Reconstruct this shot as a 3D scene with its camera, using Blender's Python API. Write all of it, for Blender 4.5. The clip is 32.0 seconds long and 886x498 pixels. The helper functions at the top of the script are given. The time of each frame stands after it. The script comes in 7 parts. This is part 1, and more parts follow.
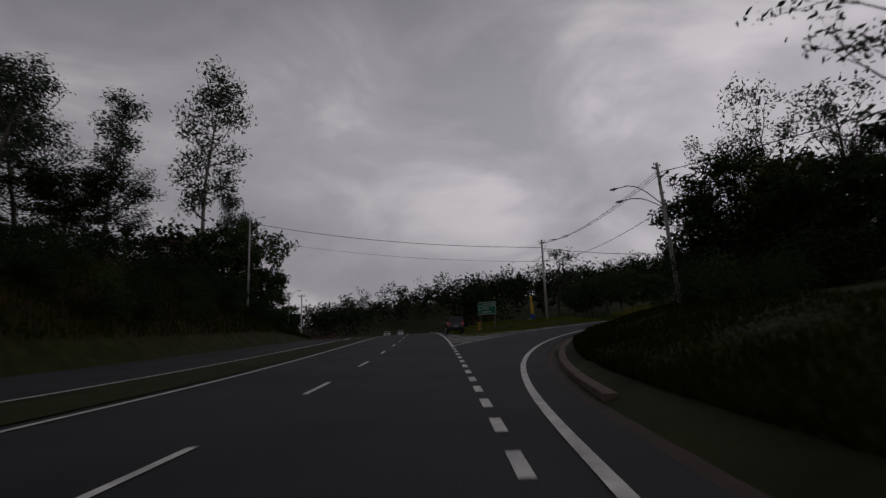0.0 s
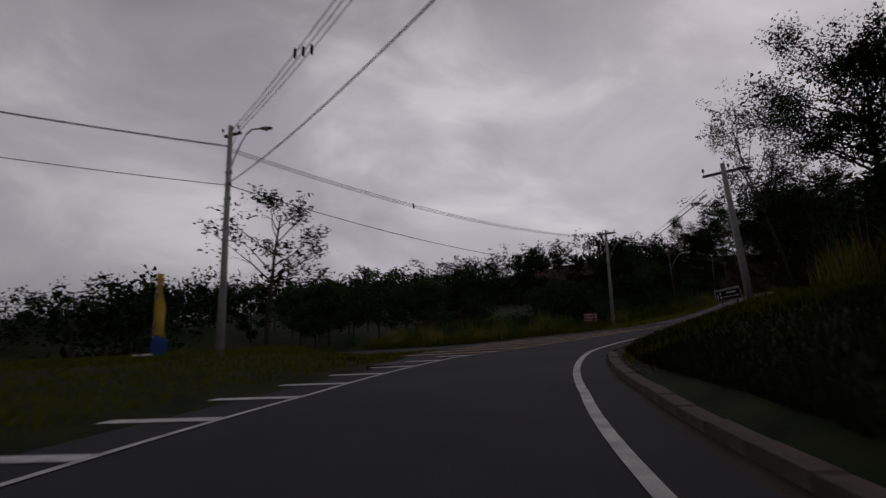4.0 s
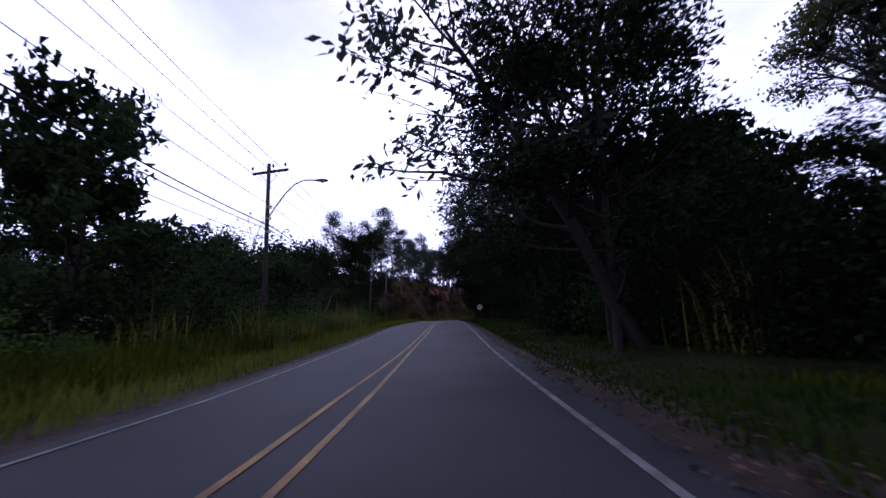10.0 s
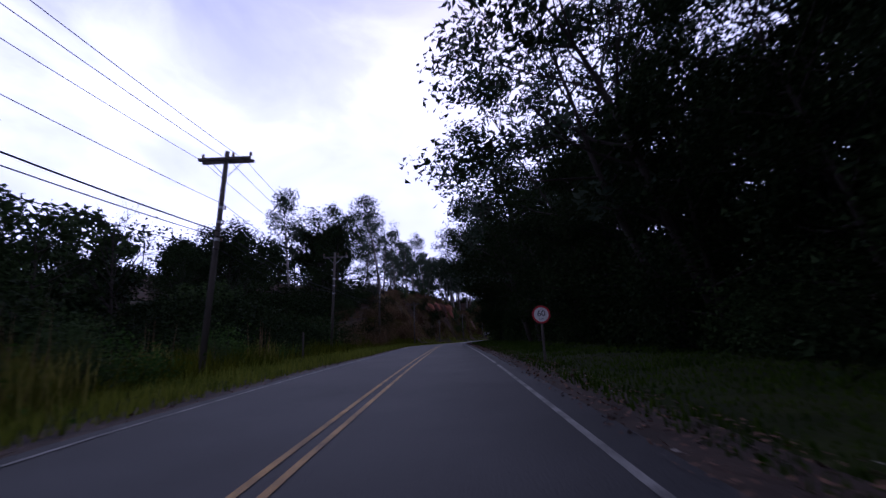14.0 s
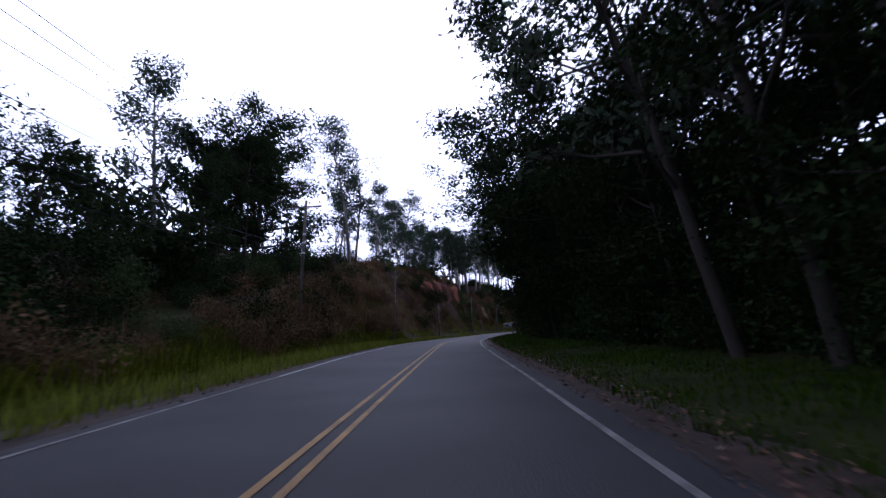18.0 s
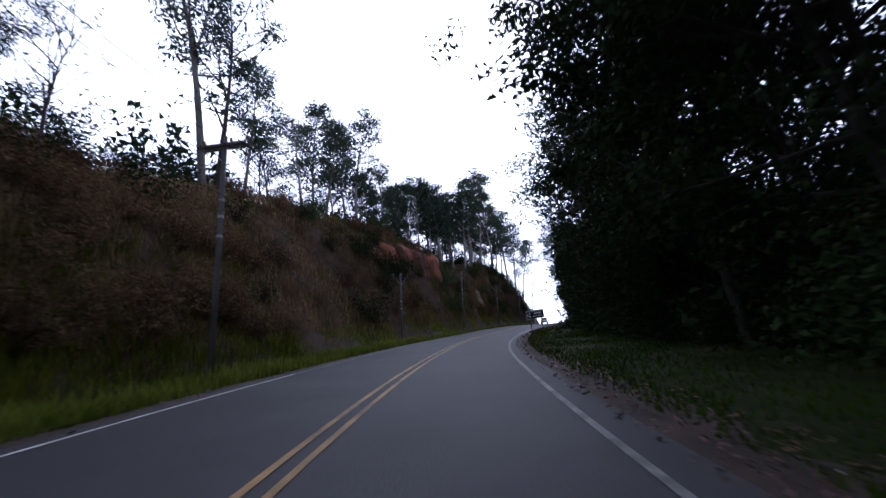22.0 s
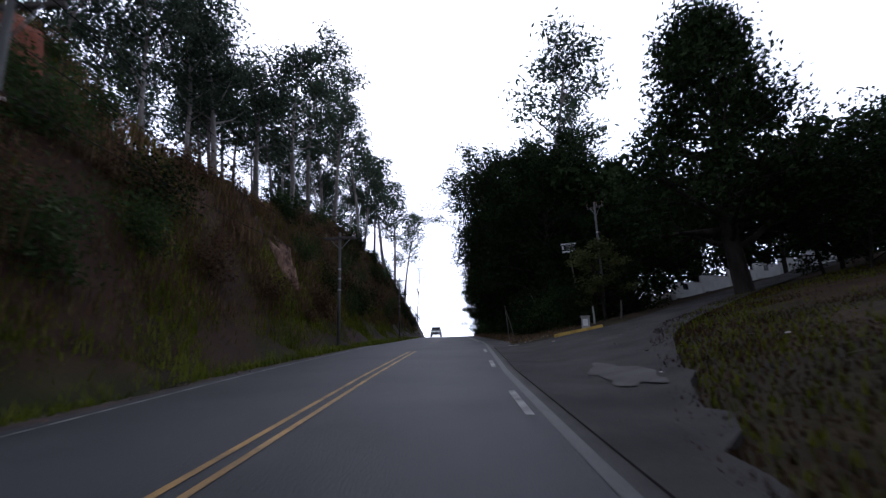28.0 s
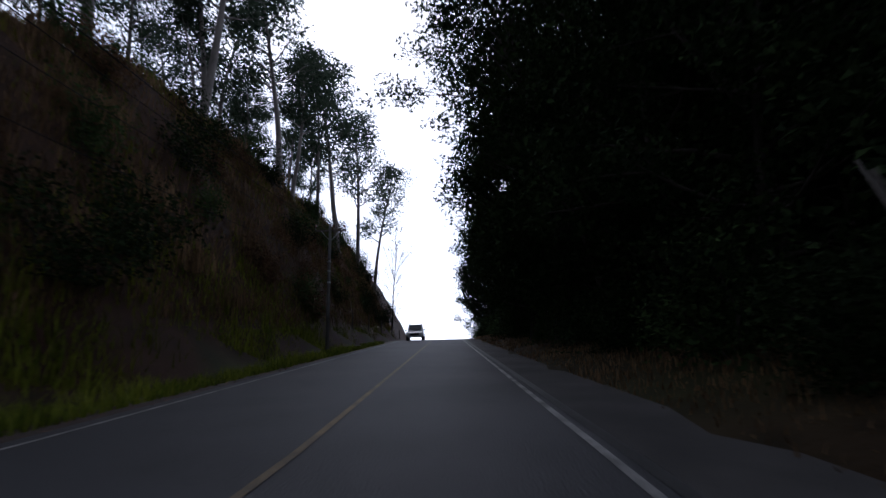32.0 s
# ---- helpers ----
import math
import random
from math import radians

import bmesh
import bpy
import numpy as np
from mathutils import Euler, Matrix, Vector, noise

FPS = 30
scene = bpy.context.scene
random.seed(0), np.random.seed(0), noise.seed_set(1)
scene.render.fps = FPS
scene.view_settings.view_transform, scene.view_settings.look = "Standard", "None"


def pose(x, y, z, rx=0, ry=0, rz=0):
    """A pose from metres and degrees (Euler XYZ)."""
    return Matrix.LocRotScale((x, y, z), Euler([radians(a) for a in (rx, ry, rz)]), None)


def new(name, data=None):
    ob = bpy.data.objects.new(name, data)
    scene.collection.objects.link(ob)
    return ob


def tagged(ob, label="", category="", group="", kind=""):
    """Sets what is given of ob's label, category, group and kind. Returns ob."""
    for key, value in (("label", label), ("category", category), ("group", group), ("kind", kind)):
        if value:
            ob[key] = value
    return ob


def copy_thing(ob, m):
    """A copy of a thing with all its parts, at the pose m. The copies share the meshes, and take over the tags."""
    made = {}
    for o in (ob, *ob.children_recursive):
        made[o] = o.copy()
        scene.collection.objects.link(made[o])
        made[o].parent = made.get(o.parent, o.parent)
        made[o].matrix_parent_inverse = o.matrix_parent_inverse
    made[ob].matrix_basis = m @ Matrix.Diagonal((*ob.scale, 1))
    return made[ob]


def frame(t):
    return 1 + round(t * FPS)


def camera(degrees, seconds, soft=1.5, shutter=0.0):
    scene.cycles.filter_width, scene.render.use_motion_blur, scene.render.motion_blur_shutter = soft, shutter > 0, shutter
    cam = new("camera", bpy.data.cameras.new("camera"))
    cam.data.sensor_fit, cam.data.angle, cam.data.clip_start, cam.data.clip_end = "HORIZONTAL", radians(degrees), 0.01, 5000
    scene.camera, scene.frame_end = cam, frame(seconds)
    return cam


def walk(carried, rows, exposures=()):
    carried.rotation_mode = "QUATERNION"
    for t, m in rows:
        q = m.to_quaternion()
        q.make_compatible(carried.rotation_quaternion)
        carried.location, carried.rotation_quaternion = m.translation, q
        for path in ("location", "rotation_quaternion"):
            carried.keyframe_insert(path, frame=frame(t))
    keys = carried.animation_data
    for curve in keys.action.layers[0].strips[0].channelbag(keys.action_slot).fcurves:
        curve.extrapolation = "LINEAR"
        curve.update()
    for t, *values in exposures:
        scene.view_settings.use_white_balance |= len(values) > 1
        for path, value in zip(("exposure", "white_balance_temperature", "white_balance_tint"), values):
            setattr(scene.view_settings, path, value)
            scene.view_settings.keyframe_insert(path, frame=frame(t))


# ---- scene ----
cam = camera(81.0, 32.0, soft=1.4, shutter=0.35)
PATH = [
    (0.0, 0.000, 0.000, 1.250, 100.419, 2.145, 0.677),
    (0.5, 0.166, 6.171, 1.384, 100.531, 2.565, -1.590),
    (1.0, 0.634, 12.056, 1.575, 100.623, 2.209, -4.722),
    (1.5, 1.388, 17.634, 1.804, 100.905, 1.381, -8.039),
    (2.0, 2.426, 22.899, 2.054, 101.139, 1.254, -11.794),
    (2.5, 3.753, 27.868, 2.320, 101.658, 1.263, -15.949),
    (3.0, 5.383, 32.573, 2.599, 101.706, 2.152, -20.147),
    (3.5, 7.339, 37.053, 2.891, 102.116, 2.649, -24.775),
    (4.0, 9.638, 41.331, 3.198, 102.110, 2.363, -29.058),
    (4.5, 12.292, 45.393, 3.519, 102.278, 1.987, -34.237),
    (5.0, 15.311, 49.183, 3.851, 102.364, 1.653, -39.964),
    (5.5, 18.694, 52.620, 4.187, 101.924, 1.455, -45.722),
    (6.0, 22.413, 55.613, 4.520, 101.836, 1.931, -52.740),
    (6.5, 26.378, 58.138, 4.853, 102.572, 2.602, -58.758),
    (7.0, 30.452, 60.268, 5.182, 102.699, 2.897, -62.715),
    (7.5, 34.509, 62.125, 5.501, 102.612, 2.272, -65.241),
    (8.0, 38.480, 63.818, 5.811, 102.562, 1.090, -66.299),
    (8.5, 42.364, 65.444, 6.118, 102.241, 0.846, -66.338),
    (9.0, 46.200, 67.072, 6.437, 103.153, -0.213, -65.918),
    (9.5, 50.030, 68.729, 6.776, 102.976, 0.334, -65.513),
    (10.0, 53.897, 70.412, 7.137, 103.115, 1.480, -65.395),
    (10.5, 57.826, 72.126, 7.524, 103.750, 1.766, -65.088),
    (11.0, 61.830, 73.882, 7.941, 103.964, 1.780, -64.754),
    (11.5, 65.915, 75.679, 8.390, 104.092, 1.992, -64.671),
    (12.0, 70.084, 77.511, 8.871, 104.754, 1.964, -64.713),
    (12.5, 74.333, 79.369, 9.382, 104.618, 2.229, -64.600),
    (13.0, 78.645, 81.245, 9.918, 104.982, 2.127, -64.570),
    (13.5, 82.991, 83.125, 10.468, 105.149, 2.467, -64.632),
    (14.0, 87.321, 85.004, 11.021, 105.306, 2.443, -64.716),
    (14.5, 91.604, 86.886, 11.563, 104.972, 1.801, -64.701),
    (15.0, 95.845, 88.783, 12.087, 104.740, 1.795, -64.195),
    (15.5, 100.065, 90.698, 12.593, 104.526, 2.051, -63.896),
    (16.0, 104.295, 92.630, 13.083, 104.341, 2.404, -63.789),
    (16.5, 108.560, 94.572, 13.565, 104.362, 2.539, -63.951),
    (17.0, 112.874, 96.526, 14.042, 104.160, 1.487, -64.241),
    (17.5, 117.235, 98.491, 14.519, 104.113, 1.387, -64.275),
    (18.0, 121.627, 100.459, 14.997, 104.216, 1.392, -64.372),
    (18.5, 126.027, 102.417, 15.475, 103.992, 1.974, -64.450),
    (19.0, 130.423, 104.364, 15.949, 104.146, 2.713, -64.249),
    (19.5, 134.822, 106.307, 16.419, 103.861, 3.322, -64.101),
    (20.0, 139.255, 108.256, 16.886, 103.851, 3.229, -64.260),
    (20.5, 143.754, 110.222, 17.358, 103.819, 3.119, -64.455),
    (21.0, 148.339, 112.210, 17.839, 103.791, 3.060, -64.774),
    (21.5, 153.008, 114.208, 18.326, 103.724, 2.924, -65.417),
    (22.0, 157.729, 116.182, 18.811, 103.434, 2.637, -65.985),
    (22.5, 162.451, 118.086, 19.283, 103.469, 2.484, -66.809),
    (23.0, 167.102, 119.873, 19.736, 103.383, 2.183, -67.801),
    (23.5, 171.617, 121.509, 20.167, 103.752, 1.809, -69.276),
    (24.0, 175.967, 122.983, 20.582, 103.302, 1.310, -70.496),
    (24.5, 180.167, 124.302, 20.988, 103.664, 1.725, -72.039),
    (25.0, 184.266, 125.482, 21.392, 103.718, 1.978, -73.268),
    (25.5, 188.330, 126.537, 21.799, 103.988, 1.726, -74.563),
    (26.0, 192.419, 127.468, 22.209, 103.990, 1.801, -76.592),
    (26.5, 196.563, 128.286, 22.621, 103.951, 1.896, -78.051),
    (27.0, 200.754, 129.024, 23.032, 103.894, 1.923, -78.956),
    (27.5, 204.963, 129.715, 23.440, 103.940, 1.869, -79.071),
    (28.0, 209.148, 130.377, 23.845, 103.741, 1.768, -79.443),
    (28.5, 213.261, 131.011, 24.249, 103.733, 1.887, -79.768),
    (29.0, 217.272, 131.630, 24.651, 103.981, 2.278, -79.615),
    (29.5, 221.193, 132.255, 25.051, 104.174, 2.284, -79.500),
    (30.0, 225.069, 132.896, 25.446, 104.102, 1.641, -79.138),
    (30.5, 228.946, 133.536, 25.837, 104.270, 1.995, -79.158),
    (31.0, 232.866, 134.165, 26.222, 104.095, 2.033, -79.469),
    (31.5, 236.868, 134.789, 26.601, 104.024, 1.610, -79.689),
    (32.0, 240.971, 135.402, 26.974, 103.253, 1.409, -80.449),
]
EXPOSURES = [(0.0, -1.4, 6500, 18), (3.5, -1.45, 6450, 20), (5.5, -0.92, 6550, 21), (6.5, -0.65, 6450, 22), (7.5, -0.22, 6250, 24), (8.5, 0.0, 5600, 30), (10.0, 0.12, 5050, 37),
             (14.5, -0.12, 5000, 38), (16.5, 0.4, 5100, 30), (18.0, 0.72, 5100, 26), (19.0, 1.12, 5100, 24), (20.0, 1.4, 5100, 22), (22.0, 0.95, 5150, 20), (25.0, 0.8, 5200, 18), (28.0, 0.85, 5400, 17), (30.5, 0.9, 5400, 17), (32.0, 0.3, 5400, 16)]
walk(cam, [(t, pose(x, y, z, rx, ry, rz)) for t, x, y, z, rx, ry, rz in PATH], EXPOSURES)

# ---- sky and light: a closed layer of cloud, with a wide weak sun behind it ----
SUN_HEIGHT, SUN_BEARING = radians(42), radians(72)
world = bpy.data.worlds.new("overcast_sky")
scene.world = world
world.use_nodes = True
wn, wl = world.node_tree.nodes, world.node_tree.links
wn.clear()
w_out = wn.new("ShaderNodeOutputWorld")
w_back = wn.new("ShaderNodeBackground")
w_sky = wn.new("ShaderNodeTexSky")
w_sky.sky_type = "NISHITA"
w_sky.sun_disc = False
w_sky.sun_elevation, w_sky.sun_rotation = SUN_HEIGHT, SUN_BEARING
w_sky.dust_density = 4.0
w_coord = wn.new("ShaderNodeTexCoord")
w_map = wn.new("ShaderNodeMapping")
w_map.inputs["Scale"].default_value = (1.0, 1.0, 1.9)
w_n1 = wn.new("ShaderNodeTexNoise")
w_n1.inputs["Scale"].default_value = 3.1
w_n1.inputs["Detail"].default_value = 7.0
w_n1.inputs["Roughness"].default_value = 0.52
w_n1.inputs["Distortion"].default_value = 0.4
w_ramp = wn.new("ShaderNodeValToRGB")
w_ramp.color_ramp.elements[0].position = 0.36
w_ramp.color_ramp.elements[0].color = (0.80, 0.81, 0.85, 1)
w_ramp.color_ramp.elements[1].position = 0.66
w_ramp.color_ramp.elements[1].color = (1.42, 1.41, 1.42, 1)
w_mid = w_ramp.color_ramp.elements.new(0.5)
w_mid.color = (0.99, 0.99, 1.02, 1)
w_dim = wn.new("ShaderNodeMix")
w_dim.data_type, w_dim.blend_type = "RGBA", "MIX"
w_dim.inputs["Factor"].default_value = 0.93
w_gain = wn.new("ShaderNodeMix")
w_gain.data_type, w_gain.blend_type = "RGBA", "MULTIPLY"
w_gain.inputs["Factor"].default_value = 1.0
w_gain.inputs["B"].default_value = (0.10, 0.10, 0.10, 1)
wl.new(w_coord.outputs["Generated"], w_map.inputs["Vector"])
wl.new(w_map.outputs["Vector"], w_n1.inputs["Vector"])
wl.new(w_n1.outputs["Fac"], w_ramp.inputs["Fac"])
wl.new(w_sky.outputs["Color"], w_gain.inputs["A"])
wl.new(w_gain.outputs["Result"], w_dim.inputs["A"])
# the layer is thinner towards the sun and thick away from it
w_dot = wn.new("ShaderNodeVectorMath")
w_dot.operation = "DOT_PRODUCT"
w_dot.inputs[1].default_value = (math.sin(SUN_BEARING) * math.cos(SUN_HEIGHT), math.cos(SUN_BEARING) * math.cos(SUN_HEIGHT), math.sin(SUN_HEIGHT))
w_thin = wn.new("ShaderNodeMapRange")
w_thin.inputs["From Min"].default_value, w_thin.inputs["From Max"].default_value = -0.7, 1.0
w_thin.inputs["To Min"].default_value, w_thin.inputs["To Max"].default_value = 0.3, 1.3
w_grad = wn.new("ShaderNodeMix")
w_grad.data_type, w_grad.blend_type = "RGBA", "MULTIPLY"
w_grad.inputs["Factor"].default_value = 1.0
# and it is heaviest overhead, with more light low down
w_sep = wn.new("ShaderNodeSeparateXYZ")
w_deck = wn.new("ShaderNodeMapRange")
w_deck.interpolation_type = "SMOOTHSTEP"
w_deck.inputs["From Min"].default_value, w_deck.inputs["From Max"].default_value = 0.32, 0.95
w_deck.inputs["To Min"].default_value, w_deck.inputs["To Max"].default_value = 1.0, 0.14
w_both = wn.new("ShaderNodeMath")
w_both.operation = "MULTIPLY"
wl.new(w_coord.outputs["Generated"], w_sep.inputs["Vector"])
wl.new(w_sep.outputs["Z"], w_deck.inputs["Value"])
wl.new(w_coord.outputs["Generated"], w_dot.inputs[0])
wl.new(w_dot.outputs["Value"], w_thin.inputs["Value"])
wl.new(w_thin.outputs["Result"], w_both.inputs[0])
wl.new(w_deck.outputs["Result"], w_both.inputs[1])
wl.new(w_ramp.outputs["Color"], w_grad.inputs["A"])
wl.new(w_both.outputs["Value"], w_grad.inputs["B"])
wl.new(w_grad.outputs["Result"], w_dim.inputs["B"])
wl.new(w_dim.outputs["Result"], w_back.inputs["Color"])
w_back.inputs["Strength"].default_value = 1.0
wl.new(w_back.outputs["Background"], w_out.inputs["Surface"])

sun_data = bpy.data.lights.new("sun", "SUN")
sun_data.energy, sun_data.angle, sun_data.color = 0.2, radians(25), (1.0, 0.96, 0.9)
sun = new("sun", sun_data)
sun.rotation_euler = (math.pi / 2 - SUN_HEIGHT, 0, math.pi - SUN_BEARING)

# ---- materials ----
def ramp_mat(name, low, high, scale=3.0, rough=0.8, bump=0.3, bump_scale=None, metal=0.0, spots=None, stretch=(1, 1, 1),
             vary=0.0, island=0.0, sheen=0.5, glow=0.0, fine=0.25):
    """A surface between two colours: broad stains, fine grain and relief. vary: by object, island: by loose piece."""
    m = bpy.data.materials.new(name)
    m.use_nodes = True
    n, l = m.node_tree.nodes, m.node_tree.links
    b = n["Principled BSDF"]
    b.inputs["Metallic"].default_value = metal
    b.inputs["Specular IOR Level"].default_value = sheen
    co = n.new("ShaderNodeTexCoord")
    mp = n.new("ShaderNodeMapping")
    mp.inputs["Scale"].default_value = stretch
    l.new(co.outputs["Object"], mp.inputs["Vector"])
    big = n.new("ShaderNodeTexNoise")
    big.inputs["Scale"].default_value, big.inputs["Detail"].default_value = scale, 5.0
    small = n.new("ShaderNodeTexNoise")
    small.inputs["Scale"].default_value, small.inputs["Detail"].default_value = bump_scale or scale * 14, 3.0
    l.new(mp.outputs["Vector"], big.inputs["Vector"])
    l.new(mp.outputs["Vector"], small.inputs["Vector"])
    add = n.new("ShaderNodeMath")
    add.operation = "MULTIPLY_ADD"
    l.new(small.outputs["Fac"], add.inputs[0])
    add.inputs[1].default_value = fine
    sub = n.new("ShaderNodeMath")
    sub.operation = "SUBTRACT"
    l.new(big.outputs["Fac"], sub.inputs[0])
    sub.inputs[1].default_value = fine * 0.5
    l.new(sub.outputs[0], add.inputs[2])
    last = add.outputs[0]
    for amount, node_kind, socket in ((vary, "ShaderNodeObjectInfo", "Random"), (island, "ShaderNodeNewGeometry", "Random Per Island")):
        if amount:
            info = n.new(node_kind)
            more = n.new("ShaderNodeMath")
            more.operation = "MULTIPLY_ADD"
            l.new(info.outputs[socket], more.inputs[0])
            more.inputs[1].default_value = amount
            less = n.new("ShaderNodeMath")
            less.operation = "SUBTRACT"
            l.new(last, less.inputs[0])
            less.inputs[1].default_value = amount / 2
            l.new(less.outputs[0], more.inputs[2])
            last = more.outputs[0]
    r = n.new("ShaderNodeValToRGB")
    r.color_ramp.elements[0].position, r.color_ramp.elements[1].position = 0.28, 0.72
    r.color_ramp.elements[0].color, r.color_ramp.elements[1].color = (*low, 1), (*high, 1)
    if spots:
        e = r.color_ramp.elements.new(0.8)
        e.color = (*spots, 1)
    l.new(last, r.inputs["Fac"])
    l.new(r.outputs["Color"], b.inputs["Base Color"])
    rr = n.new("ShaderNodeMapRange")
    rr.inputs["To Min"].default_value, rr.inputs["To Max"].default_value = max(0.05, rough - 0.12), min(1.0, rough + 0.1)
    l.new(small.outputs["Fac"], rr.inputs["Value"])
    l.new(rr.outputs["Result"], b.inputs["Roughness"])
    if bump:
        bp = n.new("ShaderNodeBump")
        bp.inputs["Strength"].default_value, bp.inputs["Distance"].default_value = bump, 0.02
        l.new(small.outputs["Fac"], bp.inputs["Height"])
        l.new(bp.outputs["Normal"], b.inputs["Normal"])
    if glow:
        b.inputs["Emission Strength"].default_value = glow
        l.new(r.outputs["Color"], b.inputs["Emission Color"])
    return m


def leaf_mat(name, low, high, through_light=0.35, rough=0.72, sheen=0.08):
    """Leaves: colour by leaf and by tree, with some light that passes through."""
    m = ramp_mat(name, low, high, 0.5, rough, 0.0, vary=0.25, island=0.5, sheen=sheen)
    n, l = m.node_tree.nodes, m.node_tree.links
    b = n["Principled BSDF"]
    tr = n.new("ShaderNodeBsdfTranslucent")
    mix = n.new("ShaderNodeMixShader")
    mix.inputs["Fac"].default_value = through_light
    l.new(b.inputs["Base Color"].links[0].from_socket, tr.inputs["Color"])
    l.new(b.outputs["BSDF"], mix.inputs[1])
    l.new(tr.outputs["BSDF"], mix.inputs[2])
    l.new(mix.outputs["Shader"], n["Material Output"].inputs["Surface"])
    return m


ASPHALT = ramp_mat("asphalt", (0.020, 0.020, 0.023), (0.050, 0.050, 0.056), 0.30, 0.72, 0.8, 38.0, sheen=0.32, fine=0.55)
ASPHALT_WORN = ramp_mat("worn_asphalt", (0.034, 0.032, 0.031), (0.078, 0.073, 0.070), 0.6, 0.9, 0.7, 45.0, sheen=0.25)
ASPHALT_BROKEN = ramp_mat("broken_dark_asphalt", (0.022, 0.020, 0.0195), (0.058, 0.053, 0.050), 0.7, 0.92, 0.9, 30.0, sheen=0.2)
ASPHALT_MAIN = ramp_mat("main_road_asphalt", (0.017, 0.017, 0.019), (0.038, 0.038, 0.041), 0.30, 0.8, 0.8, 38.0, sheen=0.2, fine=0.55)
PATCH = ramp_mat("asphalt_patch", (0.06, 0.056, 0.053), (0.11, 0.104, 0.098), 1.4, 0.9, 0.5, 40.0, sheen=0.2)
TAR = ramp_mat("tar_joint", (0.012, 0.012, 0.013), (0.03, 0.03, 0.03), 2.0, 0.6, 0.3)
WHITE_PAINT = ramp_mat("white_road_paint", (0.42, 0.42, 0.41), (0.82, 0.81, 0.78), 3.0, 0.7, 0.3, 40.0, fine=0.5)
WORN_PAINT = ramp_mat("worn_white_road_paint", (0.08, 0.078, 0.076), (0.34, 0.33, 0.32), 2.0, 0.75, 0.3, 40.0, fine=0.6)
FADED_YELLOW = ramp_mat("faded_yellow_paint", (0.07, 0.05, 0.025), (0.20, 0.13, 0.045), 2.0, 0.75, 0.3, 40.0, fine=0.7)
CENTRE_YELLOW = ramp_mat("worn_yellow_road_paint", (0.14, 0.078, 0.022), (0.52, 0.29, 0.072), 1.1, 0.7, 0.3, 40.0, fine=0.8)
OCHRE_PAINT = ramp_mat("ochre_road_paint", (0.52, 0.29, 0.11), (0.85, 0.49, 0.20), 2.0, 0.7, 0.3, 40.0, fine=0.5)
SOIL = ramp_mat("roadside_soil", (0.018, 0.011, 0.008), (0.062, 0.036, 0.025), 1.4, 0.95, 0.8, 18.0)
POLE_GREY = ramp_mat("stained_pole_concrete", (0.06, 0.057, 0.054), (0.15, 0.143, 0.137), 2.5, 0.9, 0.4, 30.0, stretch=(1, 1, 0.3), vary=0.2, sheen=0.2)
CONCRETE = ramp_mat("concrete", (0.26, 0.25, 0.235), (0.46, 0.45, 0.42), 2.5, 0.85, 0.4, 30.0, vary=0.2)
KERB = ramp_mat("kerb_concrete", (0.055, 0.040, 0.029), (0.185, 0.140, 0.102), 1.2, 0.9, 0.6, 14.0)
KERB_YELLOW = ramp_mat("kerb_yellow_paint", (0.42, 0.27, 0.05), (0.7, 0.47, 0.10), 3.0, 0.75, 0.4, 20.0)
WOOD_POLE = ramp_mat("weathered_timber", (0.045, 0.036, 0.030), (0.13, 0.108, 0.092), 2.0, 0.85, 0.5, 30.0, stretch=(1, 1, 0.15))
STEEL = ramp_mat("galvanised_steel", (0.28, 0.28, 0.29), (0.45, 0.45, 0.46), 6.0, 0.45, 0.1, metal=0.8)
CERAMIC = ramp_mat("brown_ceramic", (0.10, 0.05, 0.03), (0.16, 0.08, 0.05), 6.0, 0.25, 0.0)
CABLE = ramp_mat("black_cable", (0.006, 0.006, 0.007), (0.018, 0.018, 0.02), 5.0, 0.85, 0.0, sheen=0.1)
LAMP_GLASS = ramp_mat("lamp_diffuser", (0.5, 0.5, 0.48), (0.65, 0.65, 0.62), 8.0, 0.3, 0.0)
SIGN_GREEN = ramp_mat("green_sign_sheeting", (0.0, 0.13, 0.085), (0.01, 0.19, 0.12), 2.0, 0.4, 0.0)
SIGN_RED = ramp_mat("red_sign_sheeting", (0.50, 0.02, 0.03), (0.62, 0.035, 0.04), 2.0, 0.4, 0.0)
SIGN_MAROON = ramp_mat("maroon_sign_sheeting", (0.20, 0.022, 0.018), (0.29, 0.04, 0.03), 2.0, 0.5, 0.0)
SIGN_WHITE = ramp_mat("white_sign_sheeting", (0.72, 0.72, 0.70), (0.88, 0.88, 0.86), 3.0, 0.4, 0.0)
SIGN_BLACK = ramp_mat("black_sign_face", (0.010, 0.010, 0.012), (0.020, 0.020, 0.023), 3.0, 0.6, 0.0, sheen=0.12)
SIGN_YELLOW = ramp_mat("yellow_sign_sheeting", (0.70, 0.42, 0.02), (0.8, 0.5, 0.04), 3.0, 0.4, 0.0)
BANNER_YELLOW = ramp_mat("yellow_banner_cloth", (0.62, 0.38, 0.03), (0.78, 0.5, 0.06), 2.0, 0.8, 0.2)
BANNER_BLUE = ramp_mat("blue_banner_cloth", (0.02, 0.06, 0.25), (0.04, 0.1, 0.35), 2.0, 0.8, 0.2)
PLASTER = ramp_mat("whitewashed_plaster", (0.45, 0.45, 0.43), (0.72, 0.72, 0.69), 0.8, 0.85, 0.3)
HOUSE_WALL = ramp_mat("brown_house_stucco", (0.06, 0.04, 0.03), (0.12, 0.085, 0.065), 0.8, 0.9, 0.3)
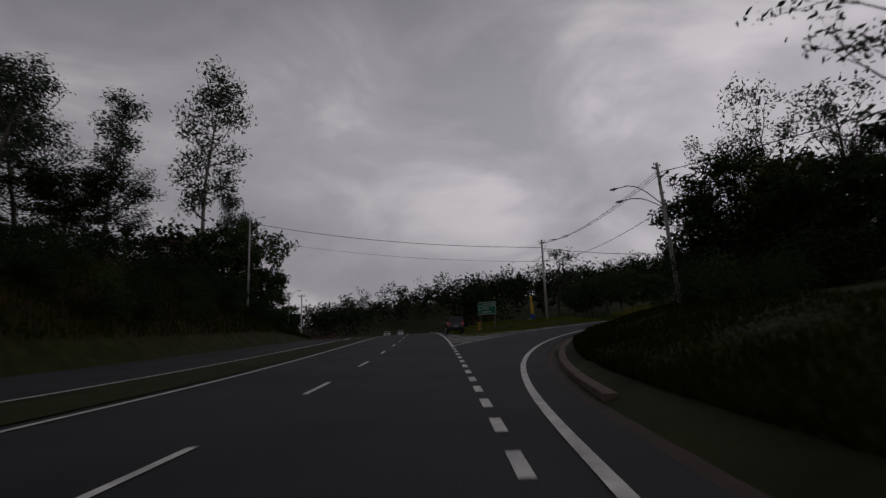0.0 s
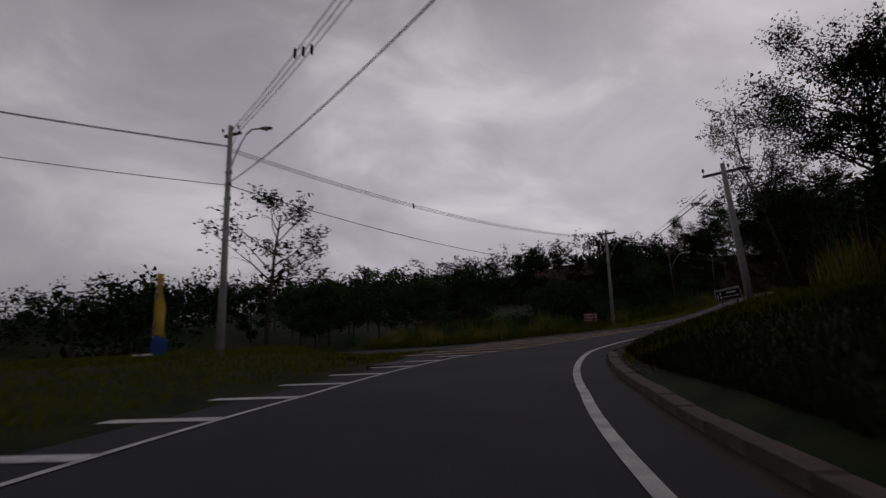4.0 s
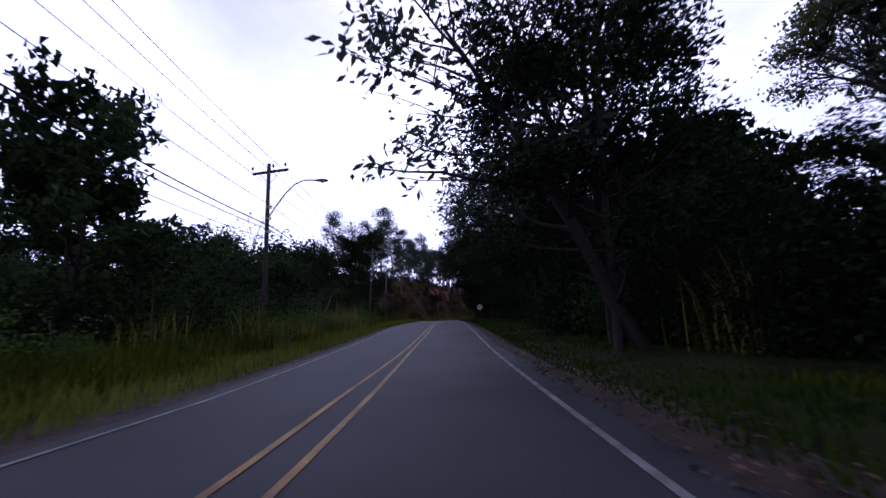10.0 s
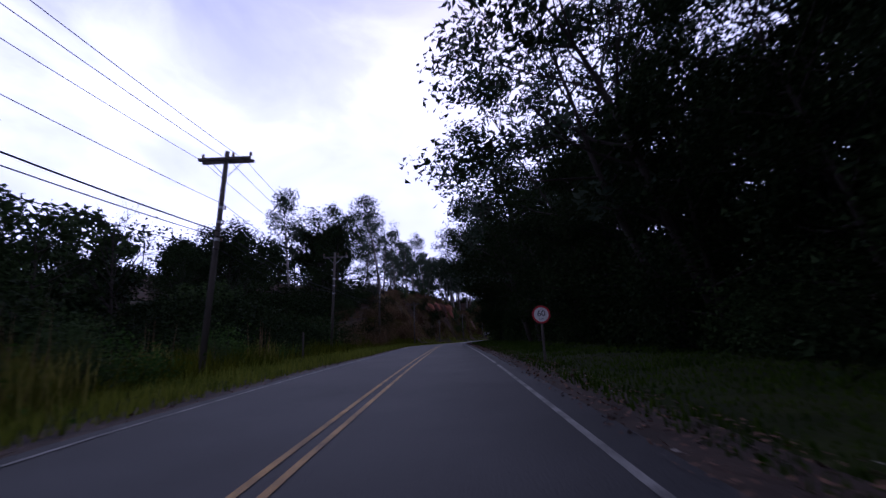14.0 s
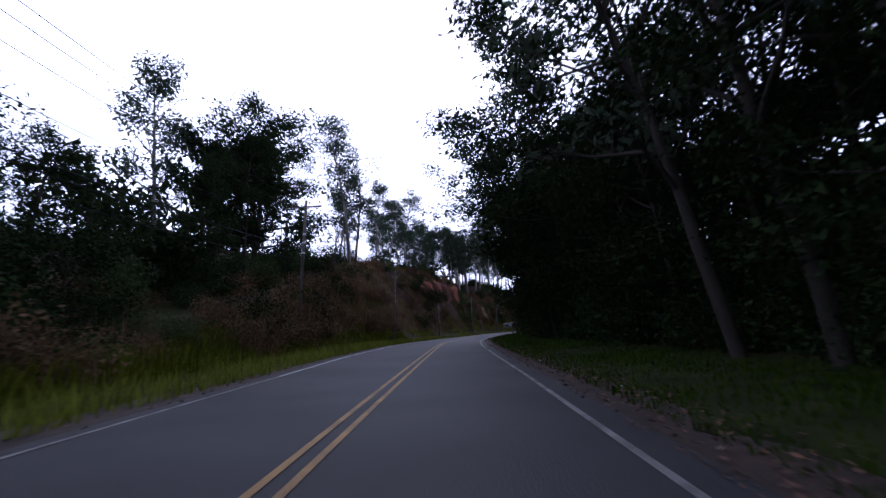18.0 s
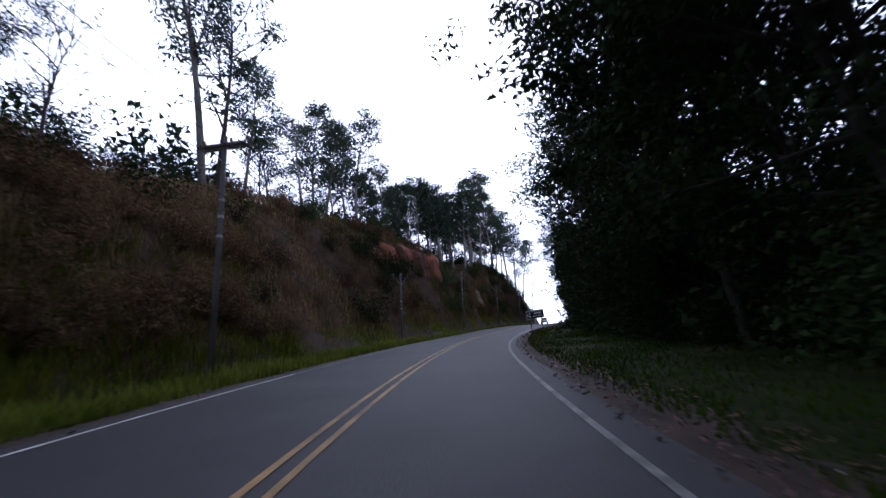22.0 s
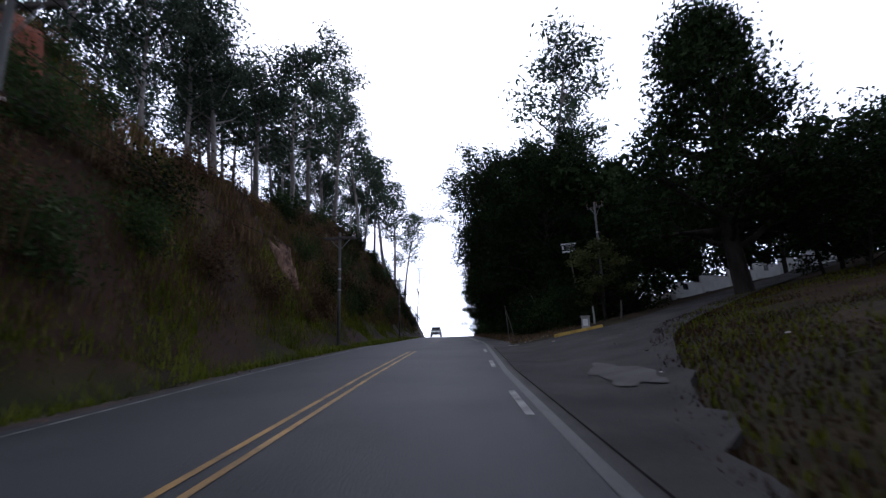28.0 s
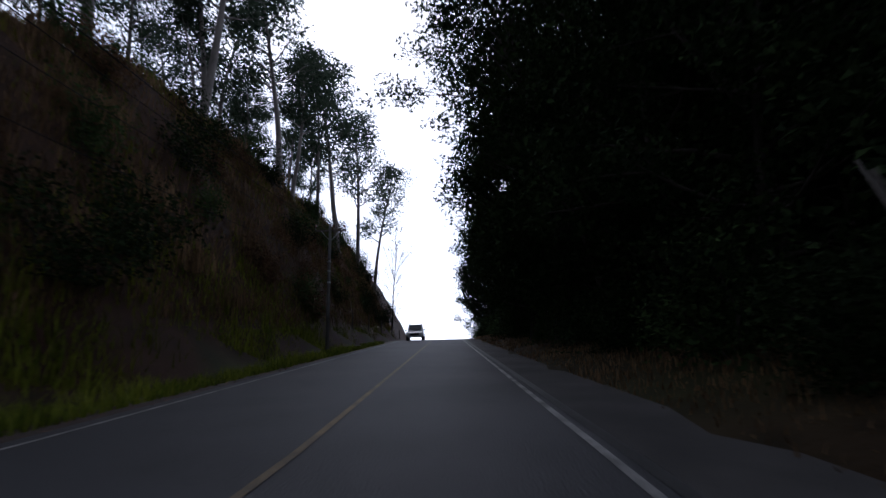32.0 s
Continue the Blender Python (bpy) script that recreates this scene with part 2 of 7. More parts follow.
ROOF_TILE = ramp_mat("fired_roof_tile", (0.08, 0.035, 0.025), (0.17, 0.08, 0.05), 1.0, 0.85, 0.5, stretch=(1, 6, 1))
DARK_GLASS = ramp_mat("dark_glass", (0.01, 0.012, 0.014), (0.02, 0.022, 0.026), 2.0, 0.08, 0.0, sheen=0.8)
CAR_WHITE = ramp_mat("white_car_paint", (0.66, 0.67, 0.69), (0.74, 0.75, 0.77), 2.0, 0.22, 0.0, sheen=0.7)
CAR_DARK = ramp_mat("dark_car_paint", (0.012, 0.012, 0.015), (0.02, 0.02, 0.024), 2.0, 0.22, 0.0, sheen=0.7)
RUBBER = ramp_mat("tyre_rubber", (0.012, 0.012, 0.012), (0.025, 0.025, 0.025), 9.0, 0.85, 0.3)
RED_LENS = ramp_mat("red_lamp_lens", (0.5, 0.01, 0.01), (0.65, 0.02, 0.02), 6.0, 0.2, 0.0, glow=0.25)
CLEAR_LENS = ramp_mat("clear_lamp_lens", (0.6, 0.6, 0.62), (0.75, 0.75, 0.78), 6.0, 0.15, 0.0)
BARK = ramp_mat("brown_bark", (0.020, 0.016, 0.013), (0.058, 0.048, 0.041), 1.5, 0.95, 0.8, 12.0, stretch=(1, 1, 0.25), vary=0.3, sheen=0.15)
BARK_PALE = ramp_mat("pale_bark", (0.075, 0.065, 0.058), (0.20, 0.18, 0.165), 1.2, 0.9, 0.6, 10.0, stretch=(1, 1, 0.3), vary=0.3, sheen=0.2)
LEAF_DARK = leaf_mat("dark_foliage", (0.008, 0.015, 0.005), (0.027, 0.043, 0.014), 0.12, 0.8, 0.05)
LEAF_MID = leaf_mat("mid_foliage", (0.022, 0.042, 0.012), (0.060, 0.092, 0.030))
LEAF_GREY = leaf_mat("grey_green_foliage", (0.026, 0.042, 0.026), (0.070, 0.092, 0.058))
LEAF_OLIVE = leaf_mat("olive_foliage", (0.05, 0.062, 0.018), (0.125, 0.135, 0.045))
LEAF_RUST = leaf_mat("rusty_dry_foliage", (0.050, 0.030, 0.017), (0.150, 0.086, 0.045), 0.2, 0.85, 0.05)
LEAF_TAN = leaf_mat("tan_dry_foliage", (0.075, 0.050, 0.026), (0.225, 0.145, 0.078), 0.25, 0.85, 0.05)
LEAF_BRIGHT = leaf_mat("bright_foliage", (0.03, 0.075, 0.012), (0.09, 0.16, 0.03))
LAWN = leaf_mat("lawn_blades", (0.015, 0.038, 0.0025), (0.052, 0.086, 0.008), 0.25, 0.8, 0.02)
GRASS = leaf_mat("grass_blades", (0.042, 0.056, 0.003), (0.128, 0.138, 0.011), 0.25, 0.8, 0.02)
# bank grass: the banks' shade is put into this darker green
SHADED_BANK_GRASS = leaf_mat("shaded_bank_grass", (0.010, 0.014, 0.0016), (0.032, 0.035, 0.0045), 0.2, 0.85, 0.02)
VERGE_GRASS = leaf_mat("fresh_verge_grass", (0.072, 0.105, 0.010), (0.22, 0.245, 0.030), 0.35, 0.75, 0.06)
CANE = leaf_mat("dry_cane_grass", (0.11, 0.115, 0.016), (0.30, 0.27, 0.06), 0.35, 0.75, 0.08)
# brown dead grass, with the big tree's shade darkened into its colour
SHADED_DEAD_GRASS = leaf_mat("shaded_dead_grass", (0.022, 0.013, 0.008), (0.075, 0.042, 0.024), 0.15, 0.85, 0.05)
PALE_STRAW = leaf_mat("pale_dead_straw", (0.105, 0.070, 0.038), (0.32, 0.215, 0.118), 0.25, 0.85, 0.05)
STRAW = leaf_mat("dead_straw", (0.075, 0.048, 0.026), (0.235, 0.150, 0.080), 0.2, 0.85, 0.05)
LITTER = ramp_mat("fallen_leaves", (0.05, 0.02, 0.012), (0.20, 0.10, 0.06), 2.0, 0.8, 0.0, island=0.8)
LITTER_PALE = ramp_mat("pale_litter", (0.3, 0.27, 0.24), (0.6, 0.58, 0.55), 2.0, 0.8, 0.0, island=0.8)
CUT_EARTH = ramp_mat("bare_red_earth", (0.040, 0.017, 0.011), (0.25, 0.082, 0.048), 1.3, 0.95, 1.0, 5.0, stretch=(1, 1, 0.3), vary=0.45)
CUT_PALE = ramp_mat("pale_bare_earth", (0.034, 0.017, 0.011), (0.36, 0.215, 0.15), 3.4, 0.95, 1.0, 16.0, stretch=(1, 1, 0.4), fine=0.7)


def ground_mat():
    """Turf, dry scrub soil and forest floor, told apart by the sheet's own cover attribute."""
    m = ramp_mat("ground_cover", (0.011, 0.018, 0.004), (0.034, 0.044, 0.010), 0.9, 0.95, 0.8, 9.0, sheen=0.1)
    n, l = m.node_tree.nodes, m.node_tree.links
    b = n["Principled BSDF"]
    green = b.inputs["Base Color"].links[0].from_socket
    src = b.inputs["Base Color"].links[0].from_node.inputs["Fac"].links[0].from_socket
    r = n.new("ShaderNodeValToRGB")
    r.color_ramp.elements[0].position, r.color_ramp.elements[1].position = 0.3, 0.7
    r.color_ramp.elements[0].color, r.color_ramp.elements[1].color = (0.020, 0.011, 0.007, 1), (0.055, 0.030, 0.019, 1)
    l.new(src, r.inputs["Fac"])
    at = n.new("ShaderNodeAttribute")
    at.attribute_name = "cover"
    mx = n.new("ShaderNodeMix")
    mx.data_type = "RGBA"
    l.new(at.outputs["Fac"], mx.inputs["Factor"])
    l.new(green, mx.inputs["A"])
    l.new(r.outputs["Color"], mx.inputs["B"])
    l.new(mx.outputs["Result"], b.inputs["Base Color"])
    return m


GROUND = ground_mat()

# ---- the plan: one road axis (metres), all roads and things laid out along it ----
ROAD_AXIS = [
    (0.00, 0.00, 0.00), (0.63, 12.06, 0.33), (2.43, 22.90, 0.80), (5.38, 32.57, 1.35), (9.64, 41.33, 1.95),
    (15.31, 49.18, 2.60), (22.41, 55.61, 3.27), (30.45, 60.27, 3.93), (38.48, 63.82, 4.56), (46.20, 67.07, 5.19),
    (53.90, 70.41, 5.89), (70.08, 77.51, 7.62), (87.32, 85.00, 9.77), (104.29, 92.63, 11.83), (121.63, 100.46, 13.75),
    (139.25, 108.26, 15.64), (148.34, 112.21, 16.59), (157.73, 116.18, 17.56), (167.10, 119.87, 18.49),
    (175.97, 122.98, 19.33), (184.27, 125.48, 20.14), (192.42, 127.47, 20.96), (200.75, 129.02, 21.78),
    (209.15, 130.38, 22.60), (225.07, 132.90, 24.20), (240.97, 135.40, 25.72)]


def axis_line():
    """The axis as points about a metre apart, led on 60 m behind its start and 160 m past its end, over the crest."""
    p = [np.array(q) for q in ROAD_AXIS]
    back = [p[0] + np.array((-0.02, -10.0, -0.10)) * k for k in range(6, 0, -1)]
    d = (p[-1] - p[-2])[:2]
    d = d / np.hypot(*d)
    ahead, q, fall = [], p[-1].copy(), 4.6
    for k in range(20):
        fall = 4.6 if k < 7 else max(-3.5, fall - 1.1)
        q = q + np.array((d[0] * 8, d[1] * 8, 8 * math.tan(radians(fall))))
        ahead.append(q)
    p = back + p + ahead
    line = []
    for i in range(1, len(p) - 2):
        a, b, c, e = p[i - 1], p[i], p[i + 1], p[i + 2]
        m0, m1 = (c - a), (e - b)
        la, lb, lc = np.linalg.norm(b - a), np.linalg.norm(c - b), np.linalg.norm(e - c)
        m0, m1 = m0 * lb / (la + lb), m1 * lb / (lb + lc)
        k = max(2, int(round(lb)))
        for j in range(k):
            u = j / k
            line.append((2 * u**3 - 3 * u**2 + 1) * b + (u**3 - 2 * u**2 + u) * m0 + (-2 * u**3 + 3 * u**2) * c + (u**3 - u**2) * m1)
    return np.array(line)


AXIS = axis_line()
_step = np.hypot(*np.diff(AXIS[:, :2], axis=0).T)
STATION = np.concatenate([[0], np.cumsum(_step)])
STATION -= STATION[np.argmin(np.hypot(AXIS[:, 0], AXIS[:, 1]))]
TANGENT = np.gradient(AXIS[:, :2], axis=0)
TANGENT /= np.hypot(*TANGENT.T)[:, None]


def station_of(x, y):
    """Station along the axis and offset to its right, for arrays of places."""
    x, y = np.asarray(x, float).ravel(), np.asarray(y, float).ravel()
    s, l = np.empty_like(x), np.empty_like(x)
    for i in range(0, len(x), 4000):
        dx, dy = x[i:i + 4000, None] - AXIS[:, 0], y[i:i + 4000, None] - AXIS[:, 1]
        k = np.argmin(dx * dx + dy * dy, axis=1)
        r = np.arange(len(k))
        t = TANGENT[k]
        along = np.clip(dx[r, k] * t[:, 0] + dy[r, k] * t[:, 1], -1.5, 1.5)
        s[i:i + 4000] = STATION[k] + along
        l[i:i + 4000] = dx[r, k] * t[:, 1] - dy[r, k] * t[:, 0]
    return s, l


def level(s):
    return np.interp(s, STATION, AXIS[:, 2])


def spot(s, lat):
    """World x, y for a station and an offset to the right."""
    x, y = np.interp(s, STATION, AXIS[:, 0]), np.interp(s, STATION, AXIS[:, 1])
    tx, ty = np.interp(s, STATION, TANGENT[:, 0]), np.interp(s, STATION, TANGENT[:, 1])
    n = np.hypot(tx, ty)
    return x + lat * ty / n, y - lat * tx / n


def bearing(s):
    """Heading of the axis, as a turn about z for a thing whose front faces +y."""
    return -math.degrees(math.atan2(np.interp(s, STATION, TANGENT[:, 0]), np.interp(s, STATION, TANGENT[:, 1])))


def table(*pairs):
    a = np.array(pairs)
    return lambda s: np.interp(s, a[:, 0], a[:, 1])


CENTRE = table((64, -3.7), (67, -3.05), (73.5, -2.4), (80, -2.1), (86, -1.72), (102, -1.6), (139, -1.69), (167, -1.51), (196, -1.51), (216, -1.66),
               (235, -1.73), (248, -1.97), (265, -2.23), (277, -2.18), (286, -2.05), (302, -1.6))
RIGHT = table((-60, 1.15), (5, 1.13), (17, 1.05), (43, 1.16), (52, 1.3), (62, 0.98), (67, 1.14), (76, 1.54), (85, 1.66), (102, 1.56), (138, 1.46), (166, 1.71), (185, 1.69), (205, 1.5),
              (225, 1.45), (235, 1.32), (248, 1.25), (265, 0.93), (277, 0.95), (293, 1.4), (302, 1.5))
LEFT = table((82, -6.2), (88, -5.1), (98, -4.3), (106, -4.1), (118, -4.5), (131, -4.7), (141, -4.95), (168, -4.6), (187, -5.05), (197, -5.35), (216, -5.25), (245, -5.3), (267, -5.7), (280, -5.75), (295, -5.3), (303, -5.1))
RAMP_LEFT = table((28, -4.0), (35, -3.95), (41, -4.1), (46.5, -4.4), (53, -4.0), (58, -4.1), (62.6, -4.1), (64.5, -3.6), (67, -3.05), (73.5, -2.4), (80, -2.1), (86, -1.72))
BANK = table((-60, 0), (190, 0.0), (200, 1.6), (212, 4.2), (225, 7.0), (238, 10.6), (250, 12.4), (262, 11.8), (277, 11.6), (283, 8.0), (292, 8.6), (300, 9.2), (308, 9.9), (317, 13.2), (330, 14.1), (345, 13.6), (372, 13.0), (400, 10), (430, 6))
RUN = table((190, 0.86), (240, 0.84), (262, 0.66), (285, 0.52), (420, 0.5))
BANK_TOE = table((190, -9.0), (225, -8.4), (250, -8.2), (270, -7.0), (300, -6.9), (420, -6.9))


def bend(y):
    """How far the main road has drawn to its left by then."""
    return 0.0005 * np.clip(y, 0, 400) ** 2


def rise(s, lat, x, y):
    """Height of the land over the road's level."""
    z = np.zeros_like(s)
    # inner side of the ramp, then verge and forest floor
    r = np.maximum(lat - RIGHT(s) - 1.2, 0)
    early = np.interp(s, (72, 84), (1, 0))
    z += early * (1.7 * (1 - np.exp(-r / 4.5)) + 0.05 * r)
    late = np.interp(s, (250, 262), (0, 1))
    z += (1 - early) * (1 - late) * (0.03 * r + np.clip(r - 7, 0, 30) * 0.08)
    z += late * np.clip(r - 0.6, 0, 34) * np.interp(s, (262, 275), (0.3, 0.19))
    # mound beside the mouth of the side road
    z += 2.1 * np.exp(-((s - 262) / 7.0) ** 2) * np.clip((r - 2.0) / 5, 0, 1)
    # outer side: verge, low hills behind, and the cutting
    q = np.maximum(-lat, 0)
    toe = -BANK_TOE(s)
    u = np.clip((q - toe) / np.maximum(BANK(s) * RUN(s), 0.5), 0, 1)
    z += np.where(lat < 0, BANK(s) * (u * 0.82 + 0.18 * u * u * (3 - 2 * u)), 0)
    z += np.where((lat < 0) & (s > 195), np.clip(q - toe - BANK(s) * RUN(s), 0, 60) * 0.16, 0)
    plain = np.interp(s, (75, 95, 190, 205), (0, 1, 1, 0))
    z += np.where(lat < 0, plain * (np.clip(q - 7, 0, 60) * 0.035 + np.clip(q - 45, 0, 120) * 0.07), 0)
    # bank beyond the main road's far side
    w = -19.6 - bend(y) - x
    z += np.where(s < 95, 7.5 * np.clip(w / 9.0, 0, 1) ** 0.8 * np.interp(y, (70, 105), (1, 0)) + np.clip(w - 9, 0, 60) * 0.24 * np.interp(y, (70, 105), (1, 0)), 0)
    z += np.where((s < 95) & (lat < 0), np.clip(np.hypot(x + 5, y - 40) - 110, 0, 150) * 0.06, 0)
    # terrace of the house
    z += 14.5 * np.exp(-((x + 53) / 11.0) ** 2 - ((y - 98) / 13.0) ** 2) * np.clip((w - 4) / 10, 0, 1)
    # low mound of the grass island between main road and exit lane
    z += 0.85 * np.clip((-lat - 6) / 6, 0, 1) * np.clip((x - 0.8) / 3, 0, 1) * np.clip((20 - x) / 5, 0, 1) * np.interp(s, (44, 53, 70, 78), (0, 1, 1, 0)) * np.interp(y, (66, 76), (1, 0))
    return z


def land(x, y):
    """Height of the land at arrays of places."""
    s, l = station_of(x, y)
    return level(s) + rise(s, l, np.asarray(x, float).ravel(), np.asarray(y, float).ravel())


def land_at(x, y):
    return float(land([x], [y])[0])


# ---- mesh helpers ----
def mesh_of(name, verts, faces, material, smooth=False):
    me = bpy.data.meshes.new(name)
    me.from_pydata([tuple(map(float, v)) for v in verts], [], [tuple(f) for f in faces])
    me.materials.append(material)
    if smooth:
        me.polygons.foreach_set("use_smooth", [True] * len(me.polygons))
    return me


def part(name, bm, material, parent=None, label="", smooth=False):
    """Links a bmesh as one mesh object under a thing or under a part."""
    me = bpy.data.meshes.new(name)
    bm.to_mesh(me)
    bm.free()
    me.materials.append(material)
    if smooth:
        me.polygons.foreach_set("use_smooth", [True] * len(me.polygons))
    ob = new(name, me)
    ob.parent = parent
    return tagged(ob, label)


def mesh_part(name, me, parent=None, label=""):
    ob = new(name, me)
    ob.parent = parent
    return tagged(ob, label)


def thing(name, label, category, group="", kind=""):
    return tagged(new(name), label, category, group, kind)


def box(sx, sy, sz, at=(0, 0, 0), turn=None, bevel=0.0, bm=None):
    """A block with its middle at a place, edges bevelled."""
    own = bmesh.new()
    bmesh.ops.create_cube(own, size=1, matrix=Matrix.Diagonal((sx, sy, sz, 1)))
    if bevel:
        bmesh.ops.bevel(own, geom=own.edges[:], offset=bevel, segments=2, affect="EDGES", profile=0.7)
    own.transform(Matrix.Translation(at) @ (turn or Matrix()))
    if bm is None:
        return own
    me = bpy.data.meshes.new("t")
    own.to_mesh(me)
    own.free()
    bm.from_mesh(me)
    bpy.data.meshes.remove(me)
    return bm


def rod(points, radii, sides=8, bm=None, caps=True):
    """A round bar through points."""
    bm = bm or bmesh.new()
    pts = [Vector(p) for p in points]
    rings = []
    for i, p in enumerate(pts):
        d = (pts[min(i + 1, len(pts) - 1)] - pts[max(i - 1, 0)]).normalized()
        a = d.orthogonal().normalized() if abs(d.z) > 0.9 else d.cross(Vector((0, 0, 1))).normalized()
        b = d.cross(a)
        r = radii[i] if hasattr(radii, "__len__") else radii
        rings.append([bm.verts.new(p + (a * math.cos(2 * math.pi * k / sides) + b * math.sin(2 * math.pi * k / sides)) * r) for k in range(sides)])
    for u, v in zip(rings, rings[1:]):
        for k in range(sides):
            bm.faces.new((u[k], u[(k + 1) % sides], v[(k + 1) % sides], v[k]))
    if caps:
        bm.faces.new(rings[0][::-1])
        bm.faces.new(rings[-1])
    bmesh.ops.recalc_face_normals(bm, faces=bm.faces[:])
    return bm


def disc(r, depth, at=(0, 0, 0), axis="y", sides=32, inner=0.0):
    """A flat round plate, or a ring, facing along an axis."""
    bm = bmesh.new()
    if inner:
        vs = []
        for z in (-depth / 2, depth / 2):
            for q in (inner, r):
                vs.append([bm.verts.new((q * math.cos(2 * math.pi * k / sides), q * math.sin(2 * math.pi * k / sides), z)) for k in range(sides)])
        a, b, c, d = vs
        for k in range(sides):
            j = (k + 1) % sides
            bm.faces.new((c[k], d[k], d[j], c[j]))
            bm.faces.new((a[k], a[j], b[j], b[k]))
            bm.faces.new((b[k], b[j], d[j], d[k]))
            bm.faces.new((a[j], a[k], c[k], c[j]))
    else:
        bmesh.ops.create_cone(bm, cap_ends=True, segments=sides, radius1=r, radius2=r, depth=depth)
    turn = {"y": Matrix.Rotation(math.pi / 2, 4, "X"), "x": Matrix.Rotation(math.pi / 2, 4, "Y"), "z": Matrix()}[axis]
    bm.transform(Matrix.Translation(at) @ turn)
    return bm


def strip(name, stations, left, right, lift, material, across=1, drape=False, sag=0.0, skirt=0.0):
    """A sheet along the axis between two offsets; drape: over the land, not at the road's level."""
    vs, fs = [], []
    n = across + 1 + (2 if skirt else 0)
    for s in stations:
        a, b = (left(s) if callable(left) else left), (right(s) if callable(right) else right)
        lats = [a + (b - a) * k / across for k in range(across + 1)]
        zs = [lift] * (across + 1)
        if skirt:
            lats, zs = [lats[0]] + lats + [lats[-1]], [lift - skirt] + zs + [lift - skirt]
        for l, z in zip(lats, zs):
            x, y = spot(s, l)
            base = land_at(x, y) if drape else float(level(s))
            vs.append((x, y, base + z))
    for i in range(len(stations) - 1):
        for k in range(n - 1):
            a = i * n + k
            fs.append((a, a + 1, a + n + 1, a + n))
    return mesh_of(name, vs, fs, material)


def ribbon(name, line, width, lift, material, ends=None):
    """A painted or laid band along world points, at the road's level."""
    p = np.array(line, float)
    d = np.gradient(p, axis=0)
    d /= np.hypot(*d.T)[:, None]
    nrm = np.stack([d[:, 1], -d[:, 0]], 1)
    w = np.asarray(width, float) * np.ones(len(p))
    a, b = p - nrm * w[:, None] / 2, p + nrm * w[:, None] / 2
    za, zb = level(station_of(*a.T)[0]) + lift, level(station_of(*b.T)[0]) + lift
    vs = [(*q, z) for q, z in zip(a, za)] + [(*q, z) for q, z in zip(b, zb)]
    n = len(p)
    return mesh_of(name, vs, [(i, n + i, n + i + 1, i + 1) for i in range(n - 1)], material)


# ---- the ground: one sheet from beside the road to the horizon ----
def spread(a, b, step, far):
    mid = list(np.arange(a, b + 0.01, step))
    low, high, d = [], [], step
    while (low[-1] if low else a) > -far:
        d *= 1.35
        low.append((low[-1] if low else a) - d)
        high.append((high[-1] if high else b) + d)
    return np.array(low[::-1] + mid + high)


gx, gy = spread(-75, 345, 1.5, 2500), spread(-45, 195, 1.5, 2500)
GX, GY = np.meshgrid(gx, gy)
gs, gl = station_of(GX, GY)
GZ = level(gs) + rise(gs, gl, GX.ravel(), GY.ravel())
grain = np.array([noise.noise((x * 0.23, y * 0.23, 0.0)) for x, y in zip(GX.ravel(), GY.ravel())])
off_road = np.clip(np.maximum(gl - RIGHT(gs) - 1.2, np.where(gs > 80, LEFT(gs) - 0.8, -60) - gl) / 3.0, 0, 1)
road_bed = np.where(((gs > 80) & (gl > LEFT(gs) - 1.0) & (gl < RIGHT(gs) + 1.2)) | ((gs <= 80) & (gl < RIGHT(gs) + 1.0)), 0.30, 0.0)
side = np.clip(1 - np.abs(gl - np.interp(gs, (270, 276, 281, 285, 289, 293.5, 298.5, 304.5, 312, 330), (2.2, 3.6, 5.0, 7.2, 10.6, 15.0, 20.5, 27, 35.5, 55))) / 4.5, 0, 1) * ((gs > 262) & (gs < 325))
road_bed = np.where(side > 0, np.maximum(road_bed, 0.12), road_bed)
bank_here = np.clip(BANK(gs) / 6, 0, 1) * (gl < BANK_TOE(gs) + 0.5)
GZ = GZ + grain * (0.12 + 0.55 * bank_here) * off_road * (1 - np.clip(side * 3, 0, 1)) - road_bed
cover = np.clip(bank_here * 1.2 + np.clip((gl - 8) / 3, 0, 0.75) * np.interp(gs, (92, 106), (0, 1)) + np.clip((-19.6 - bend(GY.ravel()) - GX.ravel()) / 4, 0, 0.9) * (gs < 95) + grain * 0.5, 0, 1)
cover = np.where((gs > 258) & (gl > 2.2), np.maximum(cover, 0.6 + 0.4 * grain), cover)
nx, ny = len(gx), len(gy)
me = bpy.data.meshes.new("ground")
me.from_pydata(np.stack([GX.ravel(), GY.ravel(), GZ], 1).tolist(), [], [(j * nx + i, j * nx + i + 1, (j + 1) * nx + i + 1, (j + 1) * nx + i) for j in range(ny - 1) for i in range(nx - 1)])
me.materials.append(GROUND)
me.attributes.new("cover", "FLOAT", "POINT").data.foreach_set("value", cover.astype(np.float32))
me.polygons.foreach_set("use_smooth", [True] * len(me.polygons))
ground = tagged(new("ground", me), "rolling land of rough grass, scrub soil and earth", "ground", kind="structure")


# ---- roads ----
def structure(name, me, label, category, parent=None):
    ob = new(name, me)
    ob.parent = parent
    return tagged(ob, label, category, kind="structure")


road = structure("road", strip("road", np.arange(60, 450, 1.0), lambda s: max(LEFT(s), -9.5) - 0.35, lambda s: RIGHT(s) + 0.55, 0.0, ASPHALT, 4, skirt=0.3),
                 "two-lane dark grey asphalt road with worn edges", "road")
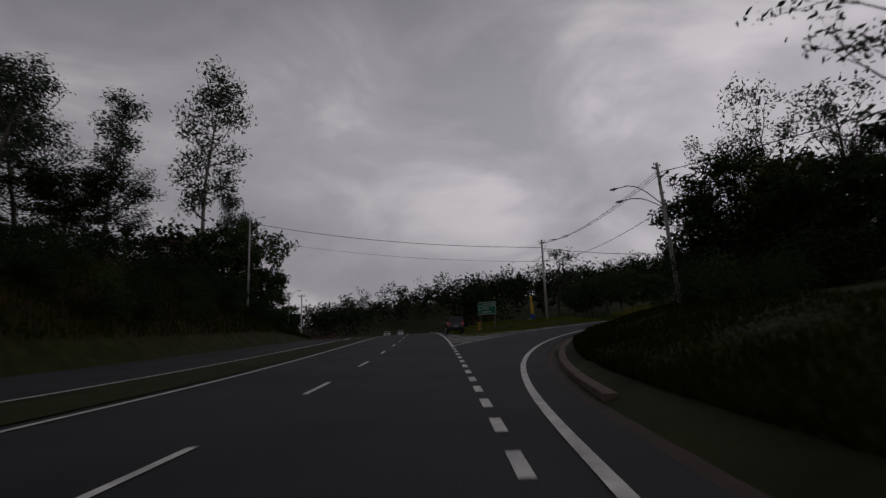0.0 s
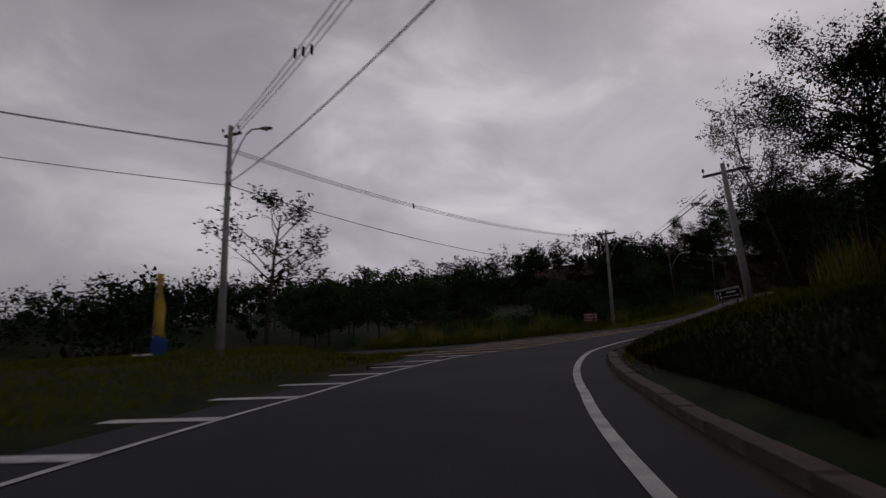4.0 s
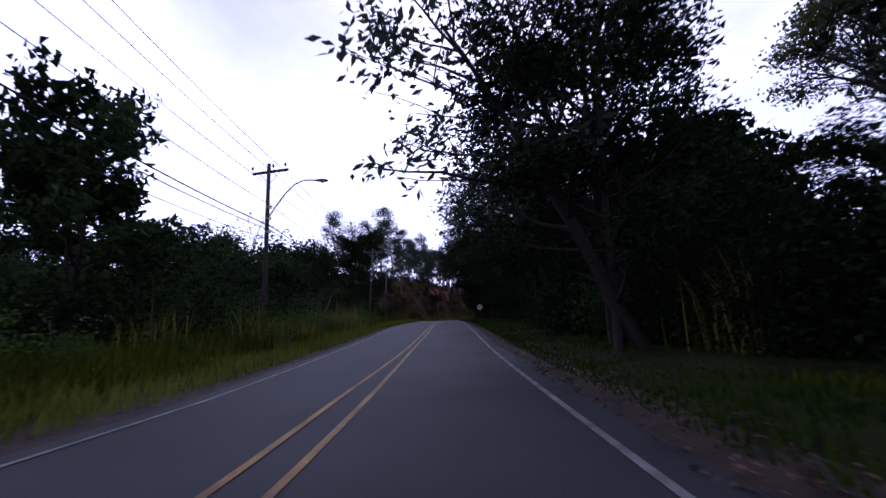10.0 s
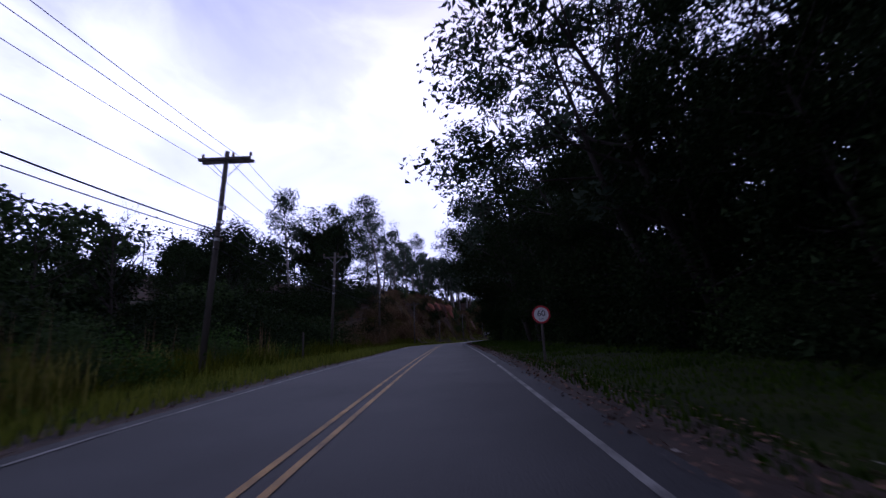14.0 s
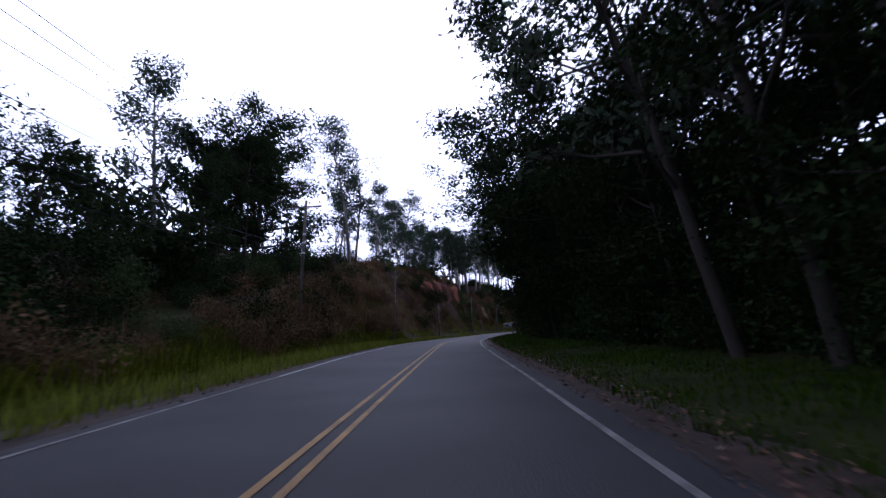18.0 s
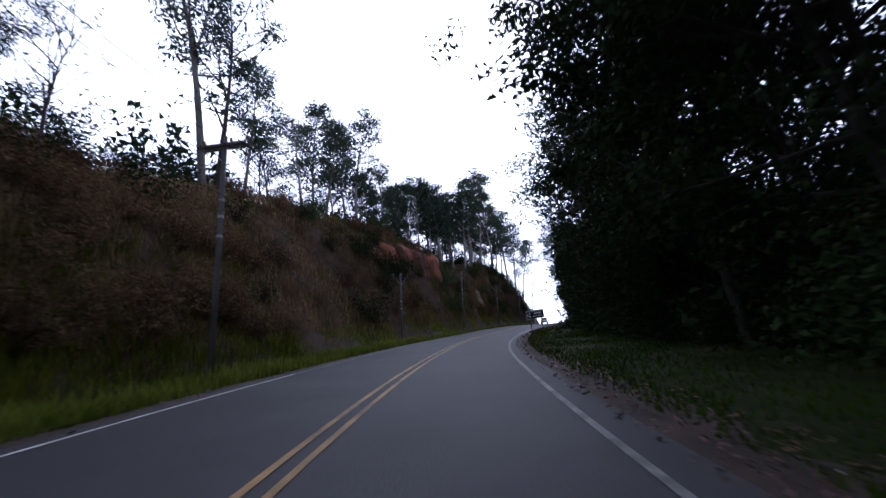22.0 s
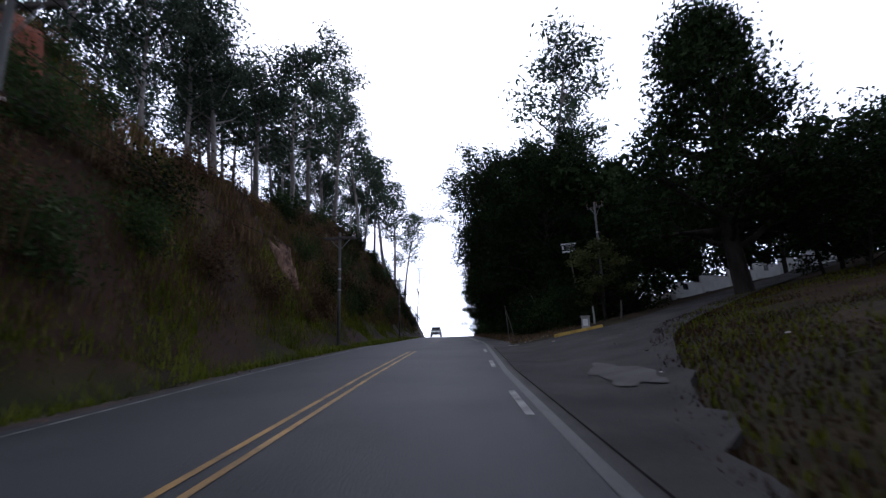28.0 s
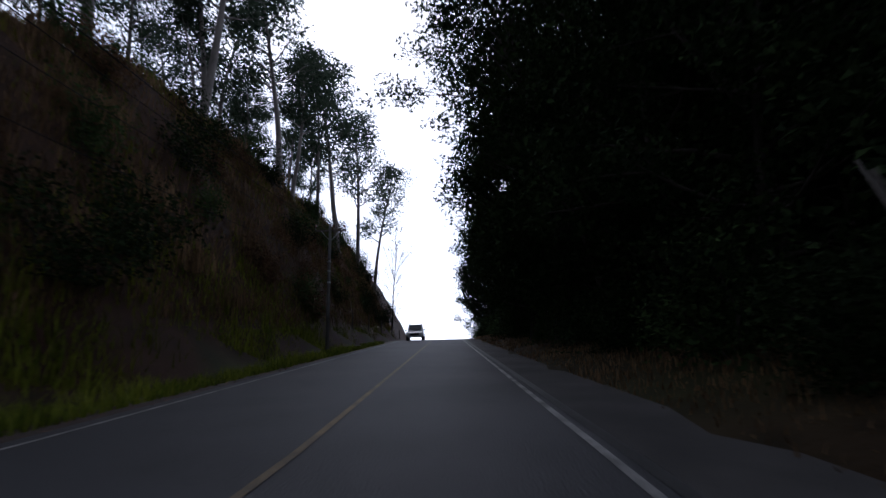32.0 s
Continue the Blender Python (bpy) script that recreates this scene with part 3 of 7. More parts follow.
ramp = structure("road_ramp", strip("road_ramp", np.arange(-58, 86, 1.0), lambda s: RAMP_LEFT(s) - 1.2 if s > 28 else -5.0, lambda s: RIGHT(s) + 0.75, 0.012, ASPHALT_MAIN, 4, skirt=0.3),
                 "dark asphalt exit lane curving off the main road", "road")


def main_road(name, left, right, lift, ys, label, material=ASPHALT_MAIN):
    vs, fs, n = [], [], 5
    for y in ys:
        for k in range(n):
            x = left + (right - left) * k / (n - 1) - float(bend(y))
            vs.append((x, y, 0))
    v = np.array(vs)
    v[:, 2] = level(station_of(v[:, 0], v[:, 1])[0]) + lift
    for i in range(len(ys) - 1):
        for k in range(n - 1):
            a = i * n + k
            fs.append((a, a + 1, a + n + 1, a + n))
    return structure(name, mesh_of(name, v, fs, material), label, "road")


YS = np.arange(-58, 190, 2.0)
main_road("road_main", -7.2, 1.3, 0.004, YS, "dark asphalt carriageway of the main road")
main_road("road_main_opposite", -18.2, -10.0, 0.004, YS, "dark asphalt carriageway for the opposite direction")
main_road("median", -10.0, -7.2, 0.03, YS, "narrow worn grass strip between the carriageways", GROUND)
main_road("pavement_gore", 1.3, 3.2, -0.012, np.arange(24, 62, 2.0), "paved wedge between main road and exit lane")
link = [(49, 72.2), (42, 70.2), (35, 68.6), (28, 69.2), (23.5, 74), (21, 84), (19.5, 100), (18, 125), (14, 160)]
tl = np.linspace(0, len(link) - 1, 80)
LINK = np.stack([np.interp(tl, range(len(link)), [p[k] for p in link]) for k in (0, 1)], 1)
for _ in range(6):
    LINK[1:-1] = (LINK[:-2] + 2 * LINK[1:-1] + LINK[2:]) / 4
structure("road_link", ribbon("road_link", LINK, np.interp(tl, (0, 1, 2.5, 8), (2.0, 4.5, 7.5, 7.0)), 0.008, ASPHALT_MAIN), "dark asphalt lane joining from the main road", "road")
structure("pavement_hatched", strip("pavement_hatched", np.arange(58, 92, 1.0), lambda s: max(LEFT(s) if s > 84 else -9.0, -3.9 - (s - 58) * 0.62), lambda s: RAMP_LEFT(s) - 1.0, 0.010, ASPHALT_MAIN, 3),
          "paved wedge under yellow hatching", "road")

# ---- painted lines ----
def paint(name, me, label, group="road markings"):
    return tagged(new(name, me), label, "road marking", group, "structure")


def line_along(name, s0, s1, lat, width, material, label, lift=0.020, step=1.0):
    ss = np.arange(s0, s1 + 0.01, step)
    return paint(name, strip(name, ss, lambda s: lat(s) - width / 2, lambda s: lat(s) + width / 2, lift, material), label)


line_along("edge_line", -55, 66, RIGHT, 0.16, WHITE_PAINT, "solid white line along the edge of the exit lane", 0.024)
line_along("edge_line", 66, 95, RIGHT, 0.15, WHITE_PAINT, "solid white line along the edge of the exit lane", 0.024)
for a, b in ((95, 98), (100, 152), (153, 200), (202, 262)):
    line_along("edge_line", a, b, RIGHT, 0.10, WORN_PAINT, "worn white line along the road's edge", 0.010)
line_along("edge_line", 300, 440, RIGHT, 0.10, WORN_PAINT, "worn white line along the road's edge", 0.010)
for a in np.arange(264, 290, 7.2):
    line_along("edge_dash", a, a + 2.4, RIGHT, 0.12, WORN_PAINT, "faded white dash across the mouth of the side road", 0.010, 0.6)
line_along("edge_line", 88, 186, LEFT, 0.08, WORN_PAINT, "thin worn white line along the road's far edge", 0.010)
line_along("edge_line", 186, 226, LEFT, 0.08, WHITE_PAINT, "thin white line along the road's far edge", 0.010)
line_along("edge_line", 226, 440, LEFT, 0.08, WORN_PAINT, "thin worn white line along the road's far edge", 0.010)
for k in (-0.13, 0.13):
    line_along("centre_line", 86, 288, lambda s, k=k: CENTRE(s) + k * np.interp(s, (86, 106, 118), (2.0, 1.9, 1.0)), 0.09, CENTRE_YELLOW, "one of two parallel yellow centre lines", 0.010)
paint("hatch_bar", strip("hatch_bar", np.arange(94.8, 96.5, 0.3), lambda s: CENTRE(s) - 0.2 + 0.1 * (s - 94.8), lambda s: CENTRE(s) + 0.02 + 0.11 * (s - 94.8), 0.012, OCHRE_PAINT), "ochre bar between the parting centre lines")
line_along("centre_line", 298, 440, CENTRE, 0.10, FADED_YELLOW, "single worn yellow centre line", 0.010)
line_along("tar_joint", 258, 350, lambda s: RIGHT(s) + 0.24, 0.15, TAR, "dark joint between the road and the worn apron", 0.008)
# the exit lane's left line, white and then yellow
line_along("exit_line", 29, 64.5, RAMP_LEFT, 0.13, WHITE_PAINT, "white line along the wedge beside the exit lane", 0.024)
line_along("exit_line", 64.5, 86, RAMP_LEFT, 0.13, OCHRE_PAINT, "ochre line along the hatched wedge", 0.024)
for k in range(-26, 15):
    y = 0.6 + 2.0 * k
    paint("exit_dash", ribbon("exit_dash", [(0.62 - 0.0005 * max(v, 0) ** 2, v) for v in (y, y + 0.5, y + 1.0)], 0.16, 0.024, WHITE_PAINT), "short white dash between main road and exit lane")


def main_line(name, x, ys, width, material, label):
    return paint(name, ribbon(name, [(x - float(bend(v)), v) for v in ys], width, 0.024, material), label)


main_line("main_edge_line", 0.62, np.arange(30, 190, 2.0), 0.15, WHITE_PAINT, "solid white line along the main road")
main_line("main_edge_line", -6.75, np.arange(-58, 190, 2.0), 0.15, WHITE_PAINT, "solid white line beside the median")
main_line("main_edge_line", -10.3, np.arange(-58, 190, 2.0), 0.15, WHITE_PAINT, "solid white line beside the median")
for k in range(-5, 16):
    main_line("lane_dash", -3.05, np.arange(4.0 + 7.4 * k, 6.6 + 7.4 * k, 0.6), 0.12, WHITE_PAINT, "white dash between the main road's lanes")
# white bars in the wedge, then along the exit lane's left side
for y in np.arange(33.5, 49, 2.3):
    xa = 0.75 - float(bend(y))
    s_here = station_of([2.0], [y])[0][0]
    xb = spot(s_here, RAMP_LEFT(s_here))[0] - 0.1
    if xb - xa > 0.6:
        paint("wedge_bar", ribbon("wedge_bar", [(xa + (xb - xa) * u, y + 0.55 - 1.0 * abs(u - 0.35)) for u in np.linspace(0, 1, 7)], 0.48, 0.027, WHITE_PAINT), "white bar of the wedge's hatching")
for k, s in enumerate(np.arange(46.1, 64, 2.1)):
    w = 2.2 - 0.10 * k
    paint("wedge_bar", strip("wedge_bar", [s, s + 0.15, s + 0.3], lambda q: RAMP_LEFT(q) - w, lambda q: RAMP_LEFT(q) - 0.06, 0.027, WHITE_PAINT, 3), "white bar of the wedge's hatching")
for k, s in enumerate(np.arange(64.7, 84, 2.15)):
    w = min((5.0, 6.2, 7.2, 8.2, 7.6, 6.4, 5.2, 4.0, 2.8)[k], 8.8 + float(RAMP_LEFT(s)))
    paint("hatch_bar", strip("hatch_bar", [s, s + 0.16, s + 0.32], lambda q: RAMP_LEFT(q) - w, lambda q: RAMP_LEFT(q) - 0.06, 0.027, OCHRE_PAINT, 4), "ochre bar of the hatched wedge")
line_along("hatch_line", 72, 88, lambda s: np.interp(s, (72, 77, 82, 88), (-9.0, -6.4, -4.2, -2.0)), 0.12, OCHRE_PAINT, "ochre line closing the hatched wedge", 0.027)

# ---- power poles, lamps and cables ----
def settle(ob, s, lat, turn=0.0, lean=0.0, tip=0.0, sink=0.05, lift=None):
    """Stands a thing on the land at a station and offset, its +y along the road."""
    x, y = spot(s, lat)
    z = (land_at(x, y) - sink) if lift is None else float(level(s)) + lift
    ob.matrix_basis = pose(x, y, z, tip, lean, bearing(s) + turn)
    return ob


def utility_pole(height, material, label, arm=2.0, double=True, arm_turn=0.0, lamp=None, lamp_reach=2.0, lamp_base=2.4, lamp_two=False, collar=True, base_r=0.17, top_r=0.095):
    """A tapered pole with a crossarm, its pins, and a curved street-lamp arm."""
    t = thing("power_pole", label, "power pole", "poles beside the road")
    part("shaft", rod([(0, 0, -0.6), (0, 0, height * 0.5), (0, 0, height)], [base_r, (base_r + top_r) / 2, top_r], 12), material, t, smooth=True)
    if arm:
        a = Matrix.Rotation(radians(arm_turn), 4, "Z")
        for k in ((-1, 1) if double else (1,)):
            p = part("crossarm", box(arm, 0.09, 0.11, (0, k * (top_r + 0.06), height - 0.35), bevel=0.012), WOOD_POLE, t)
            p.matrix_basis = a
        for u in (-0.46, 0.12, 0.46):
            pin = rod([(u * arm, 0.0, height - 0.31), (u * arm, 0.0, height - 0.16)], 0.012, 6)
            q = part("pin", pin, STEEL, t)
            q.matrix_basis = a
            ins = rod([(u * arm, 0, height - 0.20), (u * arm, 0, height - 0.16), (u * arm, 0, height - 0.13), (u * arm, 0, height - 0.08), (u * arm, 0, height - 0.05)], [0.03, 0.065, 0.04, 0.055, 0.02], 10)
            part("insulator", ins, CERAMIC, q, smooth=True)
        for k in (-1, 1):
            q = part("brace", rod([(k * arm * 0.3, 0.1, height - 0.38), (0, 0.1, height - 1.0)], 0.015, 5), STEEL, t)
            q.matrix_basis = a
    if collar:
        for z in (height - 2.2, height - 2.75, height - 3.4):
            part("bracket", rod([(0, 0, z - 0.05), (0, 0, z + 0.05)], base_r * 0.86, 12), STEEL, t)
            part("spool", rod([(0.16, 0, z - 0.06), (0.16, 0, z - 0.02), (0.16, 0, z + 0.02), (0.16, 0, z + 0.06)], [0.05, 0.03, 0.03, 0.05], 8), CERAMIC, t)
    if lamp is not None:
        for k in range(2 if lamp_two else 1):
            d = Vector((math.sin(radians(lamp)), math.cos(radians(lamp)), 0))
            z0 = height - lamp_base - 0.15 * k
            reach, up = lamp_reach * (1 - 0.1 * k), 2.0 - 0.85 * k
            curve = [d * (reach * u) + Vector((0, 0, z0 + up * math.sin(min(u * 1.25, 1) * math.pi / 2))) for u in (0, 0.15, 0.35, 0.55, 0.75, 0.9, 1.0)]
            arm_ob = part("lamp_arm", rod(curve, 0.035, 8), STEEL, t, "curved steel lamp arm", True)
            e = curve[-1]
            head = rod([e - d * 0.05, e + d * 0.08, e + d * 0.3, e + d * 0.52, e + d * 0.6], [0.04, 0.09, 0.13, 0.10, 0.03], 10)
            head.transform(Matrix.Translation(e) @ Matrix.Diagonal((1, 1, 0.62, 1)) @ Matrix.Translation(-e))
            part("lamp_head", head, STEEL, arm_ob, "grey street-lamp head", True)
            lens = rod([e + d * 0.32 + Vector((0, 0, -0.05)), e + d * 0.32 + Vector((0, 0, -0.115))], [0.11, 0.05], 10)
            part("lamp_lens", lens, LAMP_GLASS, arm_ob, smooth=True)
    return t


GREY_POLE = "tall grey concrete power pole with timber crossarm and cables"
LAMP_POLE = "tall grey concrete pole carrying a curved street lamp"
DARK_POLE = "weathered dark power pole with double crossarm beside the road"
POLES = {}


def put_pole(key, s, lat, height, material, label, turn=0.0, lean=0.0, tip=0.0, **kw):
    p = settle(utility_pole(height, material, label, **kw), s, lat, turn, lean, tip)
    bpy.context.view_layer.update()
    POLES[key] = p
    return p


put_pole("A", 59.9, -13.3, 9.9, CONCRETE, LAMP_POLE, arm=0.95, double=False, lamp=70, lamp_reach=1.3, lamp_base=2.2)
put_pole("B", 39.3, 8.3, 9.9, CONCRETE, LAMP_POLE, turn=0, lean=-2.5, arm=0.7, double=False, arm_turn=60, lamp=-80, lamp_reach=2.9, lamp_base=3.1, lamp_two=True)
put_pole("C", 91.3, -7.2, 9.0, CONCRETE, GREY_POLE, lean=1.5, arm=1.7, lamp=75, lamp_reach=1.7, lamp_base=3.0)
put_pole("D", 68.8, 6.1, 6.2, CONCRETE, "leaning grey concrete pole beside dark trees", lean=-2, arm=1.7, double=False, lamp=None)
put_pole("M", 120.4, -8.4, 8.8, WOOD_POLE, DARK_POLE, lean=-1.0, arm=1.9, double=False, arm_turn=-12, lamp=80, lamp_reach=2.2, lamp_base=2.8, base_r=0.115, top_r=0.085)
put_pole("E", 151.0, -8.3, 8.2, WOOD_POLE, DARK_POLE, lean=2.5, arm=2.0, arm_turn=-5, lamp=None, base_r=0.115, top_r=0.085)
put_pole("K", 174.3, -9.3, 8.2, WOOD_POLE, DARK_POLE, lean=1.5, arm=2.1, double=False, arm_turn=-10, base_r=0.115, top_r=0.085)
put_pole("N", 202.0, -9.6, 8.6, WOOD_POLE, DARK_POLE, lean=1.0, arm=2.0, double=False, arm_turn=-8, base_r=0.115, top_r=0.085)
put_pole("F", 225.7, -7.7, 7.8, POLE_GREY, GREY_POLE, lean=0.5, arm=1.7, arm_turn=-8, base_r=0.105, top_r=0.075)
put_pole("G", 248.8, -7.3, 5.4, POLE_GREY, GREY_POLE, arm=1.3, double=False, base_r=0.10, top_r=0.07)
put_pole("P", 271.5, -7.4, 6.8, POLE_GREY, GREY_POLE, arm=1.7, double=False, base_r=0.105, top_r=0.075)
put_pole("H", 293.3, -6.6, 6.8, POLE_GREY, GREY_POLE, arm=1.9, arm_turn=-4, base_r=0.105, top_r=0.075)
put_pole("Q", 325.0, -6.6, 7.4, POLE_GREY, GREY_POLE, arm=1.8, double=False, base_r=0.105, top_r=0.075)
put_pole("J", 299.0, 10.0, 8.2, POLE_GREY, "weathered grey concrete pole at the side road's corner", arm=1.2, double=False, arm_turn=-40, base_r=0.095, top_r=0.065)


def pole_at(key, x, y, height, label, **kw):
    p = utility_pole(height, CONCRETE, label, **kw)
    p.matrix_basis = pose(x, y, land_at(x, y) - 0.05)
    bpy.context.view_layer.update()
    POLES[key] = p


pole_at("U", -28.8, 74.6, 13.5, LAMP_POLE, arm=0.8, double=False, lamp=95, lamp_reach=1.8, lamp_base=1.9)
pole_at("V", -30.3, 99.0, 8.6, LAMP_POLE, arm=0.8, double=False, lamp=95, lamp_reach=1.8, lamp_base=1.9)
pole_at("W", -29.0, 103.0, 9.0, GREY_POLE, arm=1.4, double=False)
pole_at("X", 40.0, -6.0, 9.5, GREY_POLE, arm=1.4, double=False)


def cable(ends, radius, label="black overhead cable", sag=0.02, knots=0):
    """A sagging cable between two places."""
    a, b = Vector(ends[0]), Vector(ends[1])
    d = sag * (b - a).length
    pts = [a.lerp(b, k / 16) - Vector((0, 0, 4 * d * (k / 16) * (1 - k / 16))) for k in range(17)]
    ob = part("overhead_cable", rod(pts, radius, 5), CABLE, None)
    tagged(ob, label + " slung between poles", "cable", "overhead cables")
    for k in range(knots):
        p = pts[5 + 6 * k]
        q = part("spacer", rod([p - Vector((0, 0, 0.16)), p, p + Vector((0, 0, 0.16))], [0.03, 0.05, 0.03], 6), CABLE, None, "small black cable spacer")
        q.parent = ob
    return ob


def on(key, u, z):
    """A place on a pole: u metres along its crossarm, z below its top."""
    h = max(v.co.z for v in POLES[key].children[0].data.vertices)
    return POLES[key].matrix_world @ Vector((u, 0.0, h - z))


CHAIN = ["C", "M", "E", "K", "N", "F", "G", "P", "H", "Q"]
for a, b in zip(CHAIN, CHAIN[1:]):
    for u in (-0.8, 0.2, 0.8):
        cable((on(a, u, 0.06), on(b, u, 0.06)), 0.010, "thin overhead wire", 0.012)
    cable((on(a, 0.1, 1.7), on(b, 0.1, 1.7)), 0.010, "thin overhead wire", 0.012)
    if a in "CMEK":
        cable((on(a, 0.16, 2.75), on(b, 0.16, 2.75)), 0.022, "thick black overhead cable", 0.014)
        cable((on(a, 0.16, 2.95), on(b, 0.16, 2.95)), 0.016, "black overhead cable", 0.016)
        cable((on(a, 0.16, 3.4), on(b, 0.16, 3.4)), 0.012, "black overhead cable", 0.018)
for u in (-0.28, 0.0, 0.28):
    cable((on("A", u, 0.1), on("B", u, 0.35)), 0.014, sag=0.030, knots=1)
    cable((on("A", u * 0.6, 0.75), on("C", u, 0.3)), 0.012, sag=0.028, knots=1 if u == 0 else 0)
    cable((on("A", u * 0.4, 0.6), on("U", u * 0.4, 0.3)), 0.012, sag=0.022)
    cable((on("B", u, 0.35), on("X", u, 0.3)), 0.014, sag=0.02)
    cable((on("U", u * 0.4, 0.3), on("V", u * 0.4, 0.3)), 0.012, sag=0.02)
cable((on("A", 0, 2.3), on("B", 0, 2.9)), 0.022, "thick black overhead cable", 0.030)
cable((on("A", 0, 2.4), on("C", 0, 2.9)), 0.018, "black overhead cable", 0.028)
cable((on("A", 0, 2.4), on("U", 0, 2.6)), 0.018, "black overhead cable", 0.022)
cable((on("B", 0, 2.9), on("X", 0, 2.6)), 0.022, "thick black overhead cable", 0.02)
cable((on("C", -0.12, 3.0), on("D", -0.8, 0.85)), 0.024, "thick black overhead cable", 0.012)
cable((on("C", -0.12, 2.8), on("D", -0.8, 0.6)), 0.012, "thin overhead wire", 0.012)
for z in (0.05, 0.3, 2.2):
    cable((on("H", 0.3, z), on("J", 0.0, z)), 0.010, "thin overhead wire", 0.02)

# ---- signs ----
def lettering(text, size, material, parent, x, y, z, name="lettering", squeeze=1.0):
    """Raised letters on a panel that faces -y."""
    c = bpy.data.curves.new(name, "FONT")
    c.body, c.size, c.extrude, c.align_x, c.align_y = text, size, 0.003, "CENTER", "CENTER"
    ob = bpy.data.objects.new(name, c)
    scene.collection.objects.link(ob)
    me = bpy.data.meshes.new_from_object(ob)
    bpy.data.objects.remove(ob)
    me.transform(Matrix.Translation((x, y, z)) @ Matrix.Rotation(math.pi / 2, 4, "X") @ Matrix.Diagonal((squeeze, 1, 1, 1)))
    me.materials.clear()
    me.materials.append(material)
    return mesh_part(name, me, parent)


def bar(parent, w, h, x, y, z, material, name="text_bar"):
    return part(name, box(w, 0.006, h, (x, y, z)), material, parent)


def arrow(parent, x, y, z, length, width, up, material, name="arrow"):
    """A flat arrow standing in a panel that faces -y."""
    k = 1 if up else -1
    bm = bmesh.new()
    q = [(-0.16, -0.5), (0.16, -0.5), (0.16, 0.05), (0.5, 0.05), (0, 0.5), (-0.5, 0.05), (-0.16, 0.05)]
    f = [bm.verts.new((x + a * width, y, z + k * b * length)) for a, b in q]
    face = bm.faces.new(f)
    r = bmesh.ops.extrude_face_region(bm, geom=[face])
    bmesh.ops.translate(bm, vec=(0, -0.006, 0), verts=[v for v in r["geom"] if isinstance(v, bmesh.types.BMVert)])
    bmesh.ops.recalc_face_normals(bm, faces=bm.faces[:])
    return part(name, bm, material, parent)


def round_sign(label, speed):
    """A round red-rimmed plate on a timber post; faces -y."""
    t = thing("traffic_sign", label, "traffic sign")
    part("post", box(0.08, 0.08, 2.5, (0, 0.06, 0.75), bevel=0.008), WOOD_POLE, t)
    plate = part("plate", disc(0.325, 0.004, (0, 0, 1.92), "y", 40), SIGN_WHITE, t)
    part("rim", disc(0.325, 0.007, (0, -0.004, 1.92), "y", 40, 0.262), SIGN_RED, plate, "red painted rim")
    part("bolt", disc(0.012, 0.01, (0, -0.004, 2.1), "y", 8), STEEL, plate)
    if speed:
        lettering("60", 0.30, SIGN_BLACK, plate, 0, -0.004, 1.95)
        lettering("km/h", 0.075, SIGN_BLACK, plate, 0, -0.004, 1.76)
    else:
        arrow(plate, -0.075, -0.004, 1.92, 0.42, 0.13, False, SIGN_BLACK)
        arrow(plate, 0.085, -0.004, 1.92, 0.42, 0.13, True, SIGN_BLACK)
    return t


two_way = settle(round_sign("round red-rimmed sign with two opposing arrows on a post", False), 94.2, 2.3, turn=4, lean=3)
two_way.matrix_basis = two_way.matrix_basis @ Matrix.Scale(1.1, 4)
settle(round_sign("round red-rimmed speed sign reading 60 on a post", True), 152.3, 3.3, turn=-2, sink=0.25)


def hotel_board(label, w, h):
    """A black board with a pale header band on two posts; faces -y."""
    t = thing("roadside_board", label, "sign", "tilted roadside boards")
    for k in (-0.32, 0.32):
        part("post", box(0.07, 0.07, 1.75, (k * w, 0.06, 0.72), bevel=0.006), WOOD_POLE, t)
    p = part("panel", box(w, 0.03, h, (0, 0, 1.75), bevel=0.004), SIGN_BLACK, t)
    bar(p, w - 0.02, h * 0.17, 0, -0.018, 1.75 + h * 0.405, CONCRETE, "header_band")
    bar(p, w * 0.12, h * 0.05, -w * 0.3, -0.022, 1.75 + h * 0.41, BANNER_BLUE, "header_mark")
    for x, z, sx, sz in ((0, 1.75 - h / 2 + 0.012, w, 0.015), (0, 1.75 + h / 2 - 0.012, w, 0.015), (-w / 2 + 0.01, 1.75, 0.015, h), (w / 2 - 0.01, 1.75, 0.015, h)):
        bar(p, sx, sz, x, -0.0205, z, SIGN_WHITE, "border")
    arrow(p, -w * 0.41, -0.018, 1.75 - h * 0.1, h * 0.5, w * 0.055, True, SIGN_WHITE)
    for z in (0.12, -0.2):
        part("pictogram", box(w * 0.06, 0.006, h * 0.2, (-w * 0.29, -0.018, 1.75 + h * z), bevel=0.002), SIGN_WHITE, p)
        bar(p, w * 0.04, h * 0.05, -w * 0.29, -0.0225, 1.75 + h * (z - 0.02), SIGN_BLACK, "pictogram_detail")
    for k in range(9):
        bar(p, w * 0.027, h * (0.17 if k in (0, 1, 5, 7) else 0.12), w * (-0.02 + 0.042 * k), -0.018, 1.75 + h * 0.12, SIGN_WHITE)
    lettering("Hotel Fazenda", h * 0.24, SIGN_WHITE, p, w * 0.11, -0.018, 1.75 - h * 0.2, squeeze=0.86)
    return t


settle(hotel_board("tilted black hotel board with white lettering on grass", 1.5, 0.78), 82.6, 3.75, turn=-6, lean=-6, sink=-0.08)
settle(hotel_board("tilted black hotel board beside the road's bend", 1.5, 0.72), 255.3, 2.45, turn=-4, lean=-5, sink=0.25)


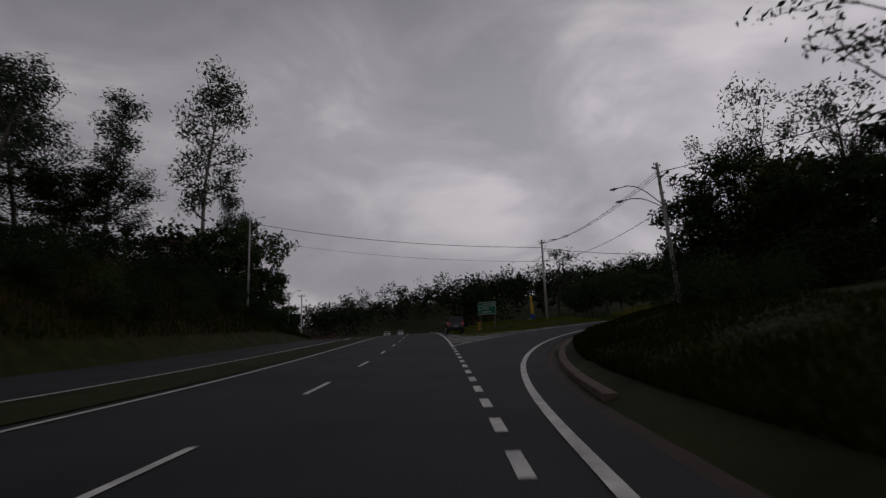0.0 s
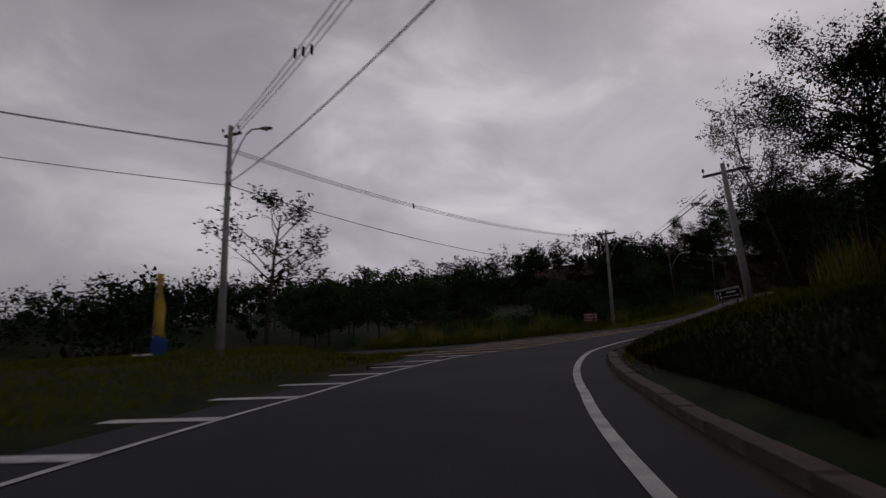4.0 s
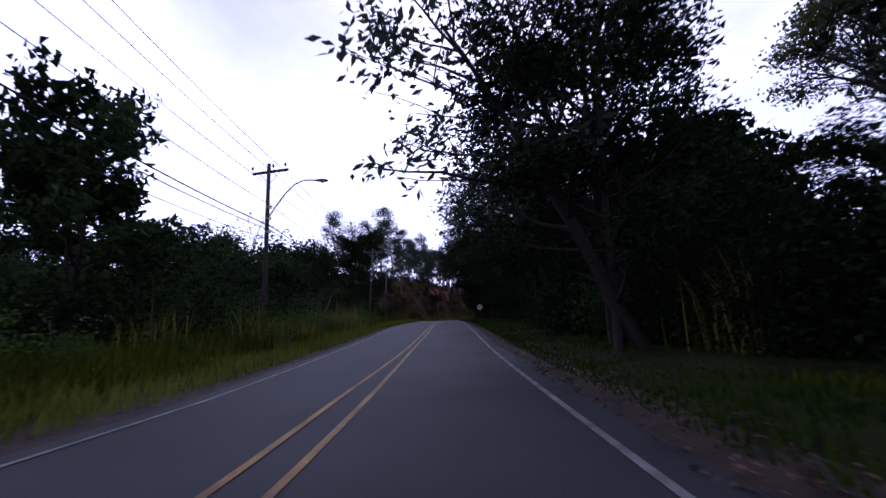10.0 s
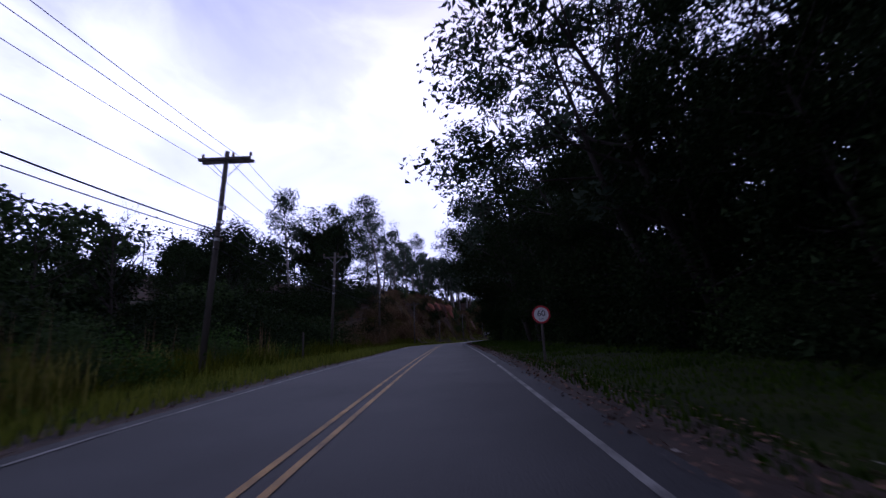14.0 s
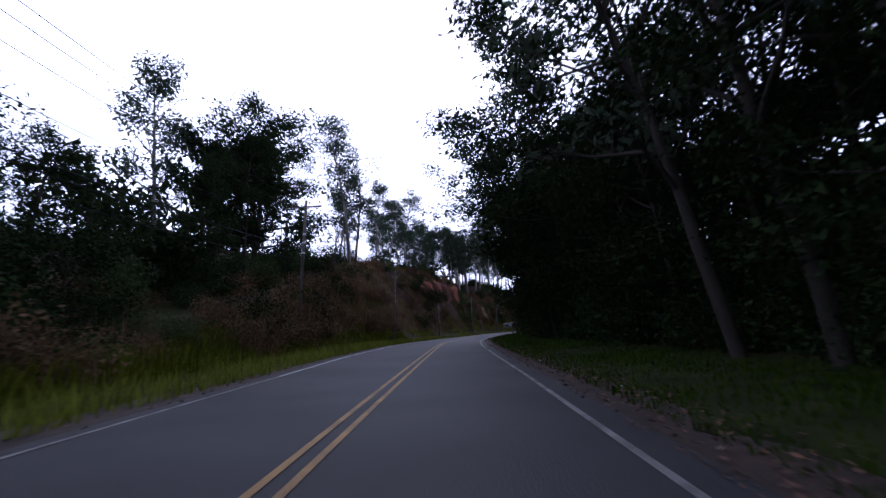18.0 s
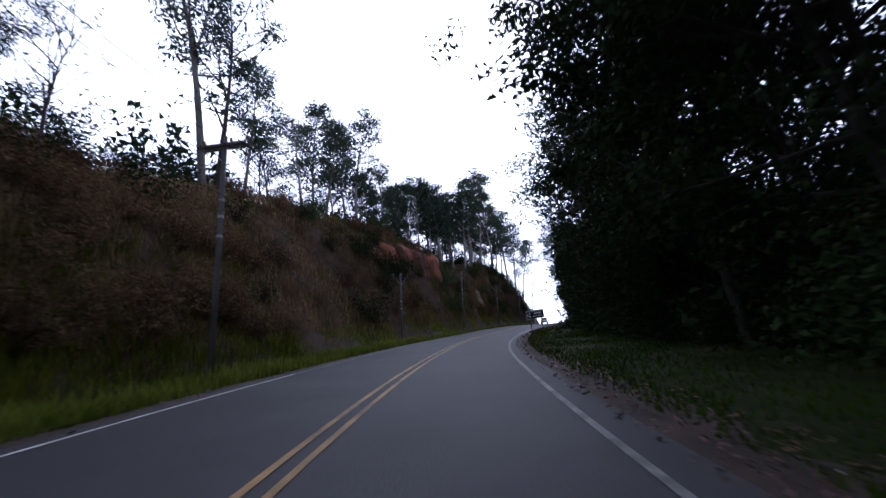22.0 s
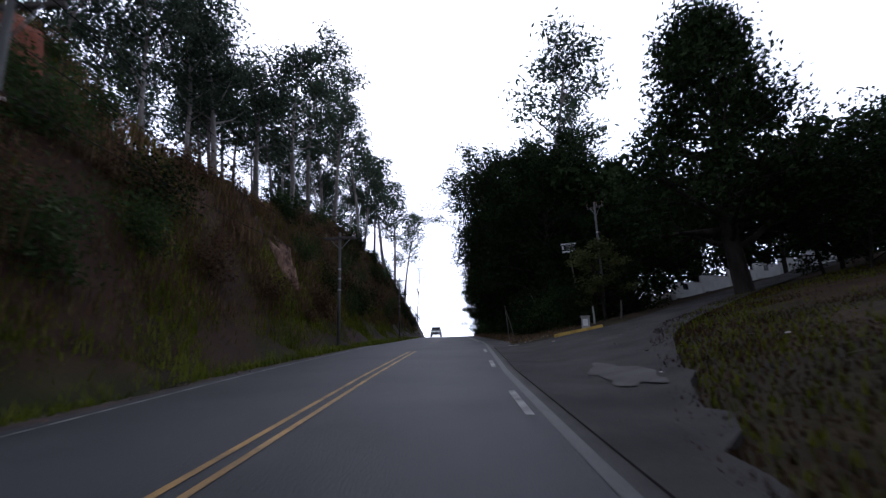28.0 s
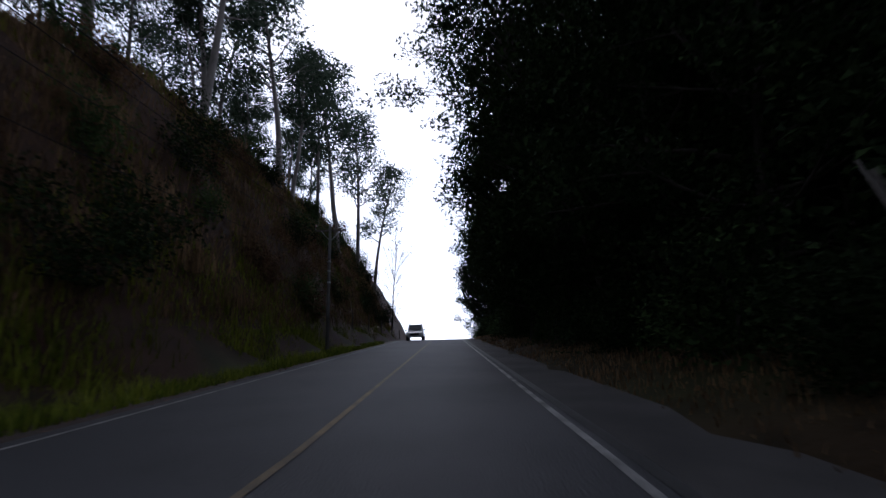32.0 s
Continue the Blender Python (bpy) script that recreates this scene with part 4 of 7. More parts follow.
def green_sign():
    t = thing("direction_sign", "green direction sign with white border on two dark posts", "sign")
    for k in (-0.85, 0.85):
        part("post", box(0.11, 0.11, 3.2, (k, 0.08, 1.2), bevel=0.01), WOOD_POLE, t)
    p = part("panel", box(2.2, 0.03, 1.3, (0, 0, 2.15), bevel=0.005), SIGN_GREEN, t)
    for x, z, sx, sz in ((0, 1.52, 2.16, 0.03), (0, 2.78, 2.16, 0.03), (-1.07, 2.15, 0.03, 1.26), (1.07, 2.15, 0.03, 1.26), (0, 2.36, 2.1, 0.03)):
        bar(p, sx, sz, x, -0.018, z, SIGN_WHITE, "border")
    bar(p, 1.1, 0.12, 0.1, -0.018, 2.57, CONCRETE)
    bar(p, 0.8, 0.12, -0.15, -0.018, 2.12, CONCRETE)
    bar(p, 1.05, 0.12, -0.05, -0.018, 1.75, CONCRETE)
    arrow(p, -0.88, -0.018, 2.0, 0.3, 0.2, True, SIGN_WHITE)
    arrow(p, 0.86, -0.018, 2.57, 0.24, 0.2, True, SIGN_WHITE)
    return t


settle(green_sign(), 50.2, -12.3, turn=3, sink=0.35)


def marker_post():
    """A yellow and black chevron marker at the nose of the island."""
    t = thing("chevron_marker", "yellow and black chevron marker at the island's nose", "sign")
    part("post", box(0.06, 0.06, 1.3, (0, 0.04, 0.55), bevel=0.005), WOOD_POLE, t)
    p = part("panel", box(0.34, 0.02, 0.86, (0, 0, 0.82), bevel=0.003), SIGN_BLACK, t)
    for z in (0.5, 0.78, 1.06):
        bm = bmesh.new()
        for k in (-1, 1):
            f = [bm.verts.new((k * a, -0.012, z + b)) for a, b in ((0, -0.1), (0.16, 0.04), (0.16, 0.17), (0, 0.03))]
            bm.faces.new(f if k > 0 else f[::-1])
        part("chevron", bm, SIGN_YELLOW, p)
    return t


settle(marker_post(), 44.1, -8.8, turn=4, sink=0.1)


def tourist_sign():
    t = thing("tourist_sign", "maroon place sign with three white lines in tall grass", "sign")
    for k in (-0.45, 0.45):
        part("post", box(0.07, 0.07, 1.7, (k, 0.05, 0.6), bevel=0.006), WOOD_POLE, t)
    p = part("panel", box(1.25, 0.025, 0.82, (0, 0, 1.15), bevel=0.004), SIGN_MAROON, t)
    for k, w in enumerate((0.72, 0.66, 0.56)):
        z = 1.4 - 0.25 * k
        bar(p, w, 0.085, -0.12, -0.016, z, SIGN_WHITE)
        bar(p, 0.05, 0.1, -0.55, -0.016, z, SIGN_WHITE, "side_mark")
    for k in range(2):
        part("pictogram", box(0.15, 0.006, 0.17, (0.45, -0.016, 1.4 - 0.26 * k), bevel=0.002), SIGN_WHITE, p)
        bar(p, 0.07, 0.05, 0.45, -0.0205, 1.4 - 0.26 * k, SIGN_MAROON, "pictogram_detail")
    arrow(p, 0.45, -0.016, 0.88, 0.15, 0.16, True, SIGN_WHITE)
    return t


settle(tourist_sign(), 92.4, -9.7, turn=14, sink=0.15, lean=2)


def banner():
    """A tall feather banner with a blue foot."""
    t = thing("feather_banner", "tall yellow feather banner with a blue foot on grass", "banner")
    part("mast", rod([(0, 0, 0), (0, 0, 2.6), (0.06, 0, 2.85)], [0.02, 0.015, 0.01], 6), STEEL, t)
    n = 12
    vs, fs = [], []
    for i in range(n + 1):
        z = 0.55 + 2.2 * i / n
        w = 0.5 * (1 - 0.55 * (i / n))
        for k in range(4):
            vs.append((0.02 + w * k / 3, 0.05 * math.sin(i * 0.9 + k), z))
    fs = [(i * 4 + k, i * 4 + k + 1, i * 4 + k + 5, i * 4 + k + 4) for i in range(n) for k in range(3)]
    c = mesh_part("cloth", mesh_of("cloth", vs, fs, BANNER_YELLOW, True), t, "yellow cloth")
    so = c.modifiers.new("thick", "SOLIDIFY")
    so.thickness = 0.006
    part("foot", box(0.62, 0.12, 0.55, (0.28, 0, 0.32), Matrix.Rotation(0.35, 4, "Y"), 0.05), BANNER_BLUE, t, "blue fabric foot")
    part("strap", rod([(0, 0, 0.03), (-0.5, 0.1, 0.02), (-0.95, 0.15, 0.03)], 0.045, 6), SIGN_WHITE, t, "white guy strap on the grass")
    return t


settle(banner(), 56.9, -12.6, turn=0, sink=0.0)


def plank_sign():
    """Two pale planks and a dark panel on a high pole among trees."""
    t = thing("plank_sign", "pale slatted sign high among dark trees", "sign")
    part("post", rod([(0, 0.06, -6.6), (0, 0.06, 0.4)], 0.06, 8), WOOD_POLE, t)
    p = part("panel", box(1.25, 0.03, 0.72, (0, 0, 0), bevel=0.004), SIGN_BLACK, t)
    for z, w in ((0.3, 1.22), (-0.3, 1.22)):
        part("plank", box(w, 0.02, 0.13, (0, -0.026, z), bevel=0.004), SIGN_WHITE, p)
    for z in (0.12, 0.0, -0.12):
        bar(p, 0.75, 0.055, 0.12, -0.018, z, CONCRETE)
    part("pictogram", box(0.14, 0.006, 0.3, (-0.5, -0.018, 0.02), bevel=0.002), SIGN_WHITE, p)
    return t


settle(plank_sign(), 303.8, 9.05, turn=10, lean=-6, lift=6.95)

# ---- kerbs, patches and small roadside things ----
def kerb_line(name, s0, s1, lat, w, h, material, label, step=1.0, gap=0.03, on_land=False):
    """Kerb stones end to end on a bed."""
    base = thing(name, label, "kerb", kind="structure")
    s = s0
    while s < s1:
        m = s + step / 2
        a, b = spot(s + gap / 2, lat(s)), spot(s + step - gap / 2, lat(s + step))
        d = Vector((b[0] - a[0], b[1] - a[1], float(level(s + step) - level(s))))
        z = (land_at(*spot(m, lat(m))) if on_land else float(level(m))) + h / 2 - 0.06 + random.uniform(-0.012, 0.012)
        q = part("kerb_stone", box(d.length, w, h + 0.12, (0, 0, 0), bevel=0.02), material, base)
        q.matrix_basis = Matrix.LocRotScale(((a[0] + b[0]) / 2, (a[1] + b[1]) / 2, z), d.to_track_quat("X", "Z"), None)
        s += step
    return base


kerb_line("kerb", 9, 60, lambda s: RIGHT(s) + np.interp(s, (0, 20, 30, 45, 60, 82), (1.05, 1.3, 1.45, 1.2, 0.85, 0.6)), 0.24, 0.12, KERB, "stained concrete kerb stones along the grass bank")
yellow = thing("kerb", "yellow-painted kerb at the side road's corner", "kerb", kind="structure")
corner_pts = [spot(290.5 - 0.28 * k, 4.9 + 0.75 * k) for k in range(4)]
for a, b in zip(corner_pts, corner_pts[1:]):
    za, zb = land_at(*a), land_at(*b)
    d = Vector((b[0] - a[0], b[1] - a[1], zb - za))
    q = part("kerb_stone", box(d.length - 0.02, 0.16, 0.26, bevel=0.02), KERB_YELLOW, yellow)
    q.matrix_basis = Matrix.LocRotScale(((a[0] + b[0]) / 2, (a[1] + b[1]) / 2, (za + zb) / 2 + 0.03), d.to_track_quat("X", "Z"), None)


def drape(name, pts, lift, material):
    """A small laid patch over the land: an outline in station and offset, filled towards its middle."""
    out = [spot(s, l) for s, l in pts]
    c = np.mean(out, axis=0)
    rows = [c + (np.array(out) - c) * k for k in (0.35, 0.7, 1.0)]
    vs = [c] + [q for r in rows for q in r]
    zz = land([v[0] for v in vs], [v[1] for v in vs])
    n = len(out)
    fs = [(0, 1 + i, 1 + (i + 1) % n) for i in range(n)]
    for k in range(2):
        for i in range(n):
            a, b = 1 + k * n + i, 1 + k * n + (i + 1) % n
            fs.append((a, a + n, b + n, b))
    me = mesh_of(name, [(v[0], v[1], z + lift) for v, z in zip(vs, zz)], fs, material)
    bm = bmesh.new()
    bm.from_mesh(me)
    bmesh.ops.recalc_face_normals(bm, faces=bm.faces[:])
    if bm.faces[:] and sum(f.normal.z for f in bm.faces) < 0:
        bmesh.ops.reverse_faces(bm, faces=bm.faces[:])
    bm.to_mesh(me)
    bm.free()
    return me


# side road climbing away, with its apron
side_mid = [(270, 2.2), (276, 3.6), (281, 5.0), (285, 7.2), (289, 10.6), (293.5, 15), (298.5, 20.5), (304.5, 27), (312, 35.5)]
su = np.linspace(0, len(side_mid) - 1, 50)
SIDE = np.stack([np.interp(su, range(len(side_mid)), [p[k] for p in side_mid]) for k in (0, 1)], 1)
for _ in range(3):
    SIDE[1:-1] = (SIDE[:-2] + 2 * SIDE[1:-1] + SIDE[2:]) / 4
wid = np.interp(su, (0, 1, 2, 3, 4, 5, 8), (1.0, 2.4, 3.6, 4.4, 5.0, 4.6, 4.6))
sx, sy = spot(SIDE[:, 0], SIDE[:, 1])
sd = np.gradient(np.stack([sx, sy], 1), axis=0)
sd /= np.hypot(*sd.T)[:, None]
vs = []
for k in range(7):
    off = (k / 6 - 0.5) * wid
    px, py = sx + sd[:, 1] * off, sy - sd[:, 0] * off
    ps, pl = station_of(px, py)
    pl = np.maximum(pl, RIGHT(ps) + 0.45)
    px, py = spot(ps, pl)
    pz = np.maximum(land(px, py), level(ps) - 0.02) + 0.02
    vs.append(np.stack([px, py, pz], 1))
V = np.concatenate(vs)
m = len(sx)
side_me = mesh_of("road_side", V, [(k * m + i, (k + 1) * m + i, (k + 1) * m + i + 1, k * m + i + 1) for k in range(6) for i in range(m - 1)], ASPHALT_BROKEN, True)
structure("road_side", side_me, "worn side road climbing away between banks", "road")
MOUTH = table((262, 1.6), (266, 1.9), (269, 2.5), (274, 4.1), (277, 5.1), (282, 6.9), (285, 8.2), (287, 9.8), (289, 11.6), (290.4, 12.0))
structure("road_mouth", strip("road_mouth", np.arange(262, 290.3, 0.7), lambda s: RIGHT(s) + 0.5, lambda s: max(MOUTH(s), RIGHT(s) + 0.7) + 0.18 * math.sin(2.1 * s) + 0.12 * math.sin(5.3 * s), 0.03, ASPHALT_BROKEN, 10, drape=True, skirt=0.25),
          "broken dark asphalt where the side road opens", "road")
structure("road_apron", strip("road_apron", np.arange(256, 372, 1.0), lambda s: RIGHT(s) + 0.2, lambda s: RIGHT(s) + np.interp(s, (256, 266, 273, 286, 292, 300, 316, 340, 372), (0.7, 1.1, 1.7, 1.8, 1.9, 1.8, 1.6, 1.3, 0.7)), 0.004, ASPHALT_WORN, 3, skirt=0.3),
          "worn grey apron where the side road joins", "road")
tagged(new("road_patch", drape("road_patch", [(274.6 + (1.9 + 0.35 * math.sin(3 * a + 1) + 0.2 * math.sin(7 * a)) * math.cos(a), 3.2 + (0.42 + 0.1 * math.sin(5 * a) + 0.06 * math.sin(11 * a)) * math.sin(a)) for a in np.linspace(0, 6.1, 34)], 0.055, PATCH)),
       "pale repaired patch in the worn apron", "road patch", kind="structure")
# torn white marking, in ragged slivers on one line
for k in range(7):
    u = k / 6
    s, l = 290.4 + 2.6 * u + 0.06 * math.sin(7 * k), 2.7 + 2.3 * u + 0.05 * math.sin(5 * k)
    r, w = 0.2 + 0.1 * math.sin(3.1 * k), 0.035 + 0.03 * (k % 3)
    tagged(new("paint_scrap", drape("paint_scrap", [(s + r * math.cos(a) * (1 + 0.25 * math.sin(5 * a + k)), l + 0.62 * r * math.cos(a) + w * math.sin(a)) for a in np.linspace(0, 6.0, 12)], 0.035, WHITE_PAINT)),
           "torn sliver of old white marking on asphalt", "road marking", "torn markings", "structure")


def stump_post(h, r, label, material):
    t = thing("roadside_post", label, "post")
    part("shaft", rod([(0, 0, -0.2), (0.01, 0, h * 0.5), (-0.01, 0.01, h)], [r * 1.1, r, r * 0.85], 9), material, t)
    return t


settle(stump_post(1.1, 0.055, "thin white-topped post on the corner's grass", CONCRETE), 294.8, 8.1)
settle(stump_post(1.1, 0.05, "leaning dark post on the corner's grass", WOOD_POLE), 293.6, 9.3, lean=6)
settle(stump_post(1.0, 0.06, "short dark marker post beside the bank", WOOD_POLE), 253.5, -6.4)
settle(stump_post(1.1, 0.06, "short dark marker post beside the bank", WOOD_POLE), 263.0, -7.0)
settle(stump_post(1.6, 0.05, "grey fence post in long grass", WOOD_POLE), 160.2, -7.5)
settle(stump_post(3.0, 0.05, "pale leaning stake among the scrub", BARK_PALE), 141.0, -11.0, lean=18)
settle(stump_post(3.2, 0.06, "pale leaning stake among dark trees", BARK_PALE), 303.0, 12.3, lean=-22)
for k, (s, l) in enumerate(((338, -7.6), (346, -7.5), (354, -7.3), (362, -7.0), (370, -6.8))):
    settle(stump_post(1.7, 0.06, "dark timber fence post near the crest", WOOD_POLE), s, l)


def meter_box():
    t = thing("meter_box", "small pale concrete box on the corner's grass", "box")
    part("body", box(0.42, 0.3, 0.75, (0, 0, 0.3), bevel=0.02), CONCRETE, t)
    part("cap", box(0.48, 0.36, 0.06, (0, 0, 0.7), bevel=0.015), CONCRETE, t)
    part("hatch", box(0.26, 0.012, 0.36, (0, -0.156, 0.38), bevel=0.004), SIGN_WHITE, t)
    return t


settle(meter_box(), 292.0, 6.9, turn=-20)


def estate_wall():
    """A whitewashed wall in panels between piers, climbing beside the side road."""
    t = thing("estate_wall", "whitewashed wall stepping up behind the side road", "wall", kind="structure")
    pts = [spot(s, l) for s, l in ((306.0, 17.6), (306.9, 20.4), (307.8, 23.2), (308.8, 26.0), (309.8, 28.8), (310.8, 31.8), (312.0, 35.5))]
    for i, (a, b) in enumerate(zip(pts, pts[1:])):
        za, zb = land_at(*a), land_at(*b)
        d = Vector((b[0] - a[0], b[1] - a[1], 0))
        q = part("panel", box(d.length - 0.25, 0.16, 1.25, (0, 0, 0.45), bevel=0.01), PLASTER, t)
        q.matrix_basis = Matrix.LocRotScale(((a[0] + b[0]) / 2, (a[1] + b[1]) / 2, (za + zb) / 2), d.to_track_quat("X", "Z"), None)
        part("coping", box(d.length - 0.25, 0.24, 0.07, (0, 0, 1.11), bevel=0.01), CONCRETE, q)
        if i in (0, 2, 3):
            part("opening", box(0.5, 0.02, 0.5, (-0.3, -0.09, 0.75), bevel=0.006), DARK_GLASS, q, "small dark opening")
        p = part("pier", box(0.28, 0.28, 1.7, (0, 0, 0.55), bevel=0.012), PLASTER, t)
        p.matrix_basis = pose(*a, za)
    return t


estate_wall()


def bank_house():
    """A low house with a tiled roof on top of the far bank."""
    t = thing("bank_house", "dark tile-roofed house with pale windows above the bank", "house")
    w, d, h = 9.0, 7.0, 3.0
    part("wall", box(w, d, h, (0, 0, h / 2), bevel=0.02), HOUSE_WALL, t)
    bm = bmesh.new()
    e = 0.7
    q = [(-w / 2 - e, -d / 2 - e, h), (w / 2 + e, -d / 2 - e, h), (w / 2 + e, d / 2 + e, h), (-w / 2 - e, d / 2 + e, h), (-w / 2 - e, 0, h + 1.7), (w / 2 + e, 0, h + 1.7)]
    v = [bm.verts.new(p) for p in q]
    for f in ((0, 1, 5, 4), (2, 3, 4, 5), (0, 4, 3), (1, 2, 5), (0, 3, 2, 1)):
        bm.faces.new([v[k] for k in f])
    part("roof", bm, ROOF_TILE, t)
    for k in range(12):
        for sgn in (-1, 1):
            x = -w / 2 - e + (k + 0.5) * (w + 2 * e) / 12
            part("tile_course", rod([(x, sgn * (d / 2 + e), h + 0.04), (x, 0, h + 1.76)], 0.07, 6), ROOF_TILE, t)
    for sx_ in (-3.0, -1.0, 1.0, 3.0):
        f = part("window", box(1.25, 0.1, 0.9, (sx_, -d / 2 - 0.02, 1.6), bevel=0.01), SIGN_WHITE, t, "white-framed window")
        for k in (-0.28, 0.28):
            part("pane", box(0.48, 0.03, 0.72, (sx_ + k, -d / 2 - 0.075, 1.6), bevel=0.004), DARK_GLASS, f)
    part("chimney", box(0.6, 0.6, 1.2, (2.6, 1.0, h + 1.6), bevel=0.02), HOUSE_WALL, t)
    return t


hx, hy = -51.0, 97.0
bank_house().matrix_basis = pose(hx, hy, land_at(hx, hy) - 0.5, 0, 0, 40)


# ---- cars ----
def loft(sections, bm=None):
    """A closed skin through rings of equal length."""
    bm = bm or bmesh.new()
    rings = [[bm.verts.new(p) for p in ring] for ring in sections]
    n = len(rings[0])
    for a, b in zip(rings, rings[1:]):
        for k in range(n):
            bm.faces.new((a[k], a[(k + 1) % n], b[(k + 1) % n], b[k]))
    bm.faces.new(rings[0][::-1])
    bm.faces.new(rings[-1])
    bmesh.ops.recalc_face_normals(bm, faces=bm.faces[:])
    return bm


def car(name, label, paint_mat, length, width, height, rack, tail_lit):
    """A sport utility car, its front towards +y."""
    t = thing(name, label, "car", "cars on the road")
    w, L, H = width / 2, length / 2, height
    base = 0.22 * H

    def ring(y, half, low, high, round_=0.09):
        return [(-half + round_, y, low), (half - round_, y, low), (half, y, low + round_), (half, y, high - round_), (half - round_, y, high), (-half + round_, y, high), (-half, y, high - round_), (-half, y, low + round_)]

    hood = 0.60 * H
    body = loft([ring(-L, w * 0.86, base + 0.1, hood * 0.95), ring(-L + 0.12, w * 0.95, base, hood), ring(-L * 0.5, w, base - 0.04, hood + 0.03), ring(0, w, base - 0.04, hood + 0.02),
                 ring(L * 0.5, w, base - 0.04, hood - 0.02), ring(L - 0.35, w * 0.95, base, hood - 0.09), ring(L - 0.06, w * 0.86, base + 0.04, hood - 0.2), ring(L, w * 0.76, base + 0.12, hood - 0.28)])
    b = part("body", body, paint_mat, t)
    mod = b.modifiers.new("soft", "BEVEL")
    mod.width, mod.segments, mod.limit_method = 0.04, 2, "ANGLE"

    def cab(y, half, high):
        return [(-half, y, hood - 0.02), (half, y, hood - 0.02), (half * 0.86, y, high), (-half * 0.86, y, high)]

    roof = loft([cab(-L + 0.16, w * 0.88, hood + 0.03), cab(-L + 0.42, w * 0.9, H - 0.05), cab(-L * 0.1, w * 0.92, H), cab(L * 0.16, w * 0.92, H - 0.03), cab(L * 0.48, w * 0.9, hood + 0.02)])
    c = part("cabin", roof, paint_mat, t)
    mod = c.modifiers.new("soft", "BEVEL")
    mod.width, mod.segments, mod.limit_method = 0.05, 2, "ANGLE"

    def pane(name_, pts):
        bm = bmesh.new()
        f = bm.faces.new([bm.verts.new(p) for p in pts])
        r = bmesh.ops.extrude_face_region(bm, geom=[f])
        bm.normal_update()
        bmesh.ops.translate(bm, vec=f.normal * 0.012, verts=[v for v in r["geom"] if isinstance(v, bmesh.types.BMVert)])
        bmesh.ops.recalc_face_normals(bm, faces=bm.faces[:])
        part(name_, bm, DARK_GLASS, c, "dark glass")

    def on_cab(y, u):
        ys = (-L + 0.16, -L + 0.42, -L * 0.1, L * 0.16, L * 0.48)
        hi = np.interp(y, ys, (hood + 0.03, H - 0.05, H, H - 0.03, hood + 0.02))
        hf = np.interp(y, ys, (w * 0.88, w * 0.9, w * 0.92, w * 0.92, w * 0.9))
        return hf * (1 - 0.14 * u) + 0.006, hood - 0.02 + (hi - hood + 0.02) * u
    for k in (-1, 1):
        for y0, y1 in ((-L + 0.5, -L * 0.42), (-L * 0.38, -L * 0.02), (L * 0.02, L * 0.2)):
            pts = []
            for y, u in ((y0, 0.2), (y1, 0.2), (y1, 0.86), (y0, 0.86)):
                x, z = on_cab(y, u)
                pts.append((k * x, y, z))
            pane("side_window", pts if k > 0 else pts[::-1])
    z1, z2 = hood + 0.1, H - 0.1
    y1, y2 = L * 0.48 - 0.32 * 0.2, L * 0.16 + 0.05
    pane("windscreen", [(-w * 0.72, L * 0.48 - 0.02, z1), (w * 0.72, L * 0.48 - 0.02, z1), (w * 0.66, L * 0.2, z2), (-w * 0.66, L * 0.2, z2)])
    pane("rear_window", [(w * 0.68, -L + 0.185, hood + 0.14), (-w * 0.68, -L + 0.185, hood + 0.14), (-w * 0.62, -L + 0.37, H - 0.16), (w * 0.62, -L + 0.37, H - 0.16)])
    for sx_ in (-1, 1):
        for y in (-L * 0.58, L * 0.6):
            wh = part("wheel", disc(0.35, 0.23, (sx_ * (w - 0.1), y, 0.35), "x", 24), RUBBER, t, "black tyre")
            part("rim", disc(0.23, 0.25, (sx_ * (w - 0.1), y, 0.35), "x", 16, 0.05), STEEL, wh, "silver wheel rim")
            part("hub", disc(0.06, 0.25, (sx_ * (w - 0.1), y, 0.35), "x", 10), STEEL, wh)
        part("headlight", box(0.42, 0.16, 0.16, (sx_ * w * 0.62, L - 0.12, hood - 0.26), bevel=0.03), CLEAR_LENS, t, "clear headlight")
        part("tail_light", box(0.16, 0.1, 0.42, (sx_ * w * 0.80, -L + 0.06, hood - 0.14), bevel=0.03), RED_LENS, t, "red tail light")
        part("mirror", box(0.2, 0.1, 0.14, (sx_ * (w + 0.08), L * 0.3, hood + 0.1), bevel=0.03), paint_mat, t)
        if rack:
            part("roof_rail", rod([(sx_ * w * 0.72, -L * 0.7, H - 0.01), (sx_ * w * 0.72, -L * 0.66, H + 0.06), (sx_ * w * 0.72, L * 0.04, H + 0.06), (sx_ * w * 0.72, L * 0.08, H - 0.01)], 0.02, 6), STEEL, t)
    part("grille", box(w * 1.0, 0.06, 0.2, (0, L - 0.0, hood - 0.36), bevel=0.02), SIGN_BLACK, t)
    part("bumper", box(w * 1.66, 0.2, 0.22, (0, L - 0.1, base + 0.14), bevel=0.05), paint_mat, t)
    part("rear_bumper", box(w * 1.76, 0.2, 0.24, (0, -L + 0.06, base + 0.14), bevel=0.05), RUBBER if paint_mat is CAR_DARK else paint_mat, t)
    part("number_plate", box(0.42, 0.02, 0.13, (0, L + 0.035, hood - 0.5), bevel=0.004), CONCRETE, t, "blank number plate")
    part("rear_plate", box(0.42, 0.02, 0.13, (0, -L - 0.04, base + 0.28), bevel=0.004), CONCRETE, t, "blank number plate")
    return t


